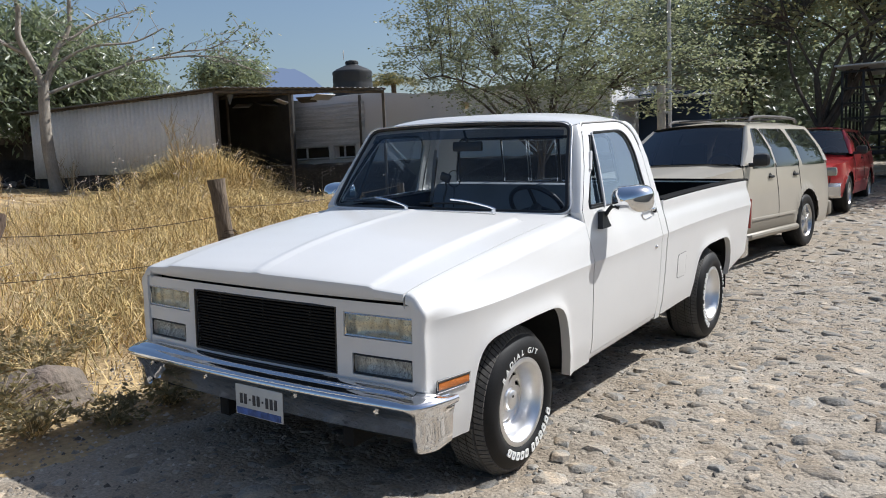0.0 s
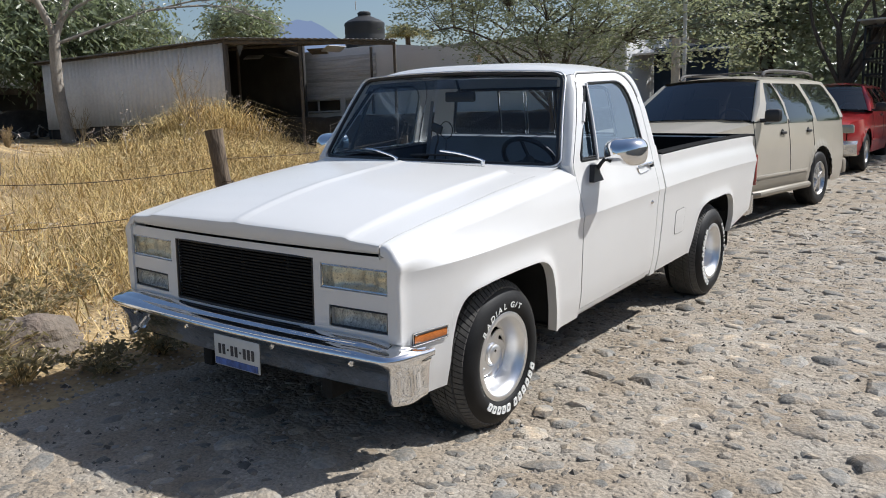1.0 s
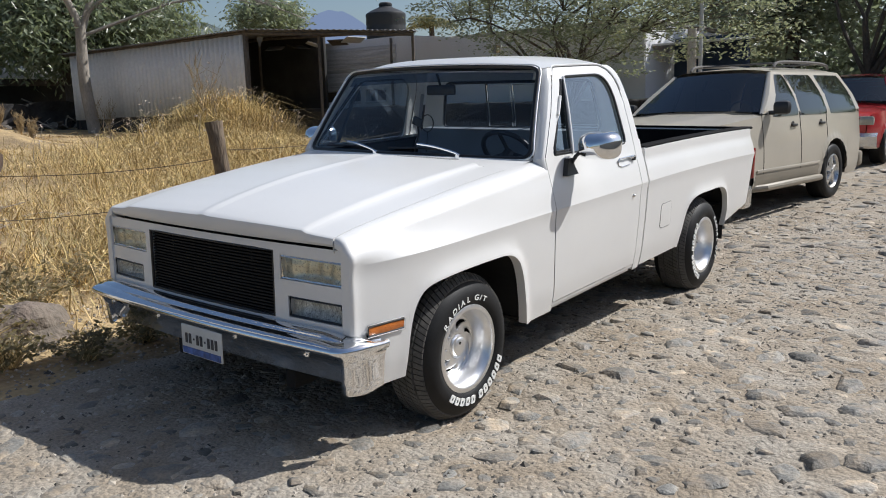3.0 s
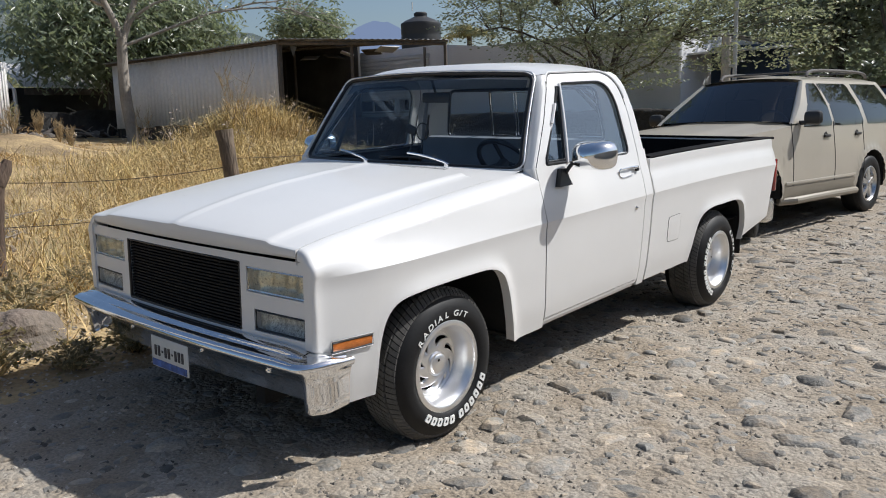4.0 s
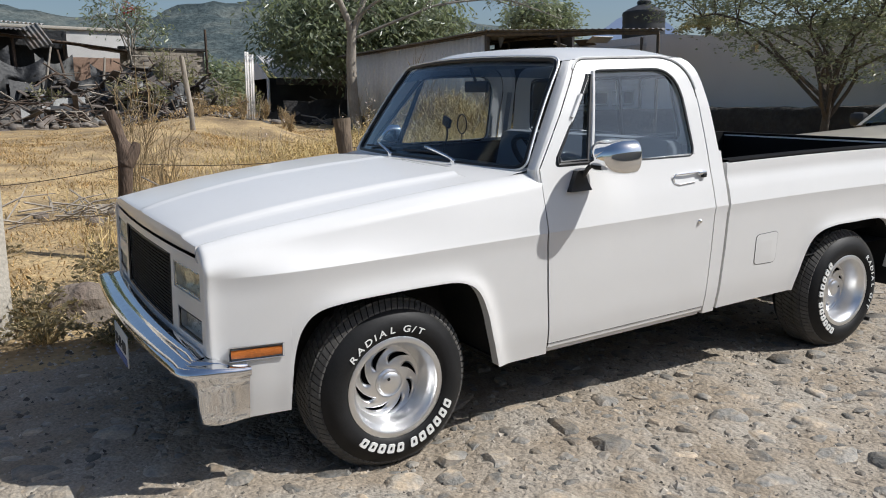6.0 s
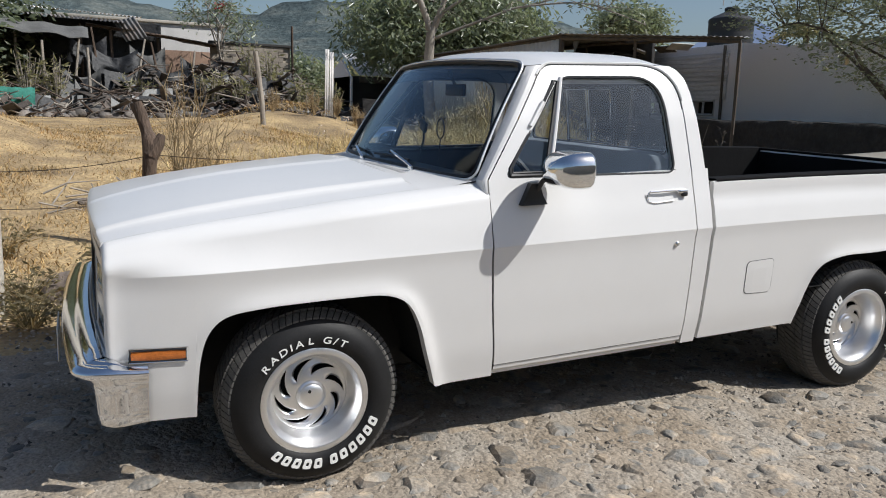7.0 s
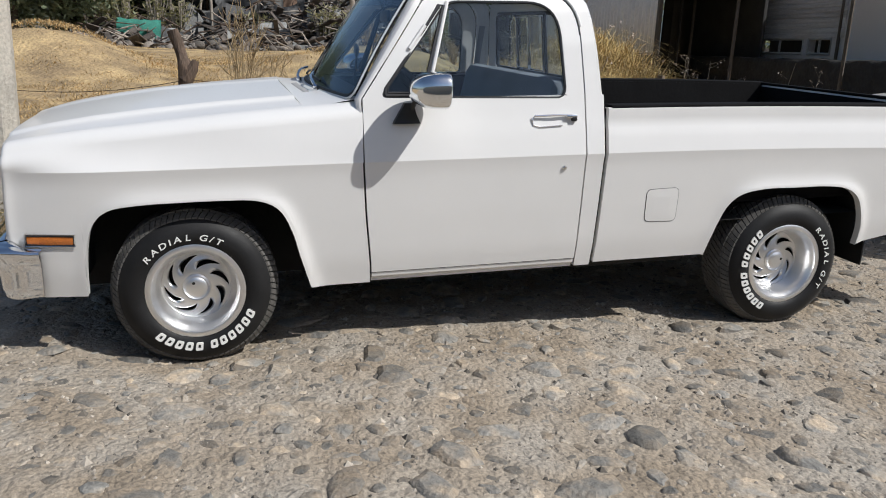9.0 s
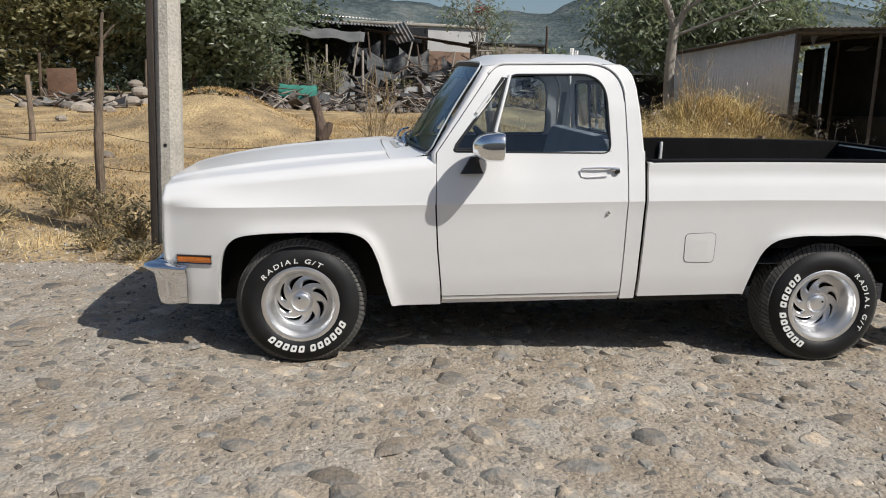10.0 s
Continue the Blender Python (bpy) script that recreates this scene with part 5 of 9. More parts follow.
def wagon(name, at, label, paint, low_paint, L, W, H, belt, hood_z, wb, f_over, R, ws0, ws1, roof1, rear_y, doors, rack=True, rails=True, turn=0.0):
    """An estate car nose to -y; the origin lies on the ground under the front axle, at the middle line."""
    car = thing(name, at, label, "car", turn=turn)
    hw = W / 2
    y0, y1 = -f_over, L - f_over
    sx = table([(0.25, hw - 0.06), (0.42, hw - 0.012), (0.62, hw), (0.80, hw - 0.004), (0.92, hw - 0.014), (belt, hw - 0.045), (belt + 0.2, hw - 0.11), (H - 0.16, hw - 0.235), (H - 0.05, hw - 0.30)])

    def side_x(z, y):
        nose = 0.20 * max(0, (y0 + 0.75 - y) / 0.75) ** 2.2
        tail = 0.05 * max(0, (y - y1 + 0.5) / 0.5) ** 2
        return sx(z) - nose - tail

    top = table([(y0, hood_z - 0.16), (y0 + 0.12, hood_z - 0.10), (ws0, hood_z), (ws0 + 0.25, belt), (y1, belt + 0.01)])
    arches = []
    for yc in (0.0, wb):
        rr = R + 0.075
        arches.append([(yc + rr * math.cos(t), R + rr * math.sin(t) * 0.98) for t in np.linspace(math.pi * 1.04, -math.pi * 0.04, 61)])
    ys = []
    for y in np.linspace(y0, y1, 60):
        if all(not (a[0][0] - 0.02 < y < a[-1][0] + 0.02) for a in arches):
            ys.append((y, None))
    for a in arches:
        last = None
        for p in a:
            if last is None or p[0] > last + 1e-4:
                ys.append((p[0], p[1]))
                last = p[0]
    ys.sort()
    g = Geo()
    rows = []
    for y, low in ys:
        base = 0.30 if low is None else max(0.30, low)
        t = top(y)
        row = []
        for k in range(15):
            z = lerp(t, base, k / 14)
            fl = 0.0
            for a in arches:
                d = min(math.hypot(y - p[0], z - p[1]) for p in a[::4])
                fl = max(fl, 0.02 * math.exp(-(d / 0.06) ** 2))
            row.append(Vector((side_x(z, y) + fl, y, z)))
        rows.append(row)
    g.grid(rows)
    g.mirror_x()
    part("body_side", g, paint, car, angle=28)
    # hood, nose, tail
    rows = []
    for i in range(17):
        u = i / 16 * 2 - 1
        row = [Vector((u * side_x(0.55, y0) * 0.98, y0 - 0.04 * (1 - u * u), z)) for z in (0.35, 0.6)]
        for y in np.linspace(y0 - 0.02, ws0 + 0.1, 14):
            z = top(max(y, y0)) + 0.03 * (1 - abs(u) ** 3) + 0.016 * sstep(0.62, 0.5, abs(u)) + (0.0 if y > y0 + 0.1 else -0.02)
            row.append(Vector((u * side_x(top(max(y, y0)), max(y, y0)), y - 0.04 * (1 - u * u) * (y < y0 + 0.3), z)))
        rows.append(row)
    part("hood", Geo().grid(rows, flip=True), paint, car, angle=40)
    part("front_bumper", Geo().grid([[Vector((u * hw * 0.96, y0 - 0.10 * (1 - u ** 4) + d, z)) for d, z in ((0.05, 0.30), (-0.02, 0.34), (-0.03, 0.50), (0.04, 0.56))] for u in np.linspace(-1, 1, 17)], flip=True), low_paint if rack else M_CHROME_WORN, car)
    part("grille", Geo().box((0, y0 - 0.045, hood_z - 0.24), (hw * 0.95, 0.03, 0.16), 0.02), M_CHROME_WORN if not rack else M_PLASTIC, car)
    for sg in (1, -1):
        part("headlight", Geo().box((sg * hw * 0.68, y0 + 0.02, hood_z - 0.22), (0.36, 0.10, 0.15), 0.03), M_LENS, car)
    part("tail_panel", Geo().grid([[Vector((u * (side_x(z, y1)), y1 + 0.05 * (1 - u ** 4), z)) for z in (0.32, 0.55, 0.8, belt)] for u in np.linspace(-1, 1, 9)]), paint, car)
    part("rear_bumper", Geo().box((0, y1 + 0.06, 0.48), (W * 0.96, 0.16, 0.22), 0.04), low_paint, car)
    # greenhouse
    def cab_pt(s, y_bot, y_top):
        z = lerp(belt - 0.01, H - 0.09, s)
        return Vector((sx(z), lerp(y_bot, y_top, s), z))
    front_e = [cab_pt(s, ws0 + 0.02, ws1) for s in np.linspace(0, 1, 8)]
    back_e = [cab_pt(s, rear_y, roof1) for s in np.linspace(0, 1, 8)]
    gsid = Geo().grid([[front_e[k].lerp(back_e[k], q / 20) for k in range(8)] for q in range(21)], flip=True)
    gsid.mirror_x()
    part("cab_side", gsid, paint, car, angle=40)
    rows = []
    for i in range(19):
        u = i / 18 * 2 - 1
        row = []
        for j in range(15):
            s = j / 14
            ry = lerp(ws1, roof1, s)
            z = H - 0.09 + 0.085 * (1 - abs(u) ** 3.0) * min(1, 3 * s + 0.25) ** 0.5 * (1 if s < 0.9 else 1 - 0.4 * ((s - 0.9) / 0.1) ** 2)
            row.append(Vector((u * sx(H - 0.09), ry - 0.06 * (1 - u * u) * (1 - s), z)))
        rows.append(row)
    part("roof", Geo().grid(rows, flip=True), paint, car, angle=50)
    # glass
    def ws_pt(u, s):
        a = Vector((u * (sx(belt) - 0.05), ws0 + 0.03 - 0.11 * (1 - u * u), belt - 0.01 + 0.025 * (1 - u * u)))
        b = Vector((u * (sx(H - 0.1) - 0.055), ws1 + 0.0 - 0.05 * (1 - u * u), H - 0.105 + 0.025 * (1 - u * u)))
        return a.lerp(b, s)
    part("windscreen", Geo().grid([[ws_pt(u, s) + Vector((0, -0.012, 0.006)) for s in np.linspace(0.03, 0.97, 6)] for u in np.linspace(-1, 1, 15)], flip=True), M_CARGLASS, car, "dark windscreen", angle=60)
    for sg in (1, -1):
        rows = []
        for k in range(8):
            a, b = front_e[k], ws_pt(1, k / 7)
            rows.append([Vector((sg * p.x, p.y, p.z)) for p in (a, a.lerp(b, 0.35) + Vector((0.004, -0.012, 0)), a.lerp(b, 0.8) + Vector((0, -0.012, 0.004)), b)])
        part("windscreen_pillar", Geo().grid(rows, flip=sg > 0), paint, car, angle=60)
    part("rear_window", Geo().grid([[Vector((u * (lerp(sx(belt), sx(H - 0.09), s) - 0.08), lerp(rear_y, roof1, s) + 0.02, lerp(belt + 0.03, H - 0.12, s))) for s in (0, 0.5, 1)] for u in np.linspace(-1, 1, 7)]), M_CARGLASS, car)
    part("tailgate_frame", Geo().grid([[Vector((u * (lerp(sx(belt), sx(H - 0.09), s)), lerp(rear_y, roof1, s) + 0.005, lerp(belt - 0.05, H - 0.09, s))) for s in (0, 0.5, 1)] for u in np.linspace(-1, 1, 7)]), paint, car)
    for (ya, yb, yc, yd) in doors["windows"]:
        for sg in (1, -1):
            pts = []
            z0, z1 = belt + doors["sill"], H - 0.125
            out = rounded([(ya, z0), (yb, z0), (yc, z1), (yd, z1)], [0.015, 0.03, 0.04, 0.02], 5)
            rows = []
            for q in range(12):
                z = lerp(z0 + 0.0005, z1 - 0.0005, q / 11)
                cut = []
                for k in range(len(out)):
                    a, b = out[k - 1], out[k]
                    if min(a.y, b.y) <= z <= max(a.y, b.y) and abs(a.y - b.y) > 1e-7:
                        cut.append(lerp(a.x, b.x, (z - a.y) / (b.y - a.y)))
                rows.append([Vector((sg * (sx(z) + (0.006 if 0 < w < 6 else 0.001)), lerp(min(cut), max(cut), w / 6), z)) for w in range(7)])
            g = Geo().grid(rows, flip=sg > 0)
            part("side_window", g, M_CARGLASS, car)
    for sg in (1, -1):
        for y in doors["gaps"]:
            g = Geo()
            zz = np.linspace(0.36, belt, 10)
            pts = [Vector((sg * (sx(z) + 0.0008), y + doors["lean"] * (z - 0.9), z)) for z in zz]
            g.tube(pts, 0.0045, 5)
            part("door_gap", g, M_GAP, car)
        for y in doors["pillars"]:
            a, b = Vector((sg * (sx(belt + doors["sill"]) + 0.004), y + 0.02, belt + doors["sill"])), Vector((sg * (sx(H - 0.13) + 0.004), y - 0.03, H - 0.13))
            part("door_pillar", Geo().tube([a, b], 0.025, 6, True, 0.35), M_PLASTIC, car)
        for y in doors["handles"]:
            h = Geo().box((sg * (sx(belt + doors["grip"]) + 0.012), y, belt + doors["grip"]), (0.03, 0.16, 0.035), 0.012)
            part("door_handle", h, M_PLASTIC, car)
            part("handle_cup", Geo().lathe([(0.0, 0.001), (0.045, 0.003), (0.05, 0.0)], Matrix.Translation((sg * sx(belt + doors["grip"]), y - 0.02, belt + doors["grip"])) @ Matrix.Diagonal((sg, 1, 1, 1)), 16), M_PLASTIC, car)
        m = Geo().box((sg * (hw + 0.09), ws0 + 0.22, belt + 0.055), (0.20, 0.12, 0.16), 0.05)
        m.box((sg * (hw - 0.02), ws0 + 0.20, belt + 0.0), (0.10, 0.06, 0.05), 0.015)
        part("door_mirror", m, M_PLASTIC, car, "black door mirror")
        part("lower_cladding", Geo().grid([[Vector((sg * (sx(z) + 0.010), y, z)) for z in (0.32, 0.36, 0.47, 0.50)] for y in np.linspace(R + 0.13, wb - R - 0.13, 8)], flip=sg < 0), low_paint, car)
        part("bright_strip", Geo().box((sg * (sx(0.54) + 0.012), wb / 2, 0.535), (0.014, wb - 2 * R - 0.3, 0.035), 0.006), low_paint if not rails else M_GOLD, car)
        if rails:
            st = Geo().tube([(sg * (hw - 0.08), R + 0.14, 0.33), (sg * (hw + 0.05), R + 0.28, 0.345), (sg * (hw + 0.06), wb / 2, 0.35), (sg * (hw + 0.05), wb - R - 0.24, 0.345), (sg * (hw - 0.08), wb - R - 0.12, 0.33)], 0.042, 10)
            part("side_step", st, low_paint, car, "dull tan side step")
        if rack:
            x = sx(H - 0.09) * 0.86
            rl = Geo().tube(spline([(sg * x, ws1 + 0.28, H - 0.03), (sg * x, ws1 + 0.42, H + 0.03), (sg * x, (ws1 + roof1) / 2, H + 0.045), (sg * x, roof1 - 0.28, H + 0.03), (sg * x, roof1 - 0.12, H - 0.03)], 16), 0.02, 8)
            part("roof_rail", rl, M_RACK, car)
        for yc in (0.0, wb):
            simple_wheel(car, (sg * (hw - 0.015 - 0.03 * (yc == 0 and rack)), yc, R), R, 0.23, sg, 5, 24.0 if yc == 0 and rack else 0.0)
            a = [(yc + (R + 0.08) * math.cos(t), R + (R + 0.08) * math.sin(t)) for t in np.linspace(math.pi, 0, 15)]
            part("wheel_housing", Geo().grid([[Vector((sg * xx, p[0], p[1])) for xx in (hw - 0.02, hw - 0.30)] for p in a]), M_UNDER, car)
    if rack:
        for y in (ws1 + 0.6, roof1 - 0.35):
            part("rack_bar", Geo().box((0, y, H + 0.035), (sx(H - 0.09) * 1.75, 0.05, 0.022), 0.008), M_RACK, car)
    part("floor_pan", Geo().box((0, (y0 + y1) / 2, 0.33), (W - 0.2, L - 0.3, 0.06), 0.02), M_UNDER, car)
    part("dashboard", Geo().box((0, ws0 + 0.30, belt - 0.03), (W - 0.3, 0.4, 0.08), 0.03), M_TRIM_IN, car)
    sw = [Vector((hw * 0.42 + 0.18 * math.cos(t), ws0 + 0.55 - 0.06 * math.sin(t), belt - 0.02 + 0.16 * math.sin(t))) for t in np.linspace(0, 2 * math.pi, 25)]
    part("steering_wheel", Geo().tube(sw, 0.016, 6, False), M_CABIN, car)
    for x in (-0.4, 0.4):
        part("seat", Geo().box((x, ws1 + 0.6, belt - 0.05), (0.5, 0.14, 0.7), 0.06), M_TRIM_IN, car)
    return car



suv_doors = dict(windows=[(0.98, 1.74, 1.70, 1.44), (1.80, 2.66, 2.54, 1.76), (2.76, 3.72, 3.50, 2.66)], gaps=(0.70, 1.77, 2.62), lean=-0.03, pillars=(1.77, 2.40), handles=(1.56, 2.44), sill=-0.05, grip=-0.165)
suv = wagon("sport_utility_vehicle", (-0.70, 6.09, 0.076), "champagne four-door off-roader with tinted windows", M_GOLD, M_GOLD_LOW, 4.80, 1.86, 1.78, 1.20, 1.165, 2.88, 0.85, 0.375, 0.72, 1.42, 3.58, 3.84, suv_doors, turn=-7.4)
red_doors = dict(windows=[(0.92, 1.70, 1.66, 1.25), (1.82, 2.50, 2.40, 1.78), (2.6, 3.1, 2.9, 2.55)], gaps=(0.62, 1.75, 2.5), lean=-0.03, pillars=(1.76,), handles=(1.55,), sill=0.02, grip=-0.10)
red_car = wagon("red_car", (-0.30, 12.85, 0.27), "dusty red car with dark windows and a chrome grille", M_RED, M_RED, 4.30, 1.72, 1.60, 1.06, 0.98, 2.6, 0.80, 0.34, 0.45, 1.10, 2.95, 3.25, red_doors, rack=False, rails=False)

# ---- buildings beyond the field ----
M_SHEET = surf("galvanised_sheet", (0.82, 0.79, 0.75), 0.6, 0.0, vary=0.10, big=1.2, fine=14, bump=0.08, second=(0.70, 0.67, 0.63), mix=0.56)
M_SHEET_RUST = surf("weathered_roof_sheet", (0.22, 0.215, 0.21), 0.65, 0.2, vary=0.3, big=1.5, fine=14, bump=0.15, second=(0.14, 0.105, 0.08), mix=0.62)
M_PLASTER = surf("whitewashed_plaster", (0.80, 0.785, 0.79), 0.9, vary=0.16, big=0.8, fine=40, bump=0.10, second=(0.70, 0.69, 0.69), mix=0.58)
M_PLANK = surf("grey_wood_planks", (0.70, 0.69, 0.68), 0.9, vary=0.3, big=2.0, fine=20, bump=0.35, stretch=(0.35, 1, 6), each=0.12)
M_STONE_DARK = surf("dark_stone_wall", (0.048, 0.045, 0.043), 0.95, vary=0.35, big=2.2, fine=12, bump=0.7)
# near-black: interior shade put into the colour; the block wall's coping shares it
M_DARK_IN = surf("shade_and_dark_coping", (0.045, 0.043, 0.041), 0.95, vary=0.35, bump=0.3)
M_TIMBER = surf("old_grey_timber", (0.12, 0.10, 0.082), 0.9, vary=0.4, big=5, fine=45, bump=0.6, stretch=(1, 1, 0.25), each=0.18)
M_TANK = surf("black_plastic_tank", (0.018, 0.019, 0.021), 0.5, vary=0.2, fine=30, bump=0.05, dust=(0.06, 0.058, 0.055))
M_BRICK_TAN = surf("tan_block", (0.34, 0.295, 0.24), 0.95, vary=0.2, big=3, fine=30, bump=0.4, each=0.07)
M_ADOBE = surf("red_adobe", (0.30, 0.20, 0.145), 0.95, vary=0.2, big=1.5, fine=25, bump=0.4)
M_CONCRETE = surf("weathered_concrete", (0.52, 0.48, 0.41), 0.92, vary=0.26, big=2.5, fine=45, bump=0.5, second=(0.41, 0.37, 0.31), mix=0.60)
M_BLUE_WALL = surf("dark_blue_paint", (0.025, 0.045, 0.085), 0.7, vary=0.25, bump=0.15)
M_WHITE_METAL = surf("white_painted_metal", (0.55, 0.55, 0.54), 0.5, vary=0.15, bump=0.05)
M_TARP = surf("faded_grey_tarp", (0.125, 0.125, 0.12), 0.85, vary=0.25, big=1.6, fine=18, bump=0.35)
M_TARP_DARK = surf("dark_plastic_sheet", (0.020, 0.021, 0.023), 0.6, vary=0.3, big=2, fine=12, bump=0.4)
M_GREEN_TARP = surf("sea_green_tarp", (0.045, 0.23, 0.175), 0.75, vary=0.3, big=3, fine=20, bump=0.3)
M_WHITE_WALL = surf("pale_wall", (0.50, 0.49, 0.47), 0.9, vary=0.12, bump=0.1)


def corrugated(p0, p1, up, pitch=0.076, depth=0.018, bite=6):
    """A ribbed sheet: p0 to p1 along its foot, up is the way of its ribs."""
    p0, p1, up = Vector(p0), Vector(p1), Vector(up)
    run = p1 - p0
    nrm = run.cross(up).normalized()
    n = max(2, int(run.length / pitch)) * bite
    rows = []
    for k in range(n + 1):
        s = k / n
        off = nrm * (depth * math.sin(2 * math.pi * k / bite))
        rows.append([p0 + run * s + off, p0 + run * s + off + up * 0.5, p0 + run * s + off + up])
    return rows


def sheet(name, p0, p1, up, material, parent, pitch=0.076, depth=0.016):
    ob = part(name, Geo().grid(corrugated(p0, p1, up, pitch, depth)), material, parent, angle=80)
    return solid(ob, 0.004, 0.0)


# shed with a ribbed sheet wall and a lean-to roof
shed = thing("lean_to_shed", (0, 0, 0), "open lean-to shed walled with grey ribbed metal sheets", "shed")
A, B = Vector((-23.2, 10.72, 0)), Vector((-13.2, 10.0, 0))
N_SH = 11
for k in range(N_SH):
    s0, s1 = k / N_SH, (k + 1) / N_SH
    a, b = A.lerp(B, s0), A.lerp(B, s1)
    z0, z1 = 1.46 + 0.13 * s0, 3.55 - 0.14 * (s0 + s1) / 2
    a.z = b.z = z0 + 0.02 * math.sin(k * 2.3)
    sheet("wall_sheet", a, b, (0.0, 0.0, z1 - a.z), M_SHEET, shed, 0.19, 0.045)
g = Geo().tube([A + Vector((-0.3, 0.0, 3.58)), A.lerp(B, 0.5) + Vector((0, 0, 3.51)), B + Vector((0, 0, 3.46))], 0.045, 6)
part("wall_plate", g, M_TIMBER, shed)
g = Geo().box(tuple(B + Vector((0.03, 0.0, 2.2))), (0.10, 0.10, 2.6), 0.01)
part("corner_post", g, M_TIMBER, shed)
for k in range(6):
    p = A.lerp(B, k / 6)
    part("wall_post", Geo().tube([p + Vector((0, 0.1, 0.8)), p + Vector((0, 0.1, 3.3))], 0.05, 7), M_TIMBER, shed)
# roof: ribs run from the front edge to the back
def roof_strip(f0, f1, b0, b1, name="roof_sheet"):
    f0, f1, b0, b1 = map(Vector, (f0, f1, b0, b1))
    rows = []
    n = max(12, int((f1 - f0).length / 0.14) * 4)
    for k in range(n + 1):
        s = k / n
        a, b = f0.lerp(f1, s), b0.lerp(b1, s)
        o = Vector((0, 0, 0.013 * math.sin(math.pi * k / 2)))
        rows.append([a + o, a.lerp(b, 0.5) + o + Vector((0, 0, -0.05)), b + o])
    return solid(part(name, Geo().grid(rows), M_SHEET_RUST, shed, angle=80), 0.006, 0.0)


roof_strip((-23.6, 10.50, 3.62), (-16.5, 10.02, 3.52), (-23.6, 14.6, 3.95), (-17.0, 14.8, 3.85))
roof_strip((-16.5, 10.02, 3.53), (-13.0, 9.80, 3.50), (-17.0, 14.8, 3.86), (-14.3, 14.5, 3.84))
roof_strip((-13.0, 9.80, 3.51), (-9.75, 12.45, 3.36), (-13.7, 11.9, 3.66), (-10.6, 13.5, 3.50))
part("roof_beam", Geo().tube([(-13.1, 9.95, 3.42), (-11.4, 11.25, 3.36), (-9.85, 12.5, 3.28)], 0.05, 6), M_TIMBER, shed)
part("roof_beam", Geo().tube([(-19.5, 12.0, 3.50), (-15.0, 12.2, 3.55), (-11.5, 12.6, 3.45)], 0.05, 6), M_TIMBER, shed)
for x, y, h in ((-11.75, 11.1, 3.36), (-9.95, 12.55, 3.28), (-15.5, 12.3, 3.5)):
    part("roof_post", Geo().tube([(x, y, 0.5), (x + 0.02, y, 2.0), (x, y + 0.02, h)], 0.04, 7), M_TIMBER, shed)
# dark walls and hanging sheet added for the shade under the roof
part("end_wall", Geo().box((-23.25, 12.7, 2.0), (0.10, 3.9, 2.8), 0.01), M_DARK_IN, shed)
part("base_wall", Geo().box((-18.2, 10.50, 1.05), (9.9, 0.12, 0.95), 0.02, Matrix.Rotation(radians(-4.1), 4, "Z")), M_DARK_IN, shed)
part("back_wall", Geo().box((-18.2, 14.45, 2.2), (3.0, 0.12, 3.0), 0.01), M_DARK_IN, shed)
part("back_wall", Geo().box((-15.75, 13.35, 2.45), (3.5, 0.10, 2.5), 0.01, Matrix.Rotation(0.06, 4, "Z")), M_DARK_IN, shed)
part("hanging_cloth", Geo().grid([[(-16.2 + 0.35 * s, 11.8 + 0.1 * math.sin(6 * s), z) for z in (1.3, 2.3, 3.3)] for s in np.linspace(0, 3, 12)]), M_DARK_IN, shed)
part("pennant", Geo().slab([(-13.0, 10.2, 3.35), (-12.85, 10.29, 3.35), (-12.95, 10.24, 3.10)], (0.01, 0.01, 0)), M_TARP, shed, "pale scrap of cloth")
for k in range(5):
    a = Vector((-15.5 + 0.8 * k, 12.9 + 0.2 * (k % 2), 3.35))
    part("stored_sheet", Geo().box(tuple(a), (0.5 + 0.1 * (k % 3), 0.35, 0.02), 0.004, Matrix.Rotation(0.5 + k, 4, "Z") @ Matrix.Rotation(0.35, 4, "X")), (M_WHITE_METAL, M_TIMBER)[k % 2], shed)

# house: whitewashed and planked front, flat roof
house = thing("house", (0, 0, 0), "low whitewashed house with a planked front and flat roof", "house")
WIN = [(-15.15, -13.35, 1.72, 2.08), (-13.15, -12.35, 1.72, 2.08)]


def holed_wall(x0, x1, z0, z1, y, holes, thick=0.2):
    g = Geo()
    xs = sorted({x0, x1, *[h[0] for h in holes], *[h[1] for h in holes]})
    zs = sorted({z0, z1, *[h[2] for h in holes], *[h[3] for h in holes]})
    for i in range(len(xs) - 1):
        for j in range(len(zs) - 1):
            cx, cz = (xs[i] + xs[i + 1]) / 2, (zs[j] + zs[j + 1]) / 2
            if any(h[0] < cx < h[1] and h[2] < cz < h[3] for h in holes):
                continue
            g.add([(xs[i], y, zs[j]), (xs[i + 1], y, zs[j]), (xs[i + 1], y, zs[j + 1]), (xs[i], y, zs[j + 1])], [(0, 1, 2, 3)])
    for a, b, c, d in holes:
        g.grid([[(x, y + e, z) for e in (0, thick)] for x, z in ((a, c), (b, c), (b, d), (a, d))], wrap_u=True)
    g.grid([[(x, y + e, z1) for e in (0, thick)] for x in (x0, x1)])
    g.add([(x0, y + thick, z0), (x1, y + thick, z0), (x1, y + thick, z1), (x0, y + thick, z1)], [(3, 2, 1, 0)]) if not holes else None
    return g


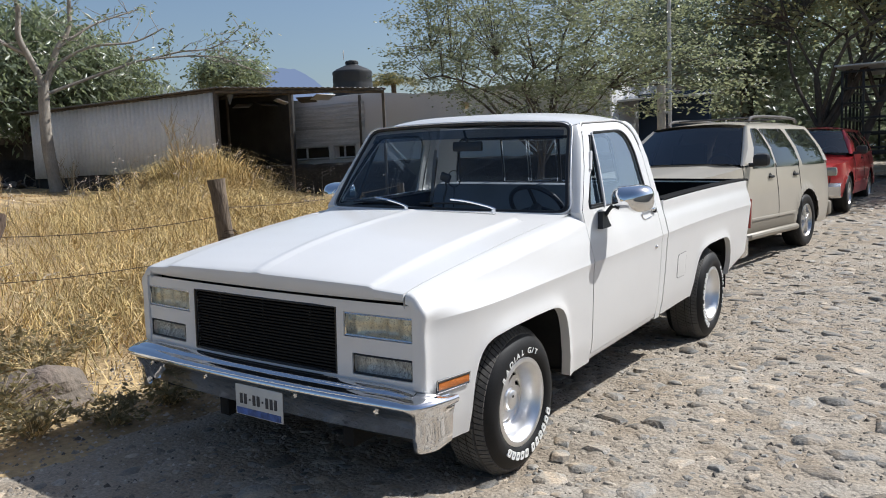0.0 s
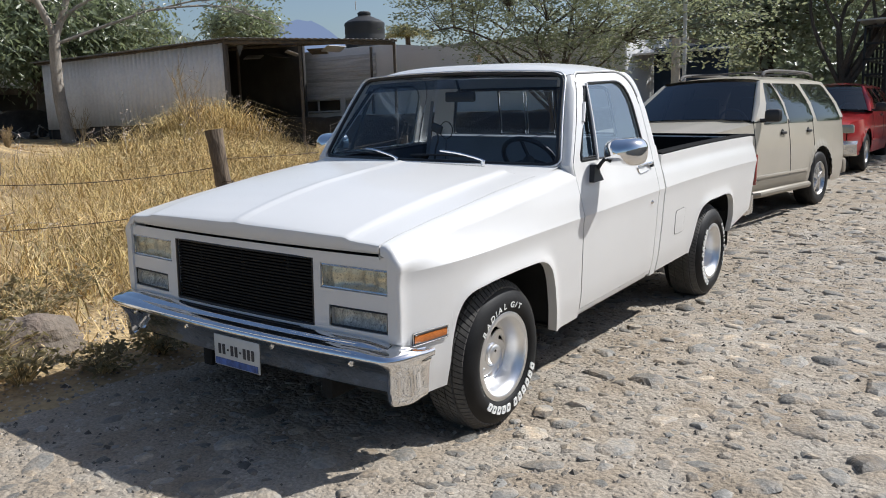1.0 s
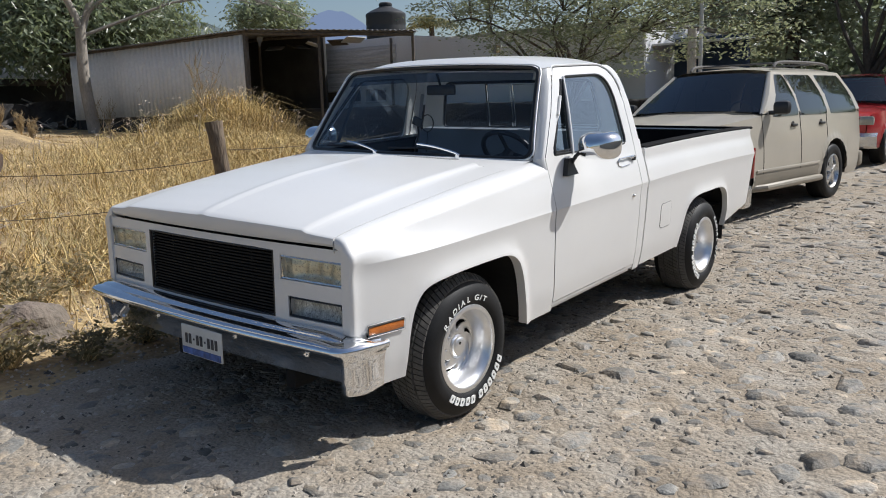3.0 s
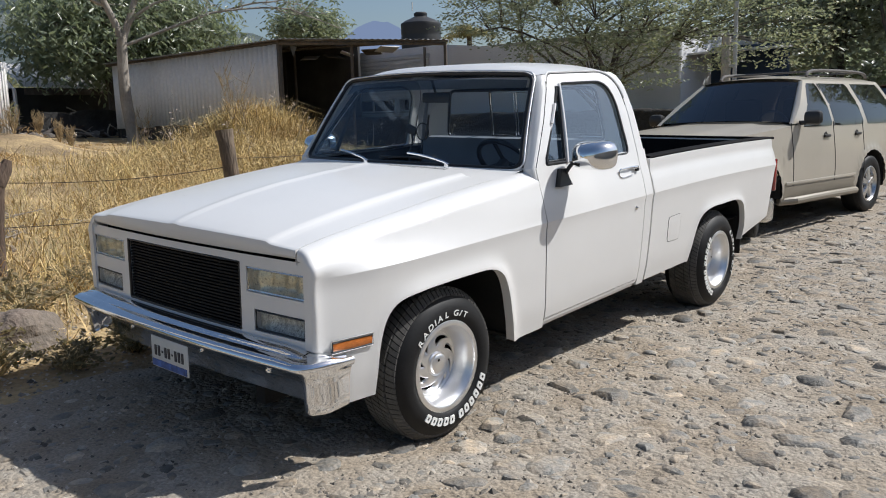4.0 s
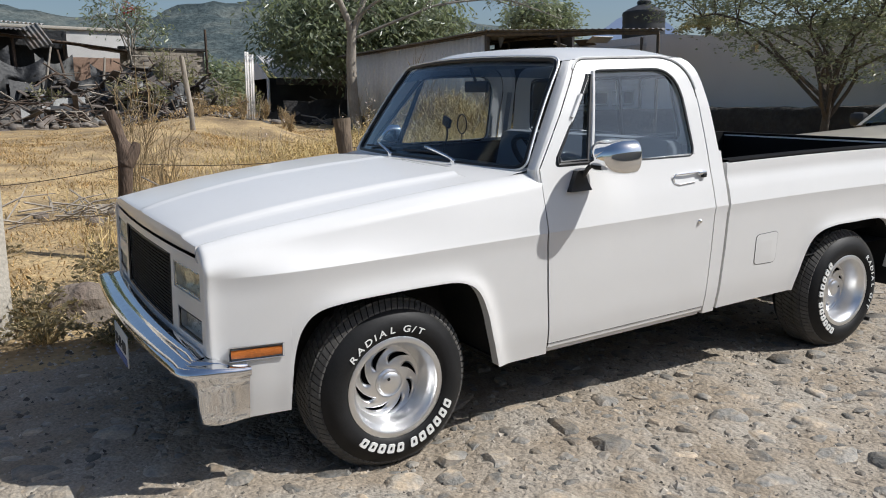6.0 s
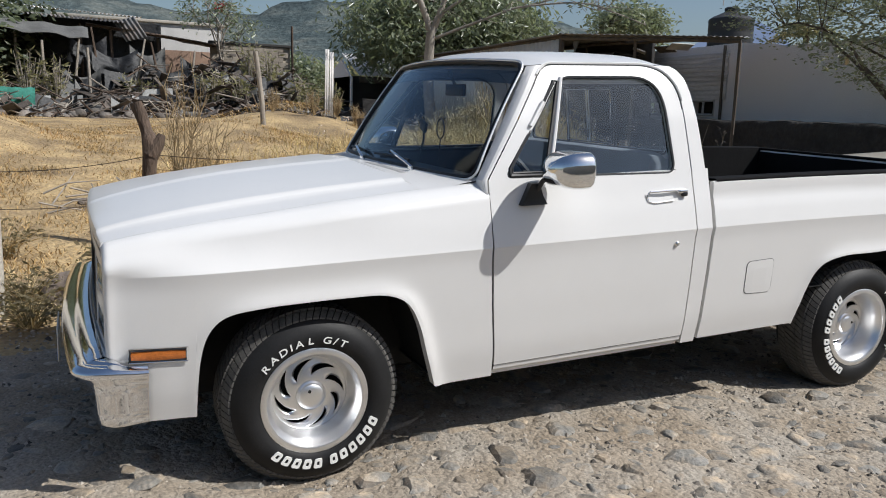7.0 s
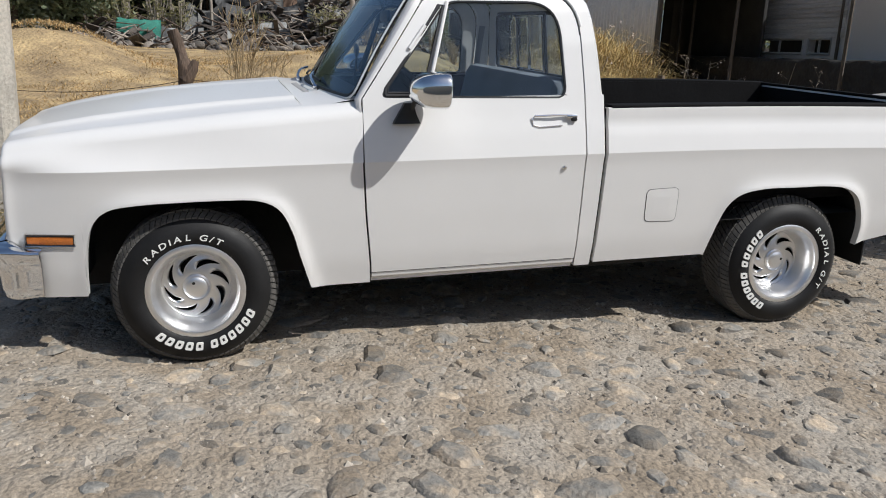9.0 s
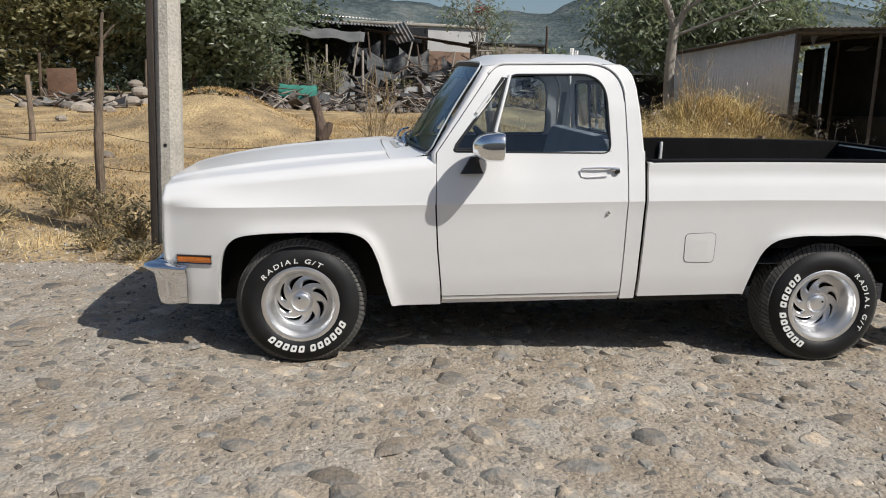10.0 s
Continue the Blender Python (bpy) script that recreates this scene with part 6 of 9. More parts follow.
part("front_wall", holed_wall(-16.6, -4.6, 0.3, 3.22, 14.2, WIN + [(-8.72, -8.46, 2.80, 3.0)]), M_PLASTER, house, smooth=False)
g = Geo()
rows = [[(x, 14.2, 3.22), (x, 14.19, 3.22 + 0.26 * sstep(-9.0, -11.8, x) + 0.015 * fbm(x * 2, 0.3))] for x in np.linspace(-16.6, -7.0, 40)]
part("parapet", g.grid(rows), M_PLASTER, house)
part("side_wall", Geo().box((-4.7, 16.9, 1.75), (0.2, 5.2, 2.9), 0.01), M_PLASTER, house)
part("roof_slab", Geo().box((-10.6, 16.9, 3.28), (12.0, 5.3, 0.10), 0.01), M_CONCRETE, house)
# dark sheet standing in for the unlit room behind the windows
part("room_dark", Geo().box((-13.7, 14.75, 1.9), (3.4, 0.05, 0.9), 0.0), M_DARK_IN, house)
for k, (a, b, c, d) in enumerate(WIN):
    w = new("window")
    w.parent = house
    fr = [Vector((x, 14.18, z)) for x, z in ((a, c), (b, c), (b, d), (a, d))]
    part("window_frame", Geo().tube(fr + [fr[0]], 0.035, 4, False), M_PLANK if k == 0 else M_WHITE_METAL, w)
    part("mullion", Geo().box(((a + b) / 2, 14.19, (c + d) / 2), (0.05, 0.05, d - c), 0.01), M_PLANK, w)
# planks nailed to the front
for k in range(10):
    z = 2.16 + 0.118 * k
    x1 = -11.95 + 0.05 * math.sin(k * 3.1)
    if z > 3.32:
        continue
    part("plank", Geo().box(((-15.9 + x1) / 2, 14.165, z), (x1 + 15.9, 0.024, 0.108), 0.006, Matrix.Rotation(0.004 * math.sin(k * 1.7), 4, "Y")), M_PLANK, house)
part("door_frame", Geo().box((-12.08, 14.15, 2.5), (0.07, 0.05, 1.9), 0.01), M_TIMBER, house)
g = Geo().lathe([(0.000, 1.058), (0.180, 1.049), (0.197, 0.975), (0.279, 0.938), (0.492, 0.846), (0.607, 0.773), (0.623, 0.718), (0.607, 0.644), (0.615, 0.460), (0.603, 0.414), (0.615, 0.368), (0.615, 0.138), (0.607, 0.000), (0.000, 0.000)], Matrix.Rotation(radians(-90), 4, "Y"), 40)
tank = thing("water_tank", (-13.9, 16.0, 3.62), "round black plastic water tank on a house roof", "water tank")
part("tank_body", g, M_TANK, tank, angle=40)
part("tank_lid", Geo().lathe([(0.0, 1.115), (0.165, 1.105), (0.205, 1.07), (0.205, 1.01)], Matrix.Rotation(radians(-90), 4, "Y"), 24), M_TANK, tank)
part("overflow_pipe", Geo().tube([(-0.15, -0.2, 1.15), (-0.15, -0.2, 1.42)], 0.015, 6), M_WHITE_METAL, tank)
part("tank_stand", Geo().box((0, 0, -0.16), (1.5, 1.5, 0.30), 0.01), M_PLASTER, tank)

# dark dry-stone wall before the house
yard = thing("stone_wall", (0, 0, 0), "long low wall of dark stones before the house", "wall", kind="structure")
rng = random.Random(4)
g = Geo()
rows = []
for x in np.linspace(-18.5, -3.2, 90):
    top = 1.56 + 0.05 * fbm(x * 1.3, 2.0) - 0.03 * sstep(-9, -4, x)
    rows.append([(x, 12.75 + 0.05 * fbm(x * 2, z * 2.0, 5), z) for z in (0.3, 0.6, 0.9, 1.2, 1.45)] + [(x, 12.8, top), (x, 13.0, top + 0.02), (x, 13.1, 0.4)])
part("wall_core", g.grid(rows), M_STONE_DARK, yard, angle=60)
# side wall in dark blue, at the lane
gate = thing("blue_wall", (0, 0, 0), "dark blue painted yard wall with a pale sheet roof", "wall", kind="structure")
part("wall_face", Geo().box((-3.6, 15.6, 1.6), (1.7, 0.15, 2.6), 0.01), M_BLUE_WALL, gate)
part("sheet_roof", Geo().box((-3.7, 15.3, 2.78), (2.0, 1.4, 0.05), 0.01, Matrix.Rotation(0.08, 4, "X")), M_WHITE_METAL, gate)

# unseen plain wall, added across the lane to block low sky light
sky_block = thing("sky_block_wall", (9.6, 3.0, 0.0), "plain grey wall, unseen, added to block low sky light", "wall", kind="structure")
part("wall_face", Geo().box((0.1, 0, 1.5), (0.2, 40.0, 3.4), 0.01), M_CONCRETE, sky_block)

# posts by the lane
M_POLE_BOARD = surf("dark_shade_board", (0.055, 0.042, 0.033), 0.95, vary=0.35, big=4, fine=40, bump=0.5, stretch=(1, 1, 0.2))


def square_pole():
    p = thing("utility_pole", (-1.66, -1.368, 0.0), "square tapered concrete utility pole in dry weeds", "utility pole", turn=0)
    rows = []
    for z in np.linspace(-0.3, 3.9, 40):
        h = 0.118 - 0.005 * z
        c = 0.66 * h
        o = 0.003 * fbm(z * 3, 1.0)
        rows.append([(x + o, y, z) for x, y in ((-h, -h + c), (-h + c, -h), (h - c, -h), (h, -h + c), (h, h - c), (h - c, h), (-h + c, h), (-h, h - c))])
    part("shaft", Geo().grid(rows, wrap_v=True), M_CONCRETE, p, angle=20)
    # added board; its dark colour stands in for the pole's shaded side
    part("cable_board", Geo().box((0.068, -0.112, 1.7), (0.06, 0.055, 4.0), 0.006), M_POLE_BOARD, p, "dark board added for the shaded side")
    for z in (1.0, 2.2, 3.4):
        part("step_hole", Geo().lathe([(0.0, 0.0), (0.012, 0.0), (0.016, 0.003)], Matrix.Translation((0.119 - 0.005 * z, 0, z)), 12), M_GAP, p)
    return p


square_pole()
p = thing("street_pole", (-2.3, 11.1, 0.0), "grey concrete pole with a thin pale pipe beside it", "pole")
part("shaft", Geo().tube([(0, 0, -0.2), (0, 0, 2.7)], [0.09, 0.075], 12), M_CONCRETE, p)
part("pipe", Geo().tube([(0.16, -0.02, 0), (0.165, -0.02, 4), (0.155, -0.02, 9)], 0.034, 10), M_WHITE_METAL, p)
part("pipe_clamp", Geo().box((0.09, -0.02, 2.2), (0.2, 0.03, 0.04), 0.005), M_WHITE_METAL, p)

# ---- trees and plants ----
M_BARK = surf("grey_brown_bark", (0.115, 0.095, 0.078), 0.95, vary=0.35, big=5, fine=35, bump=0.8, stretch=(1, 1, 0.4))
M_BARK_PALE = surf("pale_smooth_bark", (0.34, 0.30, 0.25), 0.9, vary=0.25, big=4, fine=30, bump=0.4, stretch=(1, 1, 0.4))


def leaf_mat(name, base, second, shine=0.5):
    m = surf(name, base, shine, vary=0.2, big=1.2, fine=20, bump=0.0, second=second, mix=0.55, island=0.35, sharp=0.2)
    N, L = m.node_tree.nodes, m.node_tree.links
    b, out = N["Principled BSDF"], N["Material Output"]
    tl, mx = N.new("ShaderNodeBsdfTranslucent"), N.new("ShaderNodeMixShader")
    tl.inputs["Color"].default_value = (second[0] * 1.3, second[1] * 1.4, second[2] * 1.05, 1)
    mx.inputs[0].default_value = 0.40
    L.new(b.outputs[0], mx.inputs[1])
    L.new(tl.outputs[0], mx.inputs[2])
    L.new(mx.outputs[0], out.inputs["Surface"])
    return m


M_LEAF_MANGO = leaf_mat("broad_green_leaves", (0.165, 0.20, 0.13), (0.25, 0.27, 0.185), 0.32)
M_LEAF_DARK = leaf_mat("dark_leaves", (0.105, 0.130, 0.080), (0.15, 0.17, 0.105), 0.4)
# paler, greyer leaf colour with the veiling haze put in
M_LEAF_LANE = leaf_mat("hazed_grey_green_leaves", (0.23, 0.26, 0.205), (0.30, 0.32, 0.25), 0.35)
M_LEAF_ACACIA = leaf_mat("fine_olive_leaves", (0.22, 0.24, 0.165), (0.29, 0.295, 0.21), 0.42)
M_LEAF_DRY = leaf_mat("dusty_leaves", (0.23, 0.225, 0.12), (0.32, 0.285, 0.165), 0.6)
M_WEED = leaf_mat("grey_green_weeds", (0.165, 0.145, 0.09), (0.26, 0.205, 0.125), 0.8)


def leaves_mesh(name, centres, size, aspect, material, rs, droop=0.3, spread=0.35):
    """Many small folded leaves, a rhomb of two triangles each."""
    n = len(centres)
    c = np.asarray(centres, float)
    th = rs.uniform(0, 2 * np.pi, n)
    d = np.stack([np.cos(th), np.sin(th), rs.normal(-droop, spread, n)], 1)
    d /= np.linalg.norm(d, axis=1)[:, None]
    r = rs.normal(0, 1, (n, 3))
    s = np.cross(d, r)
    s /= np.linalg.norm(s, axis=1)[:, None] + 1e-9
    nn = np.cross(d, s)
    ln = size * rs.uniform(0.6, 1.35, n)[:, None]
    w = ln * aspect * 0.5
    v = np.empty((n, 4, 3))
    v[:, 0] = c
    v[:, 1] = c + d * ln * 0.5 + s * w + nn * w * 0.35
    v[:, 2] = c + d * ln
    v[:, 3] = c + d * ln * 0.5 - s * w + nn * w * 0.35
    idx = np.arange(n * 4).reshape(n, 4)
    me = bpy.data.meshes.new(name)
    me.vertices.add(n * 4)
    me.vertices.foreach_set("co", v.reshape(-1))
    me.loops.add(n * 6)
    me.polygons.add(n * 2)
    tri = np.stack([idx[:, 0], idx[:, 1], idx[:, 2], idx[:, 0], idx[:, 2], idx[:, 3]], 1).reshape(-1)
    me.loops.foreach_set("vertex_index", tri.astype(np.int32))
    me.polygons.foreach_set("loop_start", (np.arange(n * 2) * 3).astype(np.int32))
    me.materials.append(material)
    me.update(calc_edges=True)
    return me


def make_tree(name, base, trunk, crowns, label, leaf, size, aspect, n_tips, per_tip, seed, bark=None, r0=0.14, cluster=0.25, droop=0.35, limbs=7, hollow=0.55, twig=0.012, cat="tree", flat=1.0):
    """trunk: points above the base; crowns: (centre, radii) in metres from the base."""
    bark = bark or M_BARK
    rs = np.random.RandomState(seed)
    tr = thing(name, base, label, cat)
    g = Geo()
    pts = spline(trunk, 3 * len(trunk))
    rad = [lerp(r0, r0 * 0.55, k / (len(pts) - 1)) * (1 + 0.25 * max(0, 1 - k / 2)) for k in range(len(pts))]
    g.tube(pts, rad, 9)
    fork = pts[-1]
    part("trunk", g, bark, tr, angle=60)
    tips = []
    weights = np.array([r[0] * r[1] * r[2] for _, r in crowns])
    weights /= weights.sum()
    lg = Geo()
    for _ in range(n_tips):
        c, r = crowns[rs.choice(len(crowns), p=weights)]
        u = rs.normal(0, 1, 3)
        u /= np.linalg.norm(u)
        q = rs.uniform(hollow ** 3, 1) ** (1 / 3)
        lump = 1 + 0.22 * noise.noise(Vector(u * 2.3 + seed))
        tips.append(Vector(c) + Vector(u * q * lump * np.array(r)))
    order = list(tips)
    rs.shuffle(order)
    mains = []
    for k in range(limbs):
        c, r = crowns[k % len(crowns)]
        t = order[k % len(order)]
        end = fork.lerp(t, 0.8)
        start = pts[int(len(pts) * (0.62 + 0.36 * rs.rand())) - 1]
        far = (end - start).length
        m1 = start.lerp(end, 0.35) + Vector((rs.normal(0, 0.10), rs.normal(0, 0.10), 0.10)) * far
        m2 = start.lerp(end, 0.7) + Vector((rs.normal(0, 0.09), rs.normal(0, 0.09), rs.normal(0.05, 0.05))) * far
        path = spline([start, m1, m2, end], 9)
        rr = [lerp(r0 * 0.42, r0 * 0.10, q / 8) for q in range(9)]
        lg.tube(path, rr, 6)
        mains.append(path)
    tagged(part("limb", lg, bark, tr, angle=60), kind="stuff")
    tg = Geo()
    nodes = [p for path in mains for p in path[3:]]
    for t in tips[: min(len(tips), 260)]:
        near = min(nodes, key=lambda p: (p - t).length)
        mid = near.lerp(t, 0.5) + Vector((rs.normal(0, 0.06), rs.normal(0, 0.06), rs.normal(0.05, 0.06)))
        tg.tube([near, mid, t], [twig * 1.2, twig * 0.8, twig * 0.35], 4, False)
    tagged(part("twig", tg, bark, tr, angle=60), kind="stuff")
    tp = np.array([[p.x, p.y, p.z] for p in tips])
    cen = np.repeat(tp, per_tip, 0) + rs.normal(0, 1, (n_tips * per_tip, 3)) * np.array([cluster, cluster, cluster * 0.7 * flat])
    ob = new("crown", leaves_mesh("crown", cen, size, aspect, leaf, rs, droop))
    ob.parent = tr
    return tr


def gz(x, y, d=0.03):
    return ground_z(x, y) - d


# pale-barked tree before the shed
def pale_tree():
    bx, by = -20.05, 9.50
    bz = gz(bx, by)
    tr = thing("pale_tree", (bx, by, bz), "tall pale-barked tree with long bare branches by the shed", "tree")
    rs = np.random.RandomState(11)

    def at(r, z, d=0.0):
        """r along the shed, d towards the field, z over the lane."""
        return Vector((0.51 * r + 0.93 * d, 0.93 * r - 0.51 * d, 1.4 + 1.06 * (z - 1.4) - bz))

    part("trunk", Geo().tube(spline([at(0.10, bz - 0.1), at(0.04, 1.6), at(-0.03, 2.3), at(-0.04, 3.2), at(0.0, 4.0)], 14), [lerp(0.19, 0.145, k / 13) for k in range(14)], 12), M_BARK_PALE, tr, angle=60)
    limbs = [([(-0.02, 3.85), (-0.12, 4.3), (-0.32, 4.8), (-0.5, 5.3), (-0.45, 6.0), (-0.6, 6.9)], 0.115, 0.06, 0.1), ([(0.02, 3.9), (0.20, 4.4), (0.42, 5.0), (0.76, 5.6), (0.82, 6.5)], 0.115, 0.05, -0.2), ([(0.0, 3.95), (0.2, 4.3), (0.52, 4.65), (1.3, 5.05), (2.4, 5.2), (3.2, 5.6)], 0.07, 0.02, 0.3), ([(0.03, 3.75), (1.23, 4.22), (2.0, 4.5), (2.67, 4.71), (4.35, 4.84), (5.4, 4.55), (6.2, 4.25)], 0.055, 0.012, 0.5), ([(2.67, 4.71), (3.6, 4.95), (4.6, 5.1), (5.5, 5.8)], 0.035, 0.01, 0.8), ([(-0.32, 4.8), (-1.0, 5.2), (-1.4, 5.9), (-1.8, 6.4)], 0.06, 0.02, 0.3), ([(0.42, 5.0), (1.4, 5.7), (2.6, 6.2)], 0.05, 0.015, -0.6), ([(4.35, 4.84), (5.0, 4.7), (5.6, 5.2), (6.0, 5.4)], 0.022, 0.008, 0.2)]
    twigs, cen = Geo(), []
    for k, (pts, r0, r1, dd) in enumerate(limbs):
        path = spline([at(r, z, dd * i / len(pts)) for i, (r, z) in enumerate(pts)], 22)
        part("limb", Geo().tube(path, [lerp(r0, r1, i / 21) for i in range(22)], 9), M_BARK_PALE, tr, angle=60)
        for i in range(7 if k < 2 else 4, 22):
            for _ in range(1 if k < 2 else 2):
                if rs.rand() < 0.35:
                    continue
                e = path[i] + Vector((rs.normal(0, 0.4), rs.normal(0, 0.45), rs.normal(0.12, 0.32)))
                m = path[i].lerp(e, 0.5) + Vector((rs.normal(0, 0.06), rs.normal(0, 0.06), rs.normal(0.05, 0.06)))
                twigs.tube([path[i], m, e], [0.012, 0.009, 0.005], 5, False)
                if rs.rand() < 0.62:
                    for _ in range(rs.randint(5, 16)):
                        cen.append(tuple(e + Vector(rs.normal(0, 0.11, 3))))
    tagged(part("twig", twigs, M_BARK_PALE, tr), kind="stuff")
    new("crown", leaves_mesh("crown", cen, 0.17, 0.36, M_LEAF_MANGO, rs, 0.6)).parent = tr
    return tr


pale_tree()
# mango-like trees behind it
make_tree("broadleaf_tree", (-26.2, 12.0, gz(-26.2, 12.0)), [(0, 0, 0), (0.1, 0.1, 1.2), (0, 0, 2.2)], [((0, 0.6, 4.1), (2.8, 2.8, 2.3)), ((0.5, -1.9, 3.5), (1.8, 1.5, 1.5)), ((0.4, 3.0, 3.6), (2.2, 2.0, 1.7))], "leafy green broadleaf tree behind the shed", M_LEAF_MANGO, 0.30, 0.30, 640, 30, 12, None, 0.22, 0.42, 0.75, 12, 0.6, 0.02)
make_tree("broadleaf_tree", (-28.6, 14.3, gz(-28.6, 14.3)), [(0, 0, 0), (0.1, 0.1, 1.2), (0, 0, 2.2)], [((0, 0, 3.9), (3.0, 2.8, 2.0))], "dense dark green tree behind the shed", M_LEAF_DARK, 0.28, 0.32, 260, 22, 13, None, 0.2, 0.42, 0.7, 8, 0.6, 0.02)
make_tree("round_tree", (-27.6, 22.8, 1.0), [(0, 0, 0), (0, 0, 2.0), (0, 0, 3.4)], [((0, 0, 5.0), (1.7, 1.7, 1.0)), ((0.8, 0.6, 4.7), (1.0, 1.0, 0.8))], "round dense green tree crown behind the roofs", M_LEAF_MANGO, 0.22, 0.4, 240, 24, 14, None, 0.18, 0.3, 0.4, 6, 0.6, 0.02)
# thorny, airy tree by the house corner
make_tree("acacia_tree", (-5.3, 12.1, gz(-5.3, 12.1)), [(0, 0, 0), (-0.05, 0.05, 0.7), (0.05, 0.0, 1.3)], [((-0.6, 0.2, 4.2), (2.7, 2.4, 2.1)), ((1.6, -0.4, 3.4), (2.3, 1.6, 1.3)), ((-2.3, 0.0, 3.7), (1.6, 1.4, 1.3)), ((3.0, -0.8, 2.45), (2.1, 1.2, 0.75)), ((0.2, -0.3, 2.2), (1.9, 1.2, 0.7))], "airy thorny tree with fine olive leaves over the wall", M_LEAF_ACACIA, 0.085, 0.40, 1100, 34, 15, None, 0.10, 0.17, 0.12, 16, 0.25, 0.011, flat=0.40)
# dark trees over the lane
make_tree("lane_tree", (-3.6, 21.8, gz(-3.6, 21.8)), [(0, 0, 0), (0.1, 0, 1.6), (0, 0.1, 3.0)], [((0, 0, 5.6), (3.6, 3.0, 3.9)), ((1.6, 0, 3.6), (2.0, 2.0, 1.4)), ((-1.8, 0, 3.8), (2.0, 2.0, 1.6))], "tall dark leafy tree over the lane", M_LEAF_LANE, 0.22, 0.46, 700, 28, 16, None, 0.26, 0.42, 0.5, 10, 0.55, 0.02)
make_tree("forked_tree", (-0.75, 18.4, gz(-0.75, 18.4)), [(0, 0, 0), (-0.1, 0, 0.8), (-0.18, 0.05, 1.5)], [((1.2, 0.3, 5.2), (2.6, 2.2, 2.0)), ((-1.4, 0, 4.6), (1.2, 1.5, 1.4)), ((3.4, 0.5, 5.6), (2.2, 2.0, 2.0))], "forked tree with sunlit leaves over the lane", M_LEAF_DRY, 0.17, 0.44, 420, 24, 17, None, 0.15, 0.34, 0.4, 9, 0.25, 0.03)
make_tree("forked_tree", (-0.1, 18.6, gz(-0.1, 18.6)), [(0, 0, 0), (0.1, 0, 0.9), (0.5, 0.05, 1.9), (0.9, 0.1, 2.6)], [((2.0, 0.3, 5.0), (2.4, 2.0, 1.8)), ((0.4, 0.6, 6.2), (2.0, 2.0, 1.2))], "leaning dark trunk with thin leaves over the lane", M_LEAF_LANE, 0.16, 0.42, 200, 20, 18, None, 0.13, 0.34, 0.4, 8, 0.25, 0.03)
make_tree("lane_tree", (3.5, 27.0, gz(3.5, 27.0)), [(0, 0, 0), (0.1, 0, 1.6), (0, 0.1, 3.0)], [((0, 0, 5.0), (3.6, 3.0, 3.4)), ((-3.0, 0, 4.0), (2.6, 2.0, 2.6))], "far leafy tree closing the lane", M_LEAF_LANE, 0.3, 0.46, 600, 30, 19, None, 0.26, 0.45, 0.5, 8, 0.55, 0.02)
make_tree("lane_tree", (-8.5, 30.5, gz(-8.5, 30.5)), [(0, 0, 0), (0.1, 0, 1.0), (0, 0.1, 1.8)], [((0, 0, 2.2), (4.2, 2.4, 2.0)), ((5.0, 1.0, 1.8), (3.6, 2.0, 1.8))], "dense low trees at the far end of the lane", M_LEAF_LANE, 0.32, 0.5, 620, 28, 91, None, 0.26, 0.45, 0.5, 8, 0.4, 0.02)
make_tree("lane_tree", (3.0, 34.0, gz(3.0, 34.0)), [(0, 0, 0), (0.1, 0, 1.0), (0, 0.1, 1.8)], [((0, 0, 2.0), (4.6, 2.4, 2.0)), ((6.0, 1.0, 1.8), (4.0, 2.0, 1.8))], "dense low trees closing the lane", M_LEAF_LANE, 0.34, 0.5, 620, 28, 92, None, 0.26, 0.45, 0.5, 8, 0.4, 0.02)
# dense dark thicket at the far end of the yard
make_tree("yard_tree", (-24.6, -6.5, gz(-24.6, -6.5)), [(0, 0, 0), (0.1, 0.1, 1.0), (0.1, 0, 1.9)], [((0.4, 0.2, 3.9), (2.4, 2.6, 2.4)), ((1.0, 1.8, 3.0), (1.6, 1.7, 1.6)), ((-0.6, 0.6, 1.6), (1.4, 2.8, 1.3))], "leafy dark tree at the edge of the yard", M_LEAF_MANGO, 0.24, 0.42, 700, 28, 21, None, 0.18, 0.36, 0.4, 9, 0.55, 0.02)
make_tree("yard_tree", (-25.5, -11.8, gz(-25.5, -11.8)), [(0, 0, 0), (0.1, 0.1, 1.2), (0, 0, 2.2)], [((0, 0, 4.4), (2.8, 3.4, 2.8)), ((1.2, 2.6, 3.6), (1.8, 1.8, 1.8)), ((0, -1.0, 1.6), (1.6, 3.4, 1.4))], "sunlit dusty green tree at the edge of the yard", M_LEAF_DRY, 0.24, 0.42, 700, 28, 22, None, 0.2, 0.4, 0.4, 9, 0.55, 0.02)
make_tree("yard_tree", (-28.0, -8.4, gz(-28.0, -8.4)), [(0, 0, 0), (0.1, 0.1, 1.2), (0, 0, 2.2)], [((0, 0, 3.4), (2.2, 3.2, 3.4)), ((0, -4.5, 3.6), (2.2, 3.5, 3.6)), ((-0.5, 4.0, 3.0), (2.0, 2.8, 2.9)), ((0, -10.0, 3.4), (2.4, 4.0, 3.6))], "dark shaded tree behind the yard", M_LEAF_DARK, 0.30, 0.46, 1300, 26, 23, None, 0.2, 0.42, 0.4, 9, 0.35, 0.02)
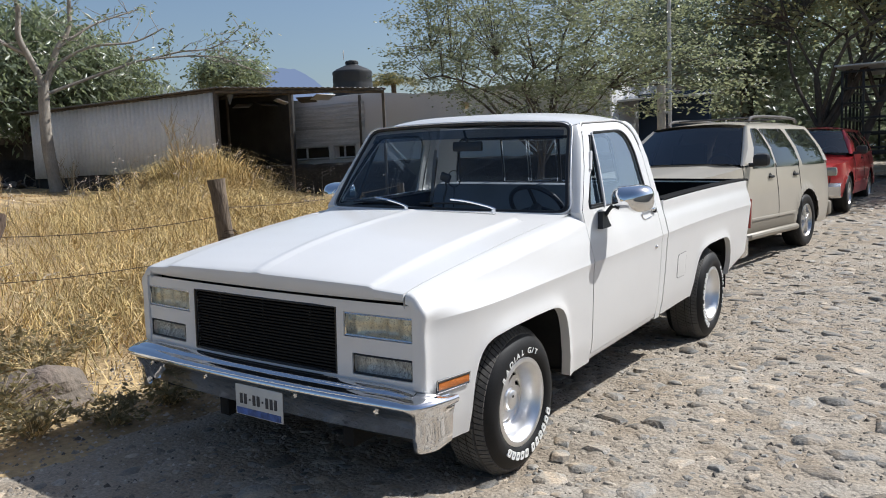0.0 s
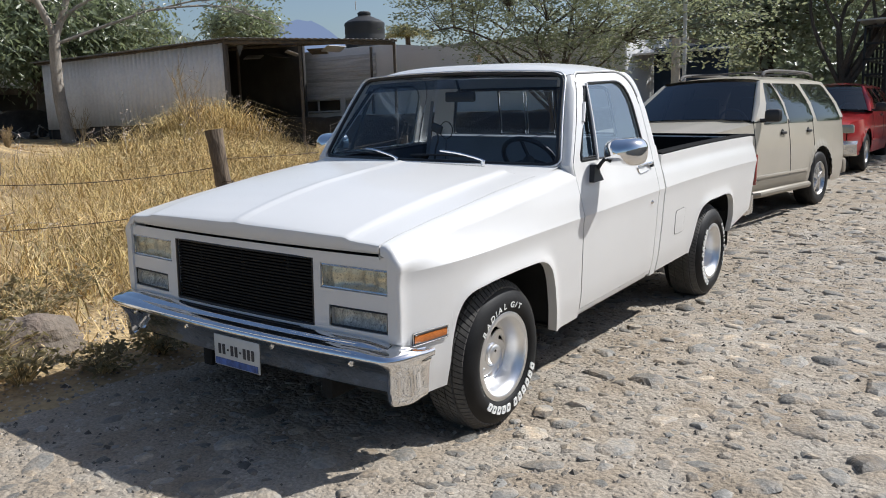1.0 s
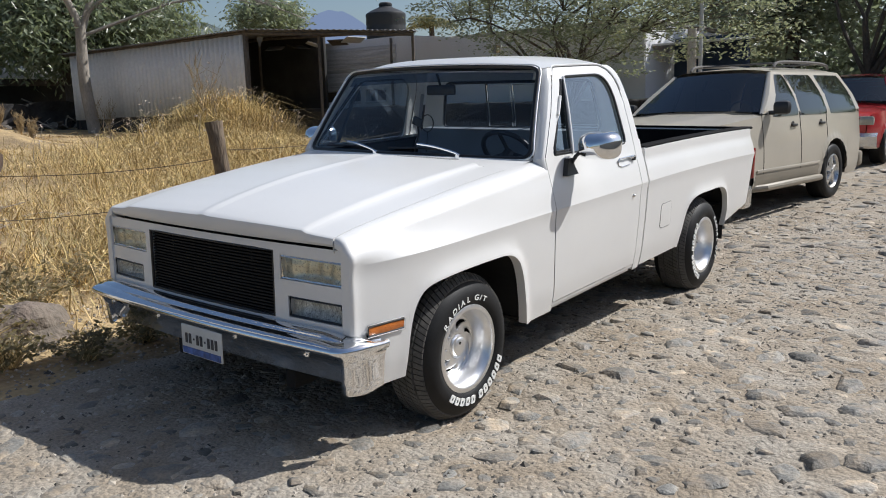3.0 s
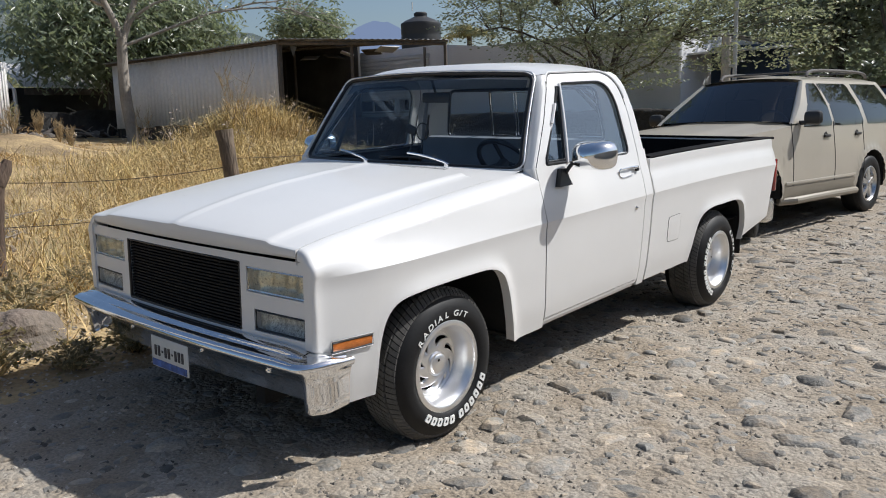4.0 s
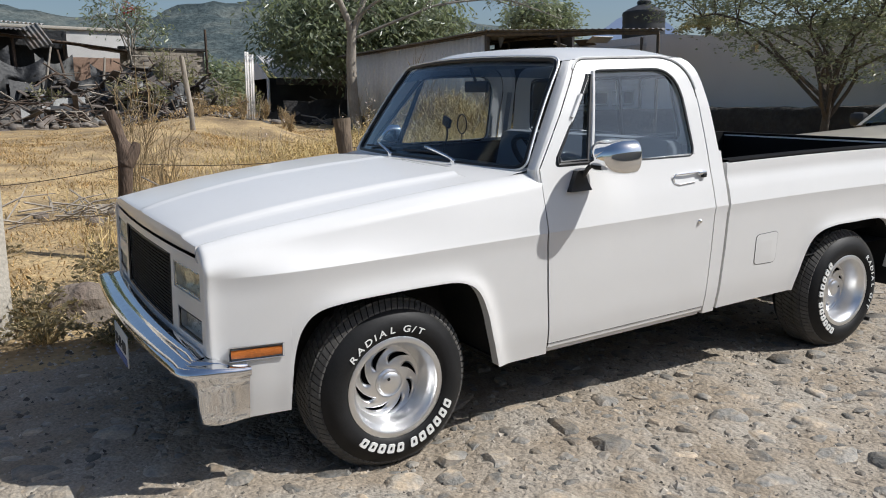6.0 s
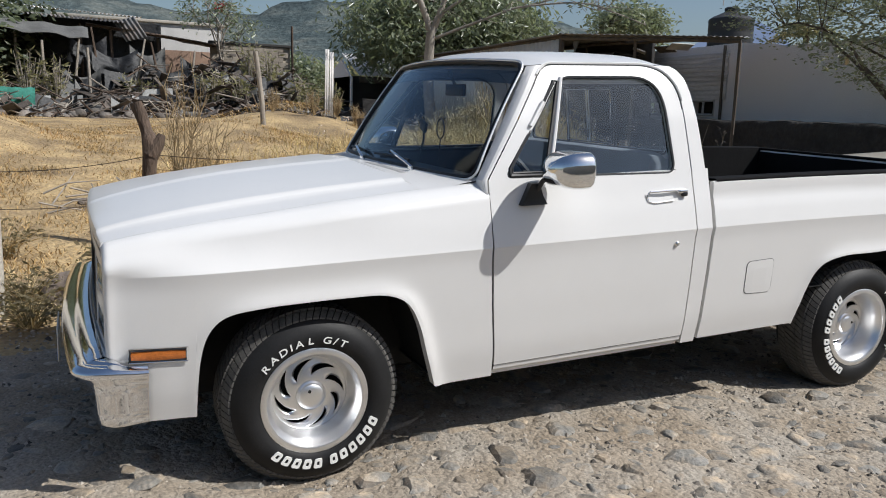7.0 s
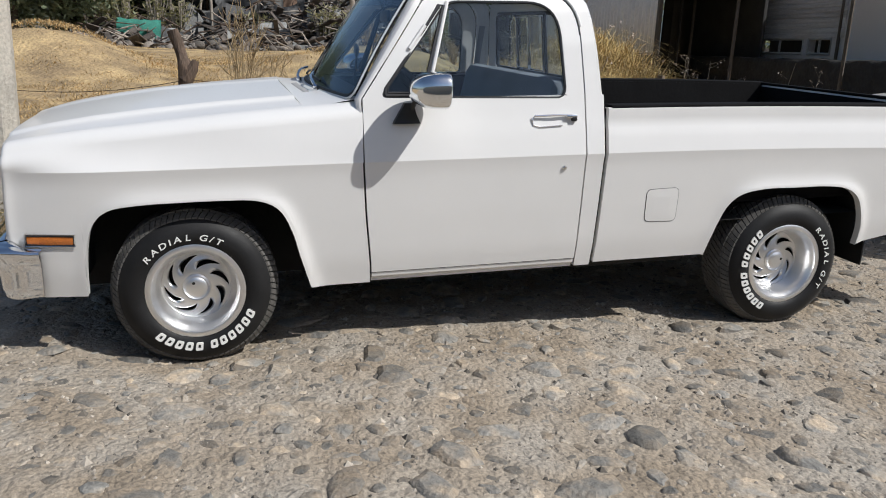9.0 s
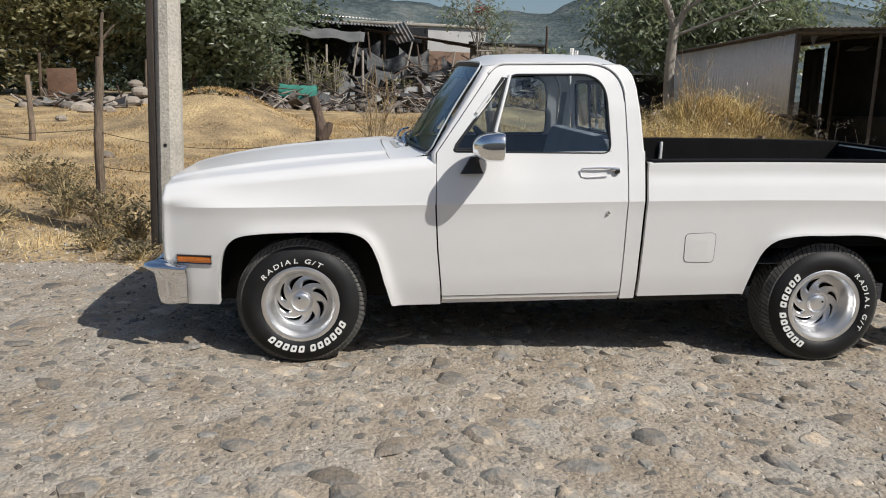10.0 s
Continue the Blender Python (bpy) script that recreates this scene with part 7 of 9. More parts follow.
# slim flowering tree over the rubble, and others behind the block wall
make_tree("slim_tree", (-27.6, 4.15, gz(-27.6, 4.15)), [(0, 0, 0), (0.02, 0.05, 1.2), (0.0, 0.0, 2.2)], [((0, -0.2, 3.6), (1.1, 1.3, 1.0)), ((0, 0.6, 3.0), (0.9, 0.7, 0.7))], "slim tree with sparse green leaves over the rubble", M_LEAF_MANGO, 0.20, 0.30, 90, 11, 24, M_BARK_PALE, 0.08, 0.26, 0.6, 8, 0.3, 0.012)
for k, (x, y, h, s) in enumerate([(-40, 9.5, 3.4, 2.0), (-46, 4.0, 2.6, 2.6), (-44, 14.0, 3.0, 2.4), (-42, -3.5, 2.8, 3.0), (-50, 20.0, 3.0, 3.0), (-38, 18.5, 2.2, 2.2), (-33, 27.0, 3.0, 2.6), (-38, -12.0, 3.2, 3.4), (-24, 29.0, 2.6, 2.2), (-12, 33.0, 3.0, 3.0)]):
    make_tree("far_tree", (x, y, 1.0), [(0, 0, 0), (0, 0, h * 0.3), (0, 0, h * 0.5)], [((0, 0, h * 0.72), (s, s, s * 0.7)), ((0.5 * s, 0.8 * s, h * 0.6), (s * 0.7, s * 0.7, s * 0.5))], "distant leafy tree behind the roofs", (M_LEAF_MANGO, M_LEAF_DARK, M_LEAF_DRY)[k % 3], 0.34, 0.42, 150, 20, 30 + k, None, 0.16, 0.42, 0.4, 5, 0.5, 0.02)
# flower head in the slim tree
rs = np.random.RandomState(5)
fl = new("blossom", leaves_mesh("blossom", rs.normal(0, 1, (60, 3)) * np.array([0.1, 0.12, 0.1]) + np.array([-27.4, 4.15, gz(-27.6, 4.15) + 3.55]), 0.14, 0.6, surf("red_blossom", (0.35, 0.05, 0.04), 0.7, vary=0.2, bump=0), rs))
tagged(fl, "cluster of red blossoms in the slim tree", "flowers", kind="stuff")
# feathery palm behind the house
palm = thing("palm_tree", (-19.2, 24.8, 1.0), "feathery palm behind the house roofs", "tree")
part("trunk", Geo().tube([(0, 0, 0), (0.05, 0, 2), (0, 0, 4.0)], [0.16, 0.13, 0.11], 8), M_BARK, palm)
cen = []
for k in range(16):
    a, up = rs.uniform(0, 2 * math.pi), rs.uniform(0.2, 1.1)
    for q in np.linspace(0.1, 1, 26):
        r = 1.5 * q
        p = Vector((math.cos(a) * r * math.cos(up), math.sin(a) * r * math.cos(up), 4.0 + r * math.sin(up) - 0.9 * q * q))
        for s in range(3):
            cen.append((p.x + rs.normal(0, 0.05), p.y + rs.normal(0, 0.05), p.z))
ob = new("fronds", leaves_mesh("fronds", cen, 0.30, 0.12, M_LEAF_DRY, rs, 0.5))
ob.parent = palm

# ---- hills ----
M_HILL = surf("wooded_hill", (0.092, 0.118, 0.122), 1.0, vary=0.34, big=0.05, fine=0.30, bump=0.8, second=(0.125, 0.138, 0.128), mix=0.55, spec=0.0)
# flat blue glow: distance haze put into the mountain's colour
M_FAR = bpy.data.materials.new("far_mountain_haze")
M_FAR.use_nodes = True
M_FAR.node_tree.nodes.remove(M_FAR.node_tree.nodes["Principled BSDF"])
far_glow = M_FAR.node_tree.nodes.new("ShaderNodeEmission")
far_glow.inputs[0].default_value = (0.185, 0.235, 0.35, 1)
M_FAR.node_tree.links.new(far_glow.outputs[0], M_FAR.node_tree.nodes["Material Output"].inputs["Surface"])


def ridge(name, dist, depth, az0, az1, profile, material, label, rough, n=150):
    """A hill seen from the lane; az in degrees from -x towards +y, profile in degrees of height."""
    f = table(profile)
    rows = []
    for k in range(n + 1):
        az = radians(lerp(az0, az1, k / n))
        row = []
        for j in range(14):
            s = j / 13
            d = dist * (1 - depth * (1 - s))
            h = dist * math.tan(radians(f(math.degrees(az)))) * (s ** 1.3) * (1 + rough * fbm(math.degrees(az) * 0.25, s * 3, dist) * (0.3 + s))
            h += rough * dist * 0.012 * fbm(math.degrees(az) * 1.6, s * 14, dist)
            row.append((-math.cos(az) * d, math.sin(az) * d, 1.4 + h - 3 * (1 - s)))
        row.append((-math.cos(az) * dist * 1.1, math.sin(az) * dist * 1.1, -5))
        rows.append(row)
    ob = part(name, Geo().grid(rows, flip=True), material, angle=80)
    return tagged(ob, label, "hill", kind="structure")


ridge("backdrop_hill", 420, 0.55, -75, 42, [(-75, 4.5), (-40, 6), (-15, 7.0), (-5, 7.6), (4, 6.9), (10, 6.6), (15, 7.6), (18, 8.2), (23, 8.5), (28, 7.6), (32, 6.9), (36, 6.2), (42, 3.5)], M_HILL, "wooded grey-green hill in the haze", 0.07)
ridge("backdrop_mountain", 3600, 0.4, 38, 52, [(38, 3.5), (41.5, 5.6), (43, 6.7), (44, 7.0), (45, 6.8), (46.3, 6.0), (48, 4.6), (52, 3.8)], M_FAR, "flat-topped far mountain, its blue haze put in as glow", 0.04)
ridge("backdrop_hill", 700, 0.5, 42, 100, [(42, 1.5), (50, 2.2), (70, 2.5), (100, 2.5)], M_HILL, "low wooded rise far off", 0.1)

# ---- dry grass ----
M_STRAW = surf("golden_straw", (0.62, 0.41, 0.14), 0.75, vary=0.28, big=1.3, fine=20, bump=0, second=(0.54, 0.44, 0.20), mix=0.5, island=0.4, sharp=0.2)
M_STRAW_PALE = surf("bleached_straw", (0.72, 0.59, 0.34), 0.8, vary=0.28, big=1.3, fine=20, bump=0, second=(0.55, 0.39, 0.17), mix=0.5, island=0.4, sharp=0.2)


def blades(name, xy, height, width, bend, material, label, seed):
    rs = np.random.RandomState(seed)
    n = len(xy)
    z = np.array([ground_z(a, b) for a, b in xy]) - 0.02
    p = np.column_stack([xy, z])
    th = rs.uniform(0, 2 * np.pi, n)
    side = np.stack([np.cos(th), np.sin(th), np.zeros(n)], 1)
    lean_a = rs.uniform(0, 2 * np.pi, n)
    lean = np.stack([np.cos(lean_a), np.sin(lean_a), np.zeros(n)], 1)
    h = (height * rs.uniform(0.5, 1.3, n))[:, None] if np.isscalar(height) else (height * rs.uniform(0.55, 1.25, n))[:, None]
    b = (bend * rs.uniform(0.1, 1.3, n))[:, None]
    w = width * rs.uniform(0.6, 1.3, n)[:, None]
    up = np.array([0, 0, 1.0])
    m = p + up * h * 0.6 + lean * h * b * 0.3
    e = p + up * h * np.clip(1 - 0.45 * b, 0.15, 1) + lean * h * b * 0.95
    v = np.stack([p - side * w, p + side * w, m + side * w * 0.7, m - side * w * 0.7, e], 1)
    me = bpy.data.meshes.new(name)
    me.vertices.add(n * 5)
    me.vertices.foreach_set("co", v.reshape(-1))
    i = np.arange(n * 5).reshape(n, 5)
    loops = np.stack([i[:, 0], i[:, 1], i[:, 2], i[:, 3], i[:, 3], i[:, 2], i[:, 4]], 1).reshape(-1)
    me.loops.add(n * 7)
    me.polygons.add(n * 2)
    me.loops.foreach_set("vertex_index", loops.astype(np.int32))
    start = np.stack([np.arange(n) * 7, np.arange(n) * 7 + 4], 1).reshape(-1)
    me.polygons.foreach_set("loop_start", start.astype(np.int32))
    me.materials.append(material)
    me.update(calc_edges=True)
    return tagged(new(name, me), label, "grass", kind="stuff")


def scatter(n, x0, x1, y0, y1, seed, keep):
    rs = np.random.RandomState(seed)
    xy = np.column_stack([rs.uniform(x0, x1, n), rs.uniform(y0, y1, n)])
    k = np.array([keep(a, b) for a, b in xy])
    return xy[rs.rand(n) < k]


def tall(a, b):
    """Where the tall stand of grass grows: along the fence towards the shed, thick over the heap."""
    v = 0.9 * math.exp(-((a + 7.6) / 3.2) ** 2 - ((b - 5.6) / 2.3) ** 2) + 1.0 * math.exp(-((a + 3.4) / 1.3) ** 2 - ((b - 2.3) / 2.0) ** 2)
    v += 0.25 * math.exp(-((a + 5.0) / 2.5) ** 2 - ((b - 3.0) / 2.6) ** 2)
    v *= 0.55 + 0.9 * max(0, noise.noise(Vector((a * 0.7, b * 0.7, 2.0))) + 0.45)
    return min(1.0, v * 1.3) * (1.0 if a < -2.05 else 0.0)


xy = scatter(95000, -14, -2.0, -0.6, 12, 1, tall)
hh = np.array([max(0.12, 0.28 + 0.26 * tall(a, b) + 0.26 * noise.noise(Vector((a * 1.1, b * 1.1, 0))) + 0.14 * noise.noise(Vector((a * 3.2, b * 3.2, 4)))) for a, b in xy])
blades("tall_dry_grass", xy, hh, 0.0042, 1.5, M_STRAW, "tall tangled golden dry grass along the fence", 2)
xy = scatter(26000, -14, -2.0, -0.6, 12, 3, tall)
blades("dry_stalks", xy, 0.46, 0.003, 1.9, M_STRAW_PALE, "bleached dry stalks among the grass", 4)
M_STUBBLE = surf("tan_stubble", (0.56, 0.43, 0.24), 0.85, vary=0.3, big=1.3, fine=20, bump=0, second=(0.40, 0.28, 0.13), mix=0.5, island=0.45, sharp=0.2)
M_STUBBLE_GOLD = surf("golden_brown_stubble", (0.55, 0.37, 0.14), 0.85, vary=0.3, big=1.3, fine=20, bump=0, second=(0.38, 0.24, 0.10), mix=0.5, island=0.45, sharp=0.2)
xy = scatter(300000, -23, -2.2, -9, 10, 5, lambda a, b: min(1.0, 0.12 + 1.9 * max(0, noise.noise(Vector((a * 0.8, b * 0.8, 9.0))) + 0.18)) * sstep(-26, -6, a) * (0.55 if b < -4 else 1.0) * (0.3 if a > -2.6 else 1))
pick = np.random.RandomState(51).rand(len(xy)) < 0.5
blades("short_dry_grass", xy[pick], 0.070, 0.0055, 2.1, M_STUBBLE, "short trampled dry grass over the field", 6)
blades("short_golden_grass", xy[~pick], 0.085, 0.0055, 2.0, M_STUBBLE_GOLD, "short golden dry grass over the field", 61)
xy = scatter(30000, -14, -7.5, 3.5, 9.5, 7, lambda a, b: math.exp(-((a + 10) / 1.5) ** 2 - ((b - 6.8) / 1.6) ** 2) * (0.25 + 1.2 * max(0, noise.noise(Vector((a * 1.5, b * 1.5, 3))) + 0.4)))
hh = np.array([max(0.15, 0.50 + 0.45 * noise.noise(Vector((a * 1.7, b * 1.7, 1)))) for a, b in xy])
blades("heap_grass", xy, hh, 0.006, 1.7, M_STRAW, "thick golden grass over an earth heap", 8)
xy = scatter(5200, -3.0, -1.05, -3.2, 4.5, 9, lambda a, b: max(0, noise.noise(Vector((a * 1.4, b * 1.4, 4.0))) + 0.35) * sstep(-1.15, -1.8, a))
blades("verge_straw", xy, 0.16, 0.004, 1.5, M_STRAW_PALE, "flattened straw along the verge", 10)

M_OLIVE_STRAW = surf("olive_dry_grass", (0.36, 0.33, 0.14), 0.8, vary=0.25, big=1.3, fine=20, bump=0, second=(0.30, 0.22, 0.11), mix=0.5, island=0.4, sharp=0.2)
xy = scatter(26000, -14, -2.0, -0.6, 12, 15, lambda a, b: tall(a, b) * max(0, noise.noise(Vector((a * 0.9, b * 0.9, 12.0))) + 0.15) * 1.6)
blades("olive_grass", xy, 0.40, 0.0045, 1.7, M_OLIVE_STRAW, "olive and brown tufts in the dry grass", 16)

# broken bits caught among the stalks
xy = scatter(60000, -14, -2.0, -0.6, 12, 13, tall)
rs = np.random.RandomState(14)
zz = np.array([ground_z(a, b) for a, b in xy]) + rs.uniform(0.02, 0.46, len(xy)) * np.array([0.5 + 0.6 * tall(a, b) for a, b in xy])
tagged(new("straw_tangle", leaves_mesh("straw_tangle", np.column_stack([xy, zz]), 0.09, 0.10, M_STRAW_PALE, rs, 0.1, 0.6)), "tangle of dry leaves and broken straw", "grass", kind="stuff")

# ---- fence, rock, weeds, rubble ----
M_ROCK = surf("dusty_boulder", (0.36, 0.31, 0.25), 0.95, vary=0.25, big=3, fine=22, bump=0.7, second=(0.26, 0.22, 0.18), mix=0.55, each=0.2)
M_RUBBLE = surf("dull_rubble_stone", (0.20, 0.175, 0.15), 0.95, vary=0.3, big=3, fine=15, bump=0.6, island=0.4)
M_WIRE = surf("rusty_wire", (0.10, 0.07, 0.05), 0.7, 0.4, vary=0.2, bump=0)
M_POST = surf("weathered_post_wood", (0.185, 0.14, 0.10), 0.95, vary=0.4, big=6, fine=50, bump=0.9, stretch=(1, 1, 0.2))
M_POST_DARK = surf("dark_gnarled_wood", (0.115, 0.080, 0.058), 0.95, vary=0.45, big=7, fine=40, bump=1.0, stretch=(1, 1, 0.3))


def rough_post(name, at, pts, radii, label, material, group="fence posts", n=10):
    p = thing(name, at, label, "fence post", group)
    g = Geo()
    path = spline(pts, 18)
    rr = [float(np.interp(k / 17 * (len(radii) - 1), range(len(radii)), radii)) * (1 + 0.10 * fbm(k * 0.9, at[1])) for k in range(18)]
    g.tube(path, rr, n)
    # knots and splits
    g.v = [(x + 0.012 * fbm(x * 14, y * 14, z * 5), y + 0.012 * fbm(y * 13, x * 14, z * 5 + 3), z) for x, y, z in g.v]
    part("stake", g, material, p, angle=40)
    return p


fp = rough_post("fence_post", (-3.04, 1.62, gz(-3.04, 1.62, 0.2)), [(0.05, 0.05, 0), (0.02, 0.01, 0.7), (-0.03, -0.045, 1.42)], [0.078, 0.075, 0.080], "stubby round wooden fence post in tall grass", M_POST)
part("wire_coil", Geo().tube([(0.02 + 0.088 * math.cos(0.9 * k), 0.01 + 0.088 * math.sin(0.9 * k), 0.80 + 0.004 * k + 0.02 * math.sin(k * 1.7)) for k in range(40)], 0.004, 5), M_WIRE, fp)
gp = rough_post("fence_post", (-3.58, -0.28, gz(-3.58, -0.28, 0.2)), [(0, 0.0, 0), (0.0, 0.02, 0.6), (0.02, 0.05, 1.06), (-0.01, 0.02, 1.24), (-0.03, -0.05, 1.47)], [0.064, 0.056, 0.068, 0.055, 0.052], "gnarled forked trunk used as fence post", M_POST_DARK)
part("stub", Geo().tube([(0.02, 0.05, 1.02), (0.04, 0.12, 1.13), (0.04, 0.15, 1.20)], [0.075, 0.055, 0.03], 8), M_POST_DARK, gp)
rough_post("fence_post", (-3.75, -2.65, gz(-3.75, -2.65, 0.2)), [(0, 0, 0), (0.02, 0.0, 0.9), (0.0, 0.03, 1.78)], [0.055, 0.05, 0.045], "tall split wooden fence post", M_POST)
st = rough_post("fence_post", (-3.83, -2.70, gz(-3.83, -2.70, 0.2)), [(0, 0.02, 0.6), (0.01, 0.06, 1.6), (0.0, 0.10, 2.25)], [0.03, 0.025, 0.016], "thin forked branch lashed to a fence post", M_POST)
part("fork", Geo().tube([(0.0, 0.08, 1.95), (0.0, 0.16, 2.05), (0.0, 0.22, 2.12)], [0.018, 0.014, 0.01], 6), M_POST, st)
rough_post("fence_post", (-9.0, -5.55, gz(-9.0, -5.55, 0.2)), [(0, 0, 0), (0.02, 0.0, 0.6), (0.0, -0.04, 1.3)], [0.055, 0.05, 0.045], "leaning wooden fence post across the field", M_POST)
rough_post("fence_post", (-14.7, 3.05, gz(-14.7, 3.05, 0.2)), [(0.05, 0.03, 0), (0.0, 0.0, 0.9), (-0.08, -0.12, 1.98)], [0.065, 0.06, 0.055], "tall bleached fence post across the field", M_BARK_PALE)
rough_post("fence_post", (-3.3, 4.6, gz(-3.3, 4.6, 0.2)), [(0, 0, 0), (0, 0, 0.6), (0, 0, 1.25)], [0.06, 0.055, 0.05], "wooden fence post in tall grass", M_POST)


def wire(a, b, sag, barbs=True):
    a, b = Vector(a), Vector(b)
    w = thing("barbed_wire", tuple(a), "slack rusty barbed wire between fence posts", "wire", "fence wires")
    n = 16
    pts = [(b - a) * (k / n) - Vector((0, 0, sag * 4 * (k / n) * (1 - k / n))) for k in range(n + 1)]
    part("strand", Geo().tube(pts, 0.0035, 5), M_WIRE, w)
    if barbs:
        g = Geo()
        L = (b - a).length
        for k in range(int(L / 0.14)):
            s = (k + 0.5) / int(L / 0.14)
            i = min(int(s * n), n - 1)
            p = pts[i].lerp(pts[i + 1], s * n - i)
            for t in (0.6, 2.2):
                d = Vector((math.cos(t + k), 0.3 * math.sin(k), math.sin(t + k))) * 0.014
                g.tube([p - d, p + d], 0.0018, 3, False)
        tagged(part("barb", g, M_WIRE, w), kind="stuff")


wire((-3.05, 1.60, 1.05), (-3.56, -0.25, 1.02), 0.05)
wire((-3.05, 1.60, 0.72), (-3.54, -0.27, 0.66), 0.04)
wire((-3.54, -0.27, 1.0), (-3.72, -2.66, 1.0), 0.14)
wire((-3.54, -0.29, 0.60), (-3.72, -2.66, 0.62), 0.06)
wire((-3.3, 4.6, 1.2), (-3.05, 1.62, 1.12), 0.05)
wire((-3.72, -2.68, 1.02), (-4.6, -7.5, 0.95), 0.12)


def boulder(g, at, size, seed, n=14):
    rows = []
    for i in range(n + 1):
        v = math.pi * i / n
        row = []
        for j in range(2 * n):
            u = math.pi * j / n
            d = Vector((math.sin(v) * math.cos(u), math.sin(v) * math.sin(u), math.cos(v)))
            r = 1 + 0.28 * noise.noise(d * 1.2 + Vector((seed, 0, 0))) + 0.10 * noise.noise(d * 3.3 + Vector((0, seed, 0)))
            r = min(r, 1.02 + 0.1 * math.sin(seed)) if d.z > 0.3 else r
            row.append(Vector(at) + Vector((d.x * size[0] * r, d.y * size[1] * r, d.z * size[2] * r)))
        rows.append(row)
    g.grid(rows, wrap_v=True, flip=True)
    return g


rk = thing("boulder", (-1.88, -0.80, 0.10), "dusty flat-topped boulder on the verge", "rock")
M_BOULDER = surf("brown_boulder", (0.235, 0.195, 0.155), 0.95, vary=0.35, big=4, fine=26, bump=0.9, second=(0.16, 0.125, 0.10), mix=0.52)
part("stone", boulder(Geo(), (0, 0, 0.0), (0.26, 0.31, 0.23), 6.7, 22), M_BOULDER, rk, angle=28)
for k, (x, y, s) in enumerate([(-5.2, -0.3, 0.10), (-5.9, -0.75, 0.08), (-4.8, 0.25, 0.07), (-1.55, 0.2, 0.10), (-2.2, -1.9, 0.09), (-7.4, -3.8, 0.12), (-3.4, -4.4, 0.16), (-1.7, 0.7, 0.08)]):
    r = thing("field_stone", (x, y, gz(x, y, 0.01)), "grey stone lying in dry grass", "rock", "field stones")
    part("stone", boulder(Geo(), (0, 0, s * 0.3), (s * 1.2, s, s * 0.7), 5.1 + k, 9), M_BOULDER, r, angle=30)

for k, (x, y, dz, s) in enumerate([(-16.0, -7.25, 0, 0.36), (-15.6, -7.0, 0, 0.24), (-16.4, -6.7, 0, 0.22), (-20.4, -7.3, 0, 0.42), (-20.2, -6.7, 0, 0.36), (-20.8, -7.6, 0.1, 0.38), (-20.6, -7.1, 0.35, 0.34), (-20.9, -6.6, 0.3, 0.36), (-19.9, -6.3, 0, 0.30), (-20.9, -8.1, 0.05, 0.30), (-20.8, -7.3, 0.6, 0.28), (-19.7, -7.7, 0, 0.26), (-20.0, -5.9, 0, 0.28), (-17.3, -9.2, 0, 0.18), (-13.0, -6.6, 0, 0.15)]):
    r = thing("yard_boulder", (x, y, gz(x, y, 0.02) + dz), "pale grey boulder heaped in the yard", "rock", "yard boulders")
    part("stone", boulder(Geo(), (0, 0, s * 0.28), (s * 0.75, s * 0.85, s * 0.5), 9.3 + 2.7 * k, 6), M_ROCK, r, angle=24)


def weed(at, h, r, n, seed, material, name="weed", label="low grey-green weed on the verge"):
    rs = np.random.RandomState(seed)
    w = thing(name, at, label, "weed", "verge weeds")
    g = Geo()
    cen = []
    for k in range(n):
        a, q = rs.uniform(0, 2 * math.pi), rs.uniform(0.2, 1.0)
        e = Vector((math.cos(a) * r * q, math.sin(a) * r * q, h * rs.uniform(0.5, 1.0) * (1.1 - 0.4 * q)))
        m = e * 0.5 + Vector((0, 0, 0.12 * h))
        g.tube([(0.15 * e.x, 0.15 * e.y, 0), m, e], [0.004, 0.003, 0.0015], 4, False)
        for s in range(9):
            f = rs.uniform(0.25, 1.05)
            p = m.lerp(e, f) if f > 0.5 else Vector((0, 0, 0)).lerp(m, f * 2)
            cen.append((p.x + rs.normal(0, 0.02), p.y + rs.normal(0, 0.02), max(0.01, p.z + rs.normal(0, 0.02))))
    part("stem", g, M_STRAW_PALE, w)
    ob = new("leaves", leaves_mesh("leaves", cen, 0.045, 0.42, material, rs, 0.1, 0.6))
    ob.parent = w
    return w


k = 0
for x, y, h, r, n in [(-1.75, -1.15, 0.32, 0.30, 34), (-1.95, -1.75, 0.40, 0.36, 40), (-2.5, -2.2, 0.45, 0.40, 44), (-3.0, -2.75, 0.50, 0.40, 44), (-1.62, -1.95, 0.26, 0.26, 30), (-1.45, -1.10, 0.24, 0.28, 30), (-1.25, -0.75, 0.20, 0.28, 30), (-1.30, -0.35, 0.20, 0.26, 28), (-1.42, 0.05, 0.22, 0.28, 28), (-2.35, -0.55, 0.30, 0.34, 34), (-2.75, -0.55, 0.34, 0.30, 34), (-2.9, 0.1, 0.30, 0.36, 30), (-1.55, 0.6, 0.22, 0.3, 26), (-3.4, -1.4, 0.36, 0.4, 34), (-4.3, -3.3, 0.42, 0.45, 40), (-4.9, -3.9, 0.40, 0.5, 40), (-1.35, -1.55, 0.18, 0.24, 26), (-2.1, -3.1, 0.30, 0.36, 30)]:
    weed((x, y, gz(x, y, 0.01)), h, r, int(n * 1.5), 50 + k, M_WEED)
    k += 1


M_DRY_TWIG = surf("tan_dry_twigs", (0.36, 0.27, 0.15), 0.9, vary=0.25, big=5, fine=40, bump=0.2)


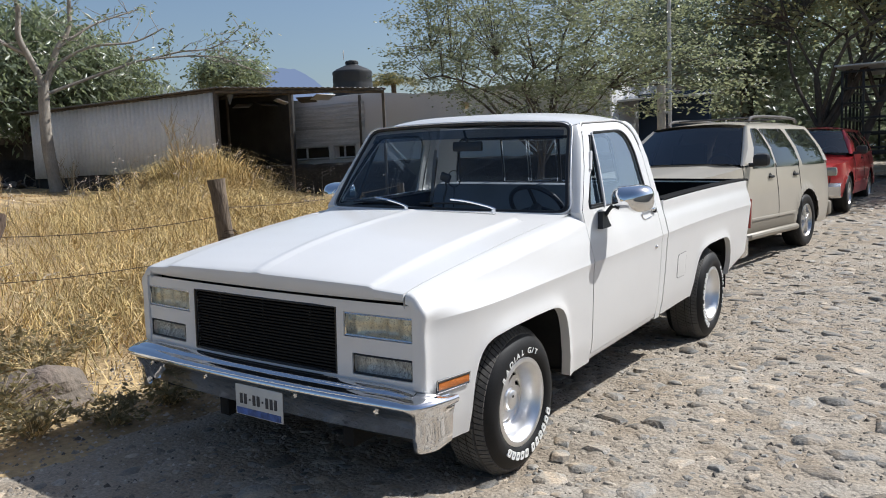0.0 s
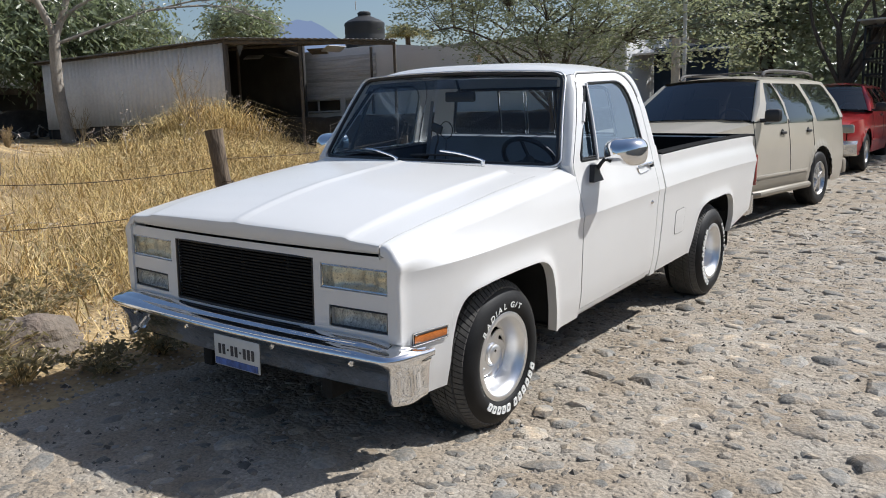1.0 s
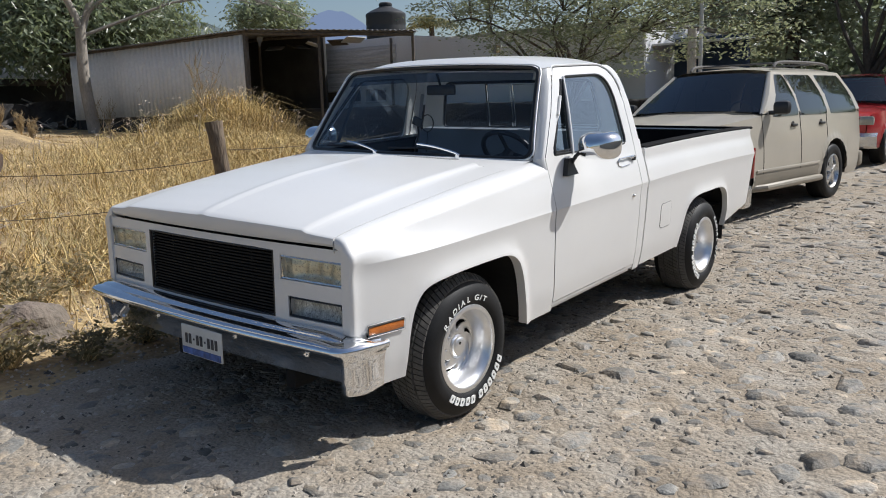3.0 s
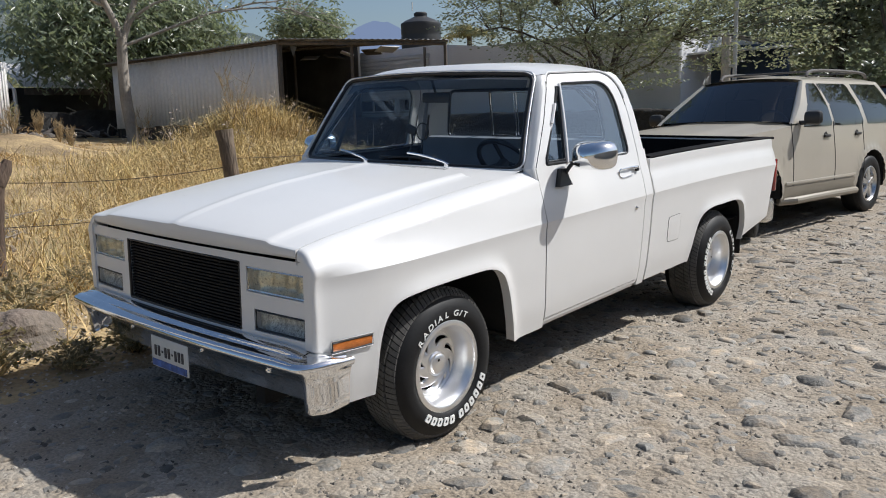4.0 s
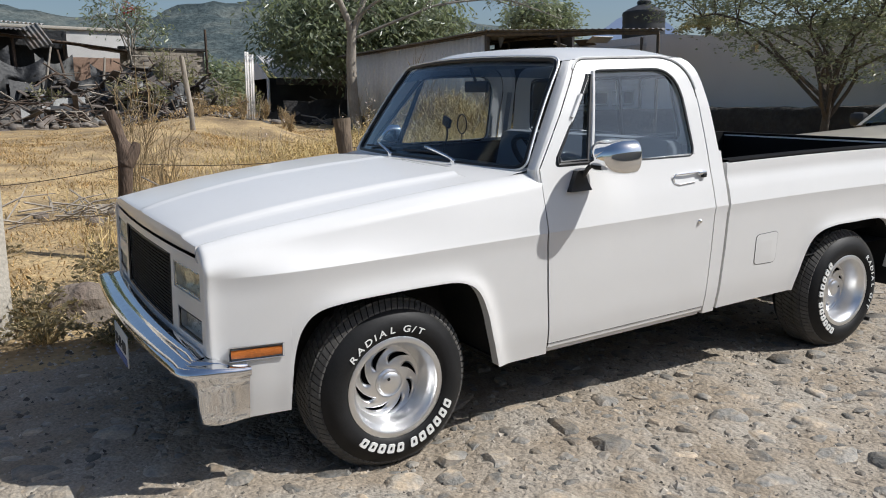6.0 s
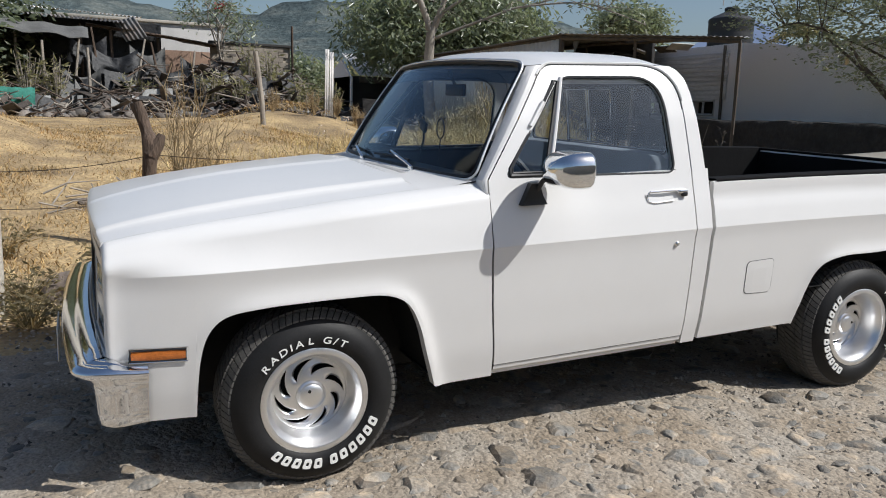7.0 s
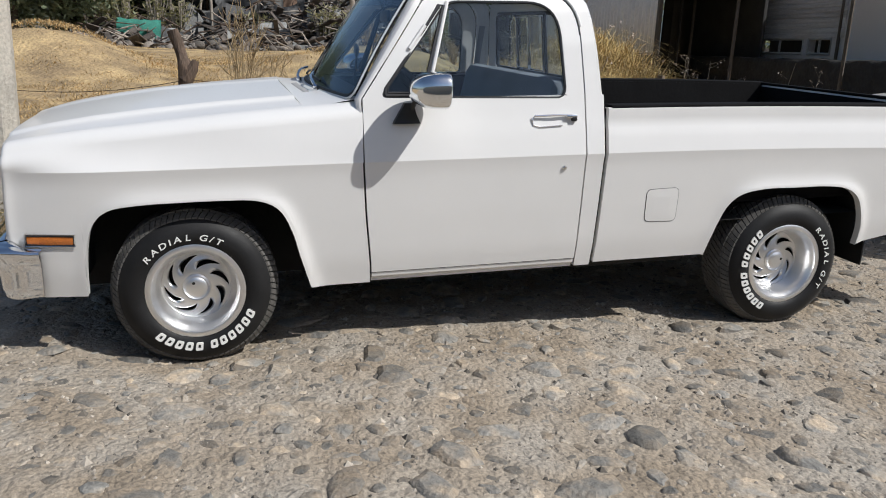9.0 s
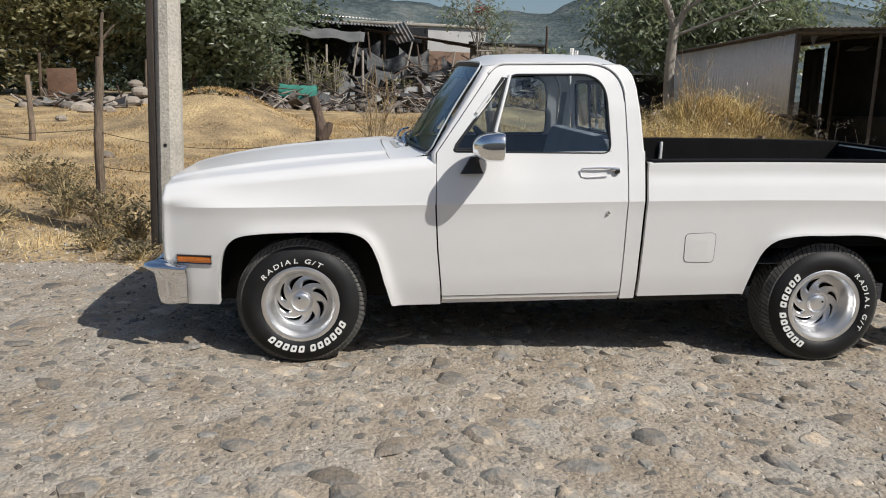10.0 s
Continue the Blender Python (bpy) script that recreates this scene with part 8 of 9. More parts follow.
def bare_shrub(at, h, seed, n=9, label="leafless twiggy shrub in the dry field"):
    rs = np.random.RandomState(seed)
    s = thing("dry_shrub", at, label, "shrub", "dry shrubs")
    g = Geo()
    for q in range(n):
        a = rs.uniform(0, 2 * math.pi)
        e = Vector((math.cos(a) * h * rs.uniform(0.08, 0.34), math.sin(a) * h * rs.uniform(0.08, 0.34), h * rs.uniform(0.6, 1.0)))
        path = spline([(0, 0, 0), e * 0.5 + Vector((rs.normal(0, 0.04), rs.normal(0, 0.04), 0)), e], 8)
        g.tube(path, [0.010 * (1 - 0.8 * i / 7) for i in range(8)], 5)
        for w in range(12):
            p = path[2 + w % 6]
            d = Vector((rs.normal(0, 0.09), rs.normal(0, 0.09), abs(rs.normal(0.15, 0.07)))) * h
            g.tube([p, p + d * 0.6, p + d + Vector((0, 0, 0.03))], [0.005, 0.004, 0.002], 4, False)
    tagged(part("twig_mass", g, M_DRY_TWIG, s), kind="stuff")
    return s


bare_shrub((-6.2, 0.30, gz(-6.2, 0.30)), 1.35, 1, 12)
bare_shrub((-6.4, 0.65, gz(-6.4, 0.65)), 0.85, 2)
for k, (x, y, q) in enumerate([(-5.75, 0.28, 0.17), (-5.50, -0.02, 0.13), (-5.95, -0.12, 0.10), (-5.6, 0.55, 0.09)]):
    r = thing("field_stone", (x, y, gz(x, y, 0.01)), "pale stone lying in a heap of dry brush", "rock", "field stones")
    part("stone", boulder(Geo(), (0, 0, q * 0.3), (q * 1.1, q, q * 0.75), 15.1 + k, 9), M_ROCK, r, angle=30)
rs = np.random.RandomState(41)
g = Geo()
for k in range(70):
    p = Vector((-5.7 + rs.normal(0, 0.28), 0.05 + rs.normal(0, 0.5), 0))
    p.z = gz(p.x, p.y, 0.0) + abs(rs.normal(0, 0.09))
    t = rs.uniform(0, math.pi)
    d = Vector((0.5 * math.cos(t), math.sin(t), rs.normal(0, 0.2))) * rs.uniform(0.18, 0.5)
    g.tube([p - d, p + Vector((rs.normal(0, 0.04), rs.normal(0, 0.04), rs.uniform(0, 0.06))), p + d], [0.011, 0.009, 0.004], 4, False)
tagged(part("brush_heap", g, M_BARK_PALE), "low heap of dead branches in the dry field", "brush", kind="stuff")
bare_shrub((-9.6, 6.2, gz(-9.6, 6.2)), 1.25, 3, 8)
bare_shrub((-11.5, 8.4, gz(-11.5, 8.4)), 1.1, 4)
bare_shrub((-18.6, 9.2, gz(-18.6, 9.2)), 0.9, 5)
for k, (x, y, h) in enumerate([(-16.1, 3.6, 0.5), (-15.9, 4.6, 0.55), (-16.3, 5.3, 0.5), (-15.6, 5.7, 0.45), (-16.6, 5.9, 0.5)]):
    bare_shrub((x, y, gz(x, y)), h, 60 + k, 14, "low dark scrub on the bare heap")

# tall stalks with pale seed heads over the heap
rs = np.random.RandomState(66)
g, cen = Geo(), []
for k in range(42):
    x, y = -9.8 + rs.normal(0, 1.3), 6.9 + rs.normal(0, 1.5)
    z = gz(x, y)
    h = rs.uniform(0.55, 1.05)
    lean = Vector((rs.normal(0, 0.22), rs.normal(0, 0.22), 1.0)) * h
    p = Vector((x, y, z))
    g.tube([p, p + lean * 0.55, p + lean + Vector((rs.normal(0, 0.05), rs.normal(0, 0.05), 0))], [0.006, 0.005, 0.0025], 4, False)
    for q in range(rs.randint(2, 5)):
        s = rs.uniform(0.5, 0.95)
        e = p + lean * s + Vector((rs.normal(0, 0.10), rs.normal(0, 0.10), rs.uniform(0.04, 0.16)))
        g.tube([p + lean * s, e], [0.003, 0.002], 3, False)
        for _ in range(4):
            cen.append(tuple(e + Vector(rs.normal(0, 0.018, 3))))
M_SEED = surf("pale_seed_heads", (0.62, 0.53, 0.46), 0.9, vary=0.2, bump=0)
stalk = tagged(part("seed_stalks", g, M_BARK_PALE), "tall dry stalks with pale seed heads over a heap", "weeds", kind="stuff")
new("seed_heads", leaves_mesh("seed_heads", cen, 0.035, 0.7, M_SEED, rs)).parent = stalk

# rubble and shacks at the far edge of the field
rng = random.Random(9)
tarp = thing("tarp_shelter", (-26.5, -1.6, 1.2), "shelter of faded grey tarp on rough poles", "shelter")
rows = []
for i in range(21):
    s = i / 20
    row = []
    for j in range(9):
        q = j / 8
        y = lerp(-2.6, 1.25, s)
        x = lerp(-1.6, 0.9, q)
        row.append((x, y, 3.25 - 0.28 * s - 0.75 * max(0, q - 0.35) ** 1.2 + 0.07 * fbm(x * 1.4, y * 1.4, 2) - 0.10 * math.sin(math.pi * s * 3) ** 2 * q))
    rows.append(row)
solid(part("tarp_sheet", Geo().grid(rows, flip=True), M_TARP, tarp, angle=70), 0.01)
for y, x, h in ((-0.15, 0.85, 2.35), (-2.2, 0.7, 2.5), (1.2, 0.8, 2.2), (-1.0, -0.6, 3.0)):
    part("tent_pole", Geo().tube([(x, y, -0.1), (x + 0.04, y + 0.03, h * 0.5), (x - 0.02, y, h)], [0.06, 0.055, 0.045], 7), M_BARK_PALE, tarp)

shack = thing("scrap_shack", (-29.0, -1.0, 1.2), "tumbledown shack of dark sheets and old corrugated iron", "shack")
sheet("roof_sheet", (-1.0, -5.0, 3.75), (-1.0, 1.9, 3.55), (2.6, 0, -0.30), M_SHEET_RUST, shack, 0.14, 0.03)
sheet("roof_sheet", (-2.6, -5.2, 4.15), (-2.6, 2.6, 3.9), (2.0, 0, -0.2), M_SHEET, shack, 0.14, 0.03)
sheet("loose_sheet", (1.2, 1.5, 3.3), (1.4, 2.2, 3.5), (0.4, 0.4, -0.7), M_SHEET_RUST, shack, 0.14, 0.03)
# dark backing sheet: the interior's shade is put into its colour
part("dark_wall", Geo().grid([[(0.2 + 0.08 * fbm(y, z), y, z) for z in (0, 1.2, 2.4, 3.4)] for y in np.linspace(-5, 3.2, 14)]), M_TARP_DARK, shack)
for y in (-4.5, -2.0, 0.4, 1.4, 3.0):
    part("pole", Geo().tube([(1.2, y, 0), (1.2, y + 0.05, 1.5), (1.15, y, 3.2 - 0.12 * abs(y))], 0.055, 7), M_POST_DARK, shack)
part("eave_pole", Geo().tube([(1.3, 0.6, 3.15), (1.4, 3.0, 2.9), (1.3, 5.3, 2.65)], 0.06, 7), M_POST_DARK, shack)
part("eave_sheet", Geo().grid([[(x, y, 3.18 - 0.11 * (y - 0.6) + 0.05 * fbm(y * 2, x)) for x in (0.3, 1.0, 1.6)] for y in np.linspace(0.6, 5.3, 12)]), M_SHEET_RUST, shack)
for k, (x, y, z, w, drop, mat_) in enumerate([(1.5, 0.6, 2.75, 1.3, 1.3, M_TARP_DARK), (1.9, 1.5, 2.35, 1.5, 1.0, M_TARP_DARK), (1.6, 2.6, 2.5, 1.2, 1.5, M_TARP), (2.2, 3.2, 1.9, 1.5, 0.9, M_TARP_DARK), (1.8, 4.4, 2.2, 1.4, 1.2, M_TARP_DARK), (2.6, 0.4, 1.6, 1.2, 0.8, M_TARP), (2.4, 5.2, 1.6, 1.3, 0.7, M_TARP_DARK)]):
    # sheeting hung over poles, sagging between its corners and folded
    rows = [[(x + 0.10 * math.sin(9 * u + k) * (0.3 + v) + 0.35 * v + 0.12 * fbm(u * 4, v * 3, k), y + w * (u - 0.5), z - 0.35 * math.sin(math.pi * u) * (1 - 0.4 * v) - drop * v * (0.75 + 0.4 * fbm(u * 3, k * 1.7, 0.4))) for v in np.linspace(0, 1, 9)] for u in np.linspace(0, 1, 19)]
    part("hanging_sheet", Geo().grid(rows), mat_, shack, angle=60)
for k, (y, z0, z1, lean) in enumerate([(0.1, 0.2, 2.9, 0.3), (1.1, 0.2, 3.0, -0.35), (2.0, 0.2, 2.7, 0.5), (3.1, 0.2, 2.6, -0.4), (3.9, 0.2, 2.4, 0.3), (5.0, 0.2, 2.1, -0.3)]):
    part("leaning_pole", Geo().tube([(2.3, y, z0), (2.1, y + lean * 0.5, (z0 + z1) / 2), (1.9, y + lean, z1)], [0.05, 0.045, 0.035], 6), M_POST_DARK if k % 2 else M_BARK_PALE, shack)
part("adobe_wall", Geo().box((-0.6, 4.2, 1.5), (0.25, 2.8, 2.1), 0.03), M_ADOBE, shack)

pale = thing("pale_building", (-34.0, 1.8, 1.9), "pale flat-roofed building behind the rubble", "building")
part("wall", Geo().box((0, 0, 1.55), (3.0, 6.5, 3.2), 0.02), M_WHITE_WALL, pale)
part("roof", Geo().box((0, 0, 3.2), (3.2, 6.8, 0.12), 0.02), M_CONCRETE, pale)
hut = thing("small_house", (-31.0, 11.4, 1.1), "small low house with a pale sheet roof", "house")
# wall given the near-black colour for the shade below the eaves
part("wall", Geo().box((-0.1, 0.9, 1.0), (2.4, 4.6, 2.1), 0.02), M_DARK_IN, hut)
sheet("roof", (1.6, -1.15, 2.05), (1.6, 3.4, 2.02), (-1.9, -0.2, 1.02), M_SHEET, hut, 0.14, 0.03)
part("fascia", Geo().box((1.56, 1.1, 1.88), (0.04, 4.5, 0.24), 0.005), M_TIMBER, hut)
part("gable", Geo().slab([(1.3, -1.4, 0.2), (1.3, -1.4, 1.95), (-0.2, -1.4, 2.8), (-1.4, -1.4, 2.4), (-1.4, -1.4, 0.2)], (0, 0.06, 0)), M_PLASTER, hut)
for k in range(2):
    sheet("upright_sheet", (-22.54, 6.76 + 0.16 * k, 1.0), (-22.54, 6.90 + 0.16 * k, 1.0), (0, 0.02, 2.50 + 0.08 * (k == 0)), M_SHEET, thing("metal_sheet", (0, 0, 0), "upright white metal sheet leaning in the rubble", "metal sheet", "white sheets"), 0.07, 0.02)

# tumbled dark hedge under the far trees
g = Geo()
rows = [[(-24.5 + 0.3 * fbm(y, z), y, z) for z in (0.8, 1.3, 1.8, 2.1 + 0.2 * fbm(y * 0.7, 4))] for y in np.linspace(8.8, 22.0, 30)]
hw_ = thing("field_wall", (0, 0, 0), "dark stone wall at the far edge of the field", "wall", kind="structure")
part("wall_core", g.grid(rows), M_STONE_DARK, hw_)


M_SCRAP = surf("sun_greyed_scrap_boards", (0.12, 0.10, 0.085), 0.9, vary=0.4, big=5, fine=45, bump=0.6, island=0.55)
M_TARP_PALE = surf("dusty_grey_sheeting", (0.26, 0.26, 0.25), 0.85, vary=0.3, big=1.6, fine=18, bump=0.35, island=0.4)


def rubble(name, y0, y1, x0, x1, n, h, seed, label):
    """Piled sticks, boards, rags and stones; one heap nobody could count."""
    rr = random.Random(seed)
    parts = {"sticks": Geo(), "pale_sticks": Geo(), "boards": Geo(), "rags": Geo(), "grey_rags": Geo(), "stones": Geo()}
    for k in range(n):
        x, y = rr.uniform(x0, x1), rr.uniform(y0, y1)
        s = (x - x0) / (x1 - x0)
        z = gz(x, y, 0.0) + h * (1 - s) ** 0.7 * rr.uniform(0.0, 1.0) * (0.7 + 0.5 * noise.noise(Vector((y, seed, 0))))
        a, t = rr.uniform(0, math.pi), rr.uniform(-0.5, 0.5)
        d = Vector((math.cos(a) * 0.6, math.sin(a), t)).normalized()
        q = rr.random()
        p = Vector((x, y, z))
        if q < 0.30:
            L = rr.uniform(0.5, 1.9)
            b = Vector((rr.gauss(0, 0.16), rr.gauss(0, 0.16), rr.gauss(0, 0.16)))
            parts["sticks" if rr.random() < 0.55 else "pale_sticks"].tube([p - d * L / 2, p + b, p + d * L / 2], [0.028, 0.024, 0.012], 5)
        elif q < 0.48:
            m = Matrix.Rotation(a, 4, "Z") @ Matrix.Rotation(t, 4, "X") @ Matrix.Rotation(rr.uniform(-0.6, 0.6), 4, "Y")
            parts["boards"].box(tuple(p), (rr.uniform(0.12, 0.3), rr.uniform(0.6, 1.6), 0.03), 0.0, m)
        elif q < 0.70:
            L = rr.uniform(0.4, 1.0)
            rows = [[p + d * (L * (i / 5 - 0.5)) + Vector((0.25 * (j / 4 - 0.5), 0.0, 0.22 * math.sin(i * 1.3 + j) * (j / 4) - 0.5 * (j / 4))) for j in range(5)] for i in range(6)]
            parts["rags" if rr.random() < 0.5 else "grey_rags"].grid(rows)
        else:
            sz = rr.uniform(0.06, 0.22)
            boulder(parts["stones"], (x, y, gz(x, y, 0) + sz * 0.3 + 0.3 * h * (1 - s) * rr.random()), (sz * 1.3, sz, sz * 0.7), k * 0.37, 5)
    heap = thing(name, (0, 0, 0), label, "rubble", kind="stuff")
    for key, mat_, ang in (("sticks", M_POST_DARK, 60), ("pale_sticks", M_BARK_PALE, 60), ("grey_rags", M_TARP_PALE, 60), ("boards", M_SCRAP, 30), ("rags", M_TARP_DARK, 60), ("stones", M_RUBBLE, 60)):
        tagged(part(key, parts[key], mat_, heap, angle=ang), kind="stuff")
    return heap


rubble("rubble_heap", -4.4, 0.8, -26.5, -22.0, 480, 1.5, 1, "heap of stones, sticks and scrap at the field edge")
rubble("rubble_heap", 0.4, 4.4, -28.0, -22.5, 560, 2.2, 2, "heap of broken boards, sheeting and poles")
rubble("rubble_heap", 4.0, 6.7, -28.0, -21.5, 520, 2.0, 3, "heap of dead branches, boards and stones")
rubble("rubble_heap", 8.0, 13.0, -28.0, -23.0, 160, 0.8, 4, "low heap of brush and stones")
gt = thing("green_tarp", (-24.2, -2.55, gz(-24.2, -2.55) + 0.1), "sea-green tarp thrown over a heap", "tarp")
part("cloth", Geo().grid([[(0.35 * math.cos(math.pi * q) * 0.6, lerp(-0.75, 0.6, s), 0.75 * math.sin(math.pi * min(1, q * 1.0)) ** 0.6 + 0.08 * fbm(s * 6, q * 5, 1)) for q in np.linspace(0, 1, 10)] for s in np.linspace(0, 1, 14)]), M_GREEN_TARP, gt, angle=60)
# agave-like clumps by the tarp
for k, (x, y, h) in enumerate([(-24.9, -3.1, 1.9), (-25.2, -2.2, 2.1), (-24.8, -4.0, 1.6), (-25.3, -1.4, 1.9), (-24.6, 3.4, 1.5), (-24.2, 4.3, 1.3), (-25.5, 5.6, 1.9), (-24.0, 6.4, 1.4), (-25.0, 1.2, 1.4), (-24.4, 7.6, 1.2), (-26.0, 4.9, 2.0)]):
    rs = np.random.RandomState(80 + k)
    c = thing("cane_clump", (x, y, gz(x, y)), "clump of dusty canes and leaves by the shelter", "shrub", "cane clumps")
    g = Geo()
    cen = []
    for q in range(26):
        a, l = rs.uniform(0, 2 * math.pi), h * rs.uniform(0.5, 1.0)
        e = Vector((math.cos(a) * 0.5 * rs.rand(), math.sin(a) * 0.6 * rs.rand(), l))
        g.tube([(e.x * 0.3, e.y * 0.3, 0), e * 0.6, e], [0.025, 0.02, 0.006], 5)
        for w in range(8):
            cen.append(tuple(e * rs.uniform(0.4, 1.0) + Vector((rs.normal(0, 0.08), rs.normal(0, 0.08), 0))))
    tagged(part("cane_mass", g, M_BARK_PALE, c), kind="stuff")
    ob = new("leaves", leaves_mesh("leaves", cen, 0.26, 0.22, M_LEAF_DRY, rs, -0.2, 0.5))
    ob.parent = c

# left yard: rocks, boards, a rusty panel
rubble("yard_rocks", -9.8, -7.2, -21.5, -17.5, 110, 0.35, 6, "pale rocks and poles piled in the yard")
pn = thing("rusty_panel", (-22.6, -10.2, gz(-22.6, -10.2)), "rust-brown metal panel standing by the trees", "panel")
part("panel_sheet", Geo().box((0, 0, 0.55), (0.04, 0.95, 0.95), 0.01, Matrix.Rotation(0.05, 4, "X")), surf("rust_brown", (0.17, 0.10, 0.065), 0.85, vary=0.25, big=3, fine=20, bump=0.2), pn)
part("panel_post", Geo().tube([(0, -0.7, 0), (0, -0.7, 1.5)], 0.05, 7), M_POST_DARK, pn)
yp = thing("yard_pole", (-23.6, -7.45, gz(-23.6, -7.45)), "slim pale pole among the trees", "pole")
part("shaft", Geo().tube([(0, 0, 0), (0.03, 0.05, 3), (0, 0, 6)], 0.10, 8), M_CONCRETE, yp)
for k, (y, h) in enumerate([(-7.0, 1.5), (-6.7, 1.1)]):
    rough_post("yard_post", (-21.0, y, gz(-21.0, y, 0.1)), [(0, 0, 0), (0.02, 0, h / 2), (0, 0, h)], [0.07, 0.065, 0.06], "short wooden post in the yard", M_POST, "yard posts")

# block wall behind the rubble: courses of blocks
WALL_Y, WALL_W = 5.52, 3.10
bw_ = thing("block_wall", (-28.6, WALL_Y, 1.32), "unplastered tan block wall behind the rubble", "wall", kind="structure")
part("wall_core", Geo().box((-0.06, 0, 1.4), (0.12, WALL_W, 2.62), 0.005), surf("mortar", (0.32, 0.28, 0.225), 0.95, vary=0.15, bump=0.2), bw_)
part("wall_coping", Geo().box((0, 0, 2.76), (0.24, WALL_W + 0.14, 0.10), 0.02), M_DARK_IN, bw_)
part("end_post", Geo().tube([(0.1, WALL_W / 2 + 0.06, 0), (0.1, WALL_W / 2 + 0.07, 2.0), (0.1, WALL_W / 2 + 0.05, 3.55)], 0.05, 7), M_POST_DARK, bw_)
blk = Geo().box((0, 0, 0), (0.10, 0.388, 0.19), 0.006).mesh("block", M_BRICK_TAN, False)
for r in range(13):
    for c in range(int(WALL_W / 0.40)):
        y = 0.21 - WALL_W / 2 + 0.40 * c + (0.2 if r % 2 else 0.0)
        if y > WALL_W / 2 - 0.15:
            continue
        b = new("block", blk)
        b.parent = bw_
        b.location = (0.02, y, 0.22 + 0.20 * r)
# a barred trailer at the end of the lane
M_CAGE = surf("black_steel_bars", (0.025, 0.025, 0.026), 0.5, 0.3, vary=0.15, bump=0.03)
cage = thing("cage_trailer", (1.0, 19.4, gz(1.0, 19.4) + 0.1), "black barred stake trailer under the trees", "trailer")
for x in (-1.35, 1.35):
    for y in np.linspace(-1.5, 1.5, 6):
        part("upright", Geo().box((x, y, 1.55), (0.05, 0.05, 1.9), 0.004), M_CAGE, cage)
    for z in (0.7, 1.05, 1.4, 1.75, 2.1, 2.48):
        part("rail", Geo().box((x, 0, z), (0.04, 3.05, 0.05), 0.004), M_CAGE, cage)
for y in (-1.5, 1.5):
    for z in (0.7, 1.05, 1.4, 1.75, 2.1, 2.48):
        part("rail", Geo().box((0, y, z), (2.7, 0.04, 0.05), 0.004), M_CAGE, cage)
    for x in np.linspace(-0.9, 0.9, 4):
        part("upright", Geo().box((x, y, 1.55), (0.05, 0.05, 1.9), 0.004), M_CAGE, cage)
part("deck", Geo().box((0, 0, 0.58), (2.8, 3.2, 0.10), 0.01), M_CAGE, cage)
part("canopy", Geo().box((0, 0, 2.62), (3.0, 3.4, 0.04), 0.01), M_WHITE_METAL, cage)
for x in (-1.2, 1.2):
    simple_wheel(cage, (x + (0.1 if x > 0 else -0.1), -0.6, 0.26), 0.34, 0.2, 1 if x > 0 else -1)

# ---- the cobbles of the lane ----
M_COBBLE = surf("worn_cobble", (0.245, 0.235, 0.21), 0.60, vary=0.34, big=9, fine=60, bump=0.8, each=0.48, second=(0.33, 0.265, 0.19), mix=0.52)
M_COBBLE_FAR = surf("worn_cobbles_far", (0.245, 0.235, 0.21), 0.60, vary=0.34, big=9, fine=60, bump=0.8, island=0.48, second=(0.33, 0.265, 0.19), mix=0.52)
rs = np.random.RandomState(77)


def cobble(seed, n=9):
    """A low, worn stone with an uneven rim; about 1 across."""
    r2 = np.random.RandomState(seed)
    ang = np.sort(np.linspace(0, 2 * math.pi, n, endpoint=False) + r2.uniform(-0.2, 0.2, n))
    rad = r2.uniform(0.36, 0.56, n)
    tilt = r2.uniform(-0.25, 0.25, 2)
    v = [(0.0, 0.0, 0.5)]
    for f, h in ((0.55, 0.44), (0.86, 0.20), (1.0, -0.40)):
        for k in range(n):
            x, y = rad[k] * f * math.cos(ang[k]), rad[k] * f * math.sin(ang[k])
            v.append((x, y, h + 0.10 * r2.rand() + tilt[0] * x + tilt[1] * y))
    f = [(0, 1 + k, 1 + (k + 1) % n) for k in range(n)]
    for q in (0, 1):
        o = 1 + q * n
        f += [(o + k, o + n + k, o + n + (k + 1) % n, o + (k + 1) % n) for k in range(n)]
    return v, f


KINDS = [cobble(k) for k in range(18)]
spots = []
cell = {}


def free(x, y, r):
    cx, cy = int(x / 0.3), int(y / 0.3)
    for i in range(cx - 1, cx + 2):
        for j in range(cy - 1, cy + 2):
            for (a, b, q) in cell.get((i, j), ()):
                if (a - x) ** 2 + (b - y) ** 2 < ((q + r) * 0.88) ** 2:
                    return False
    return True


def lay(n, x0, x1, y0, y1, r0, r1):
    for _ in range(n):
        x, y = rs.uniform(x0, x1), rs.uniform(y0, y1)
        r = rs.uniform(r0, r1)
        # dust lies over the stones in patches
        cover = noise.noise(Vector((x * 0.55, y * 0.55, 6.0))) + 0.35 * noise.noise(Vector((x * 1.9, y * 1.9, 2.0)))
        edge = sstep(0.2, -1.3, x)
        if rs.rand() < edge or (cover > 0.22 and rs.rand() < 0.45):
            continue
        if free(x, y, r):
            cell.setdefault((int(x / 0.3), int(y / 0.3)), []).append((x, y, r))
            spots.append((x, y, r))


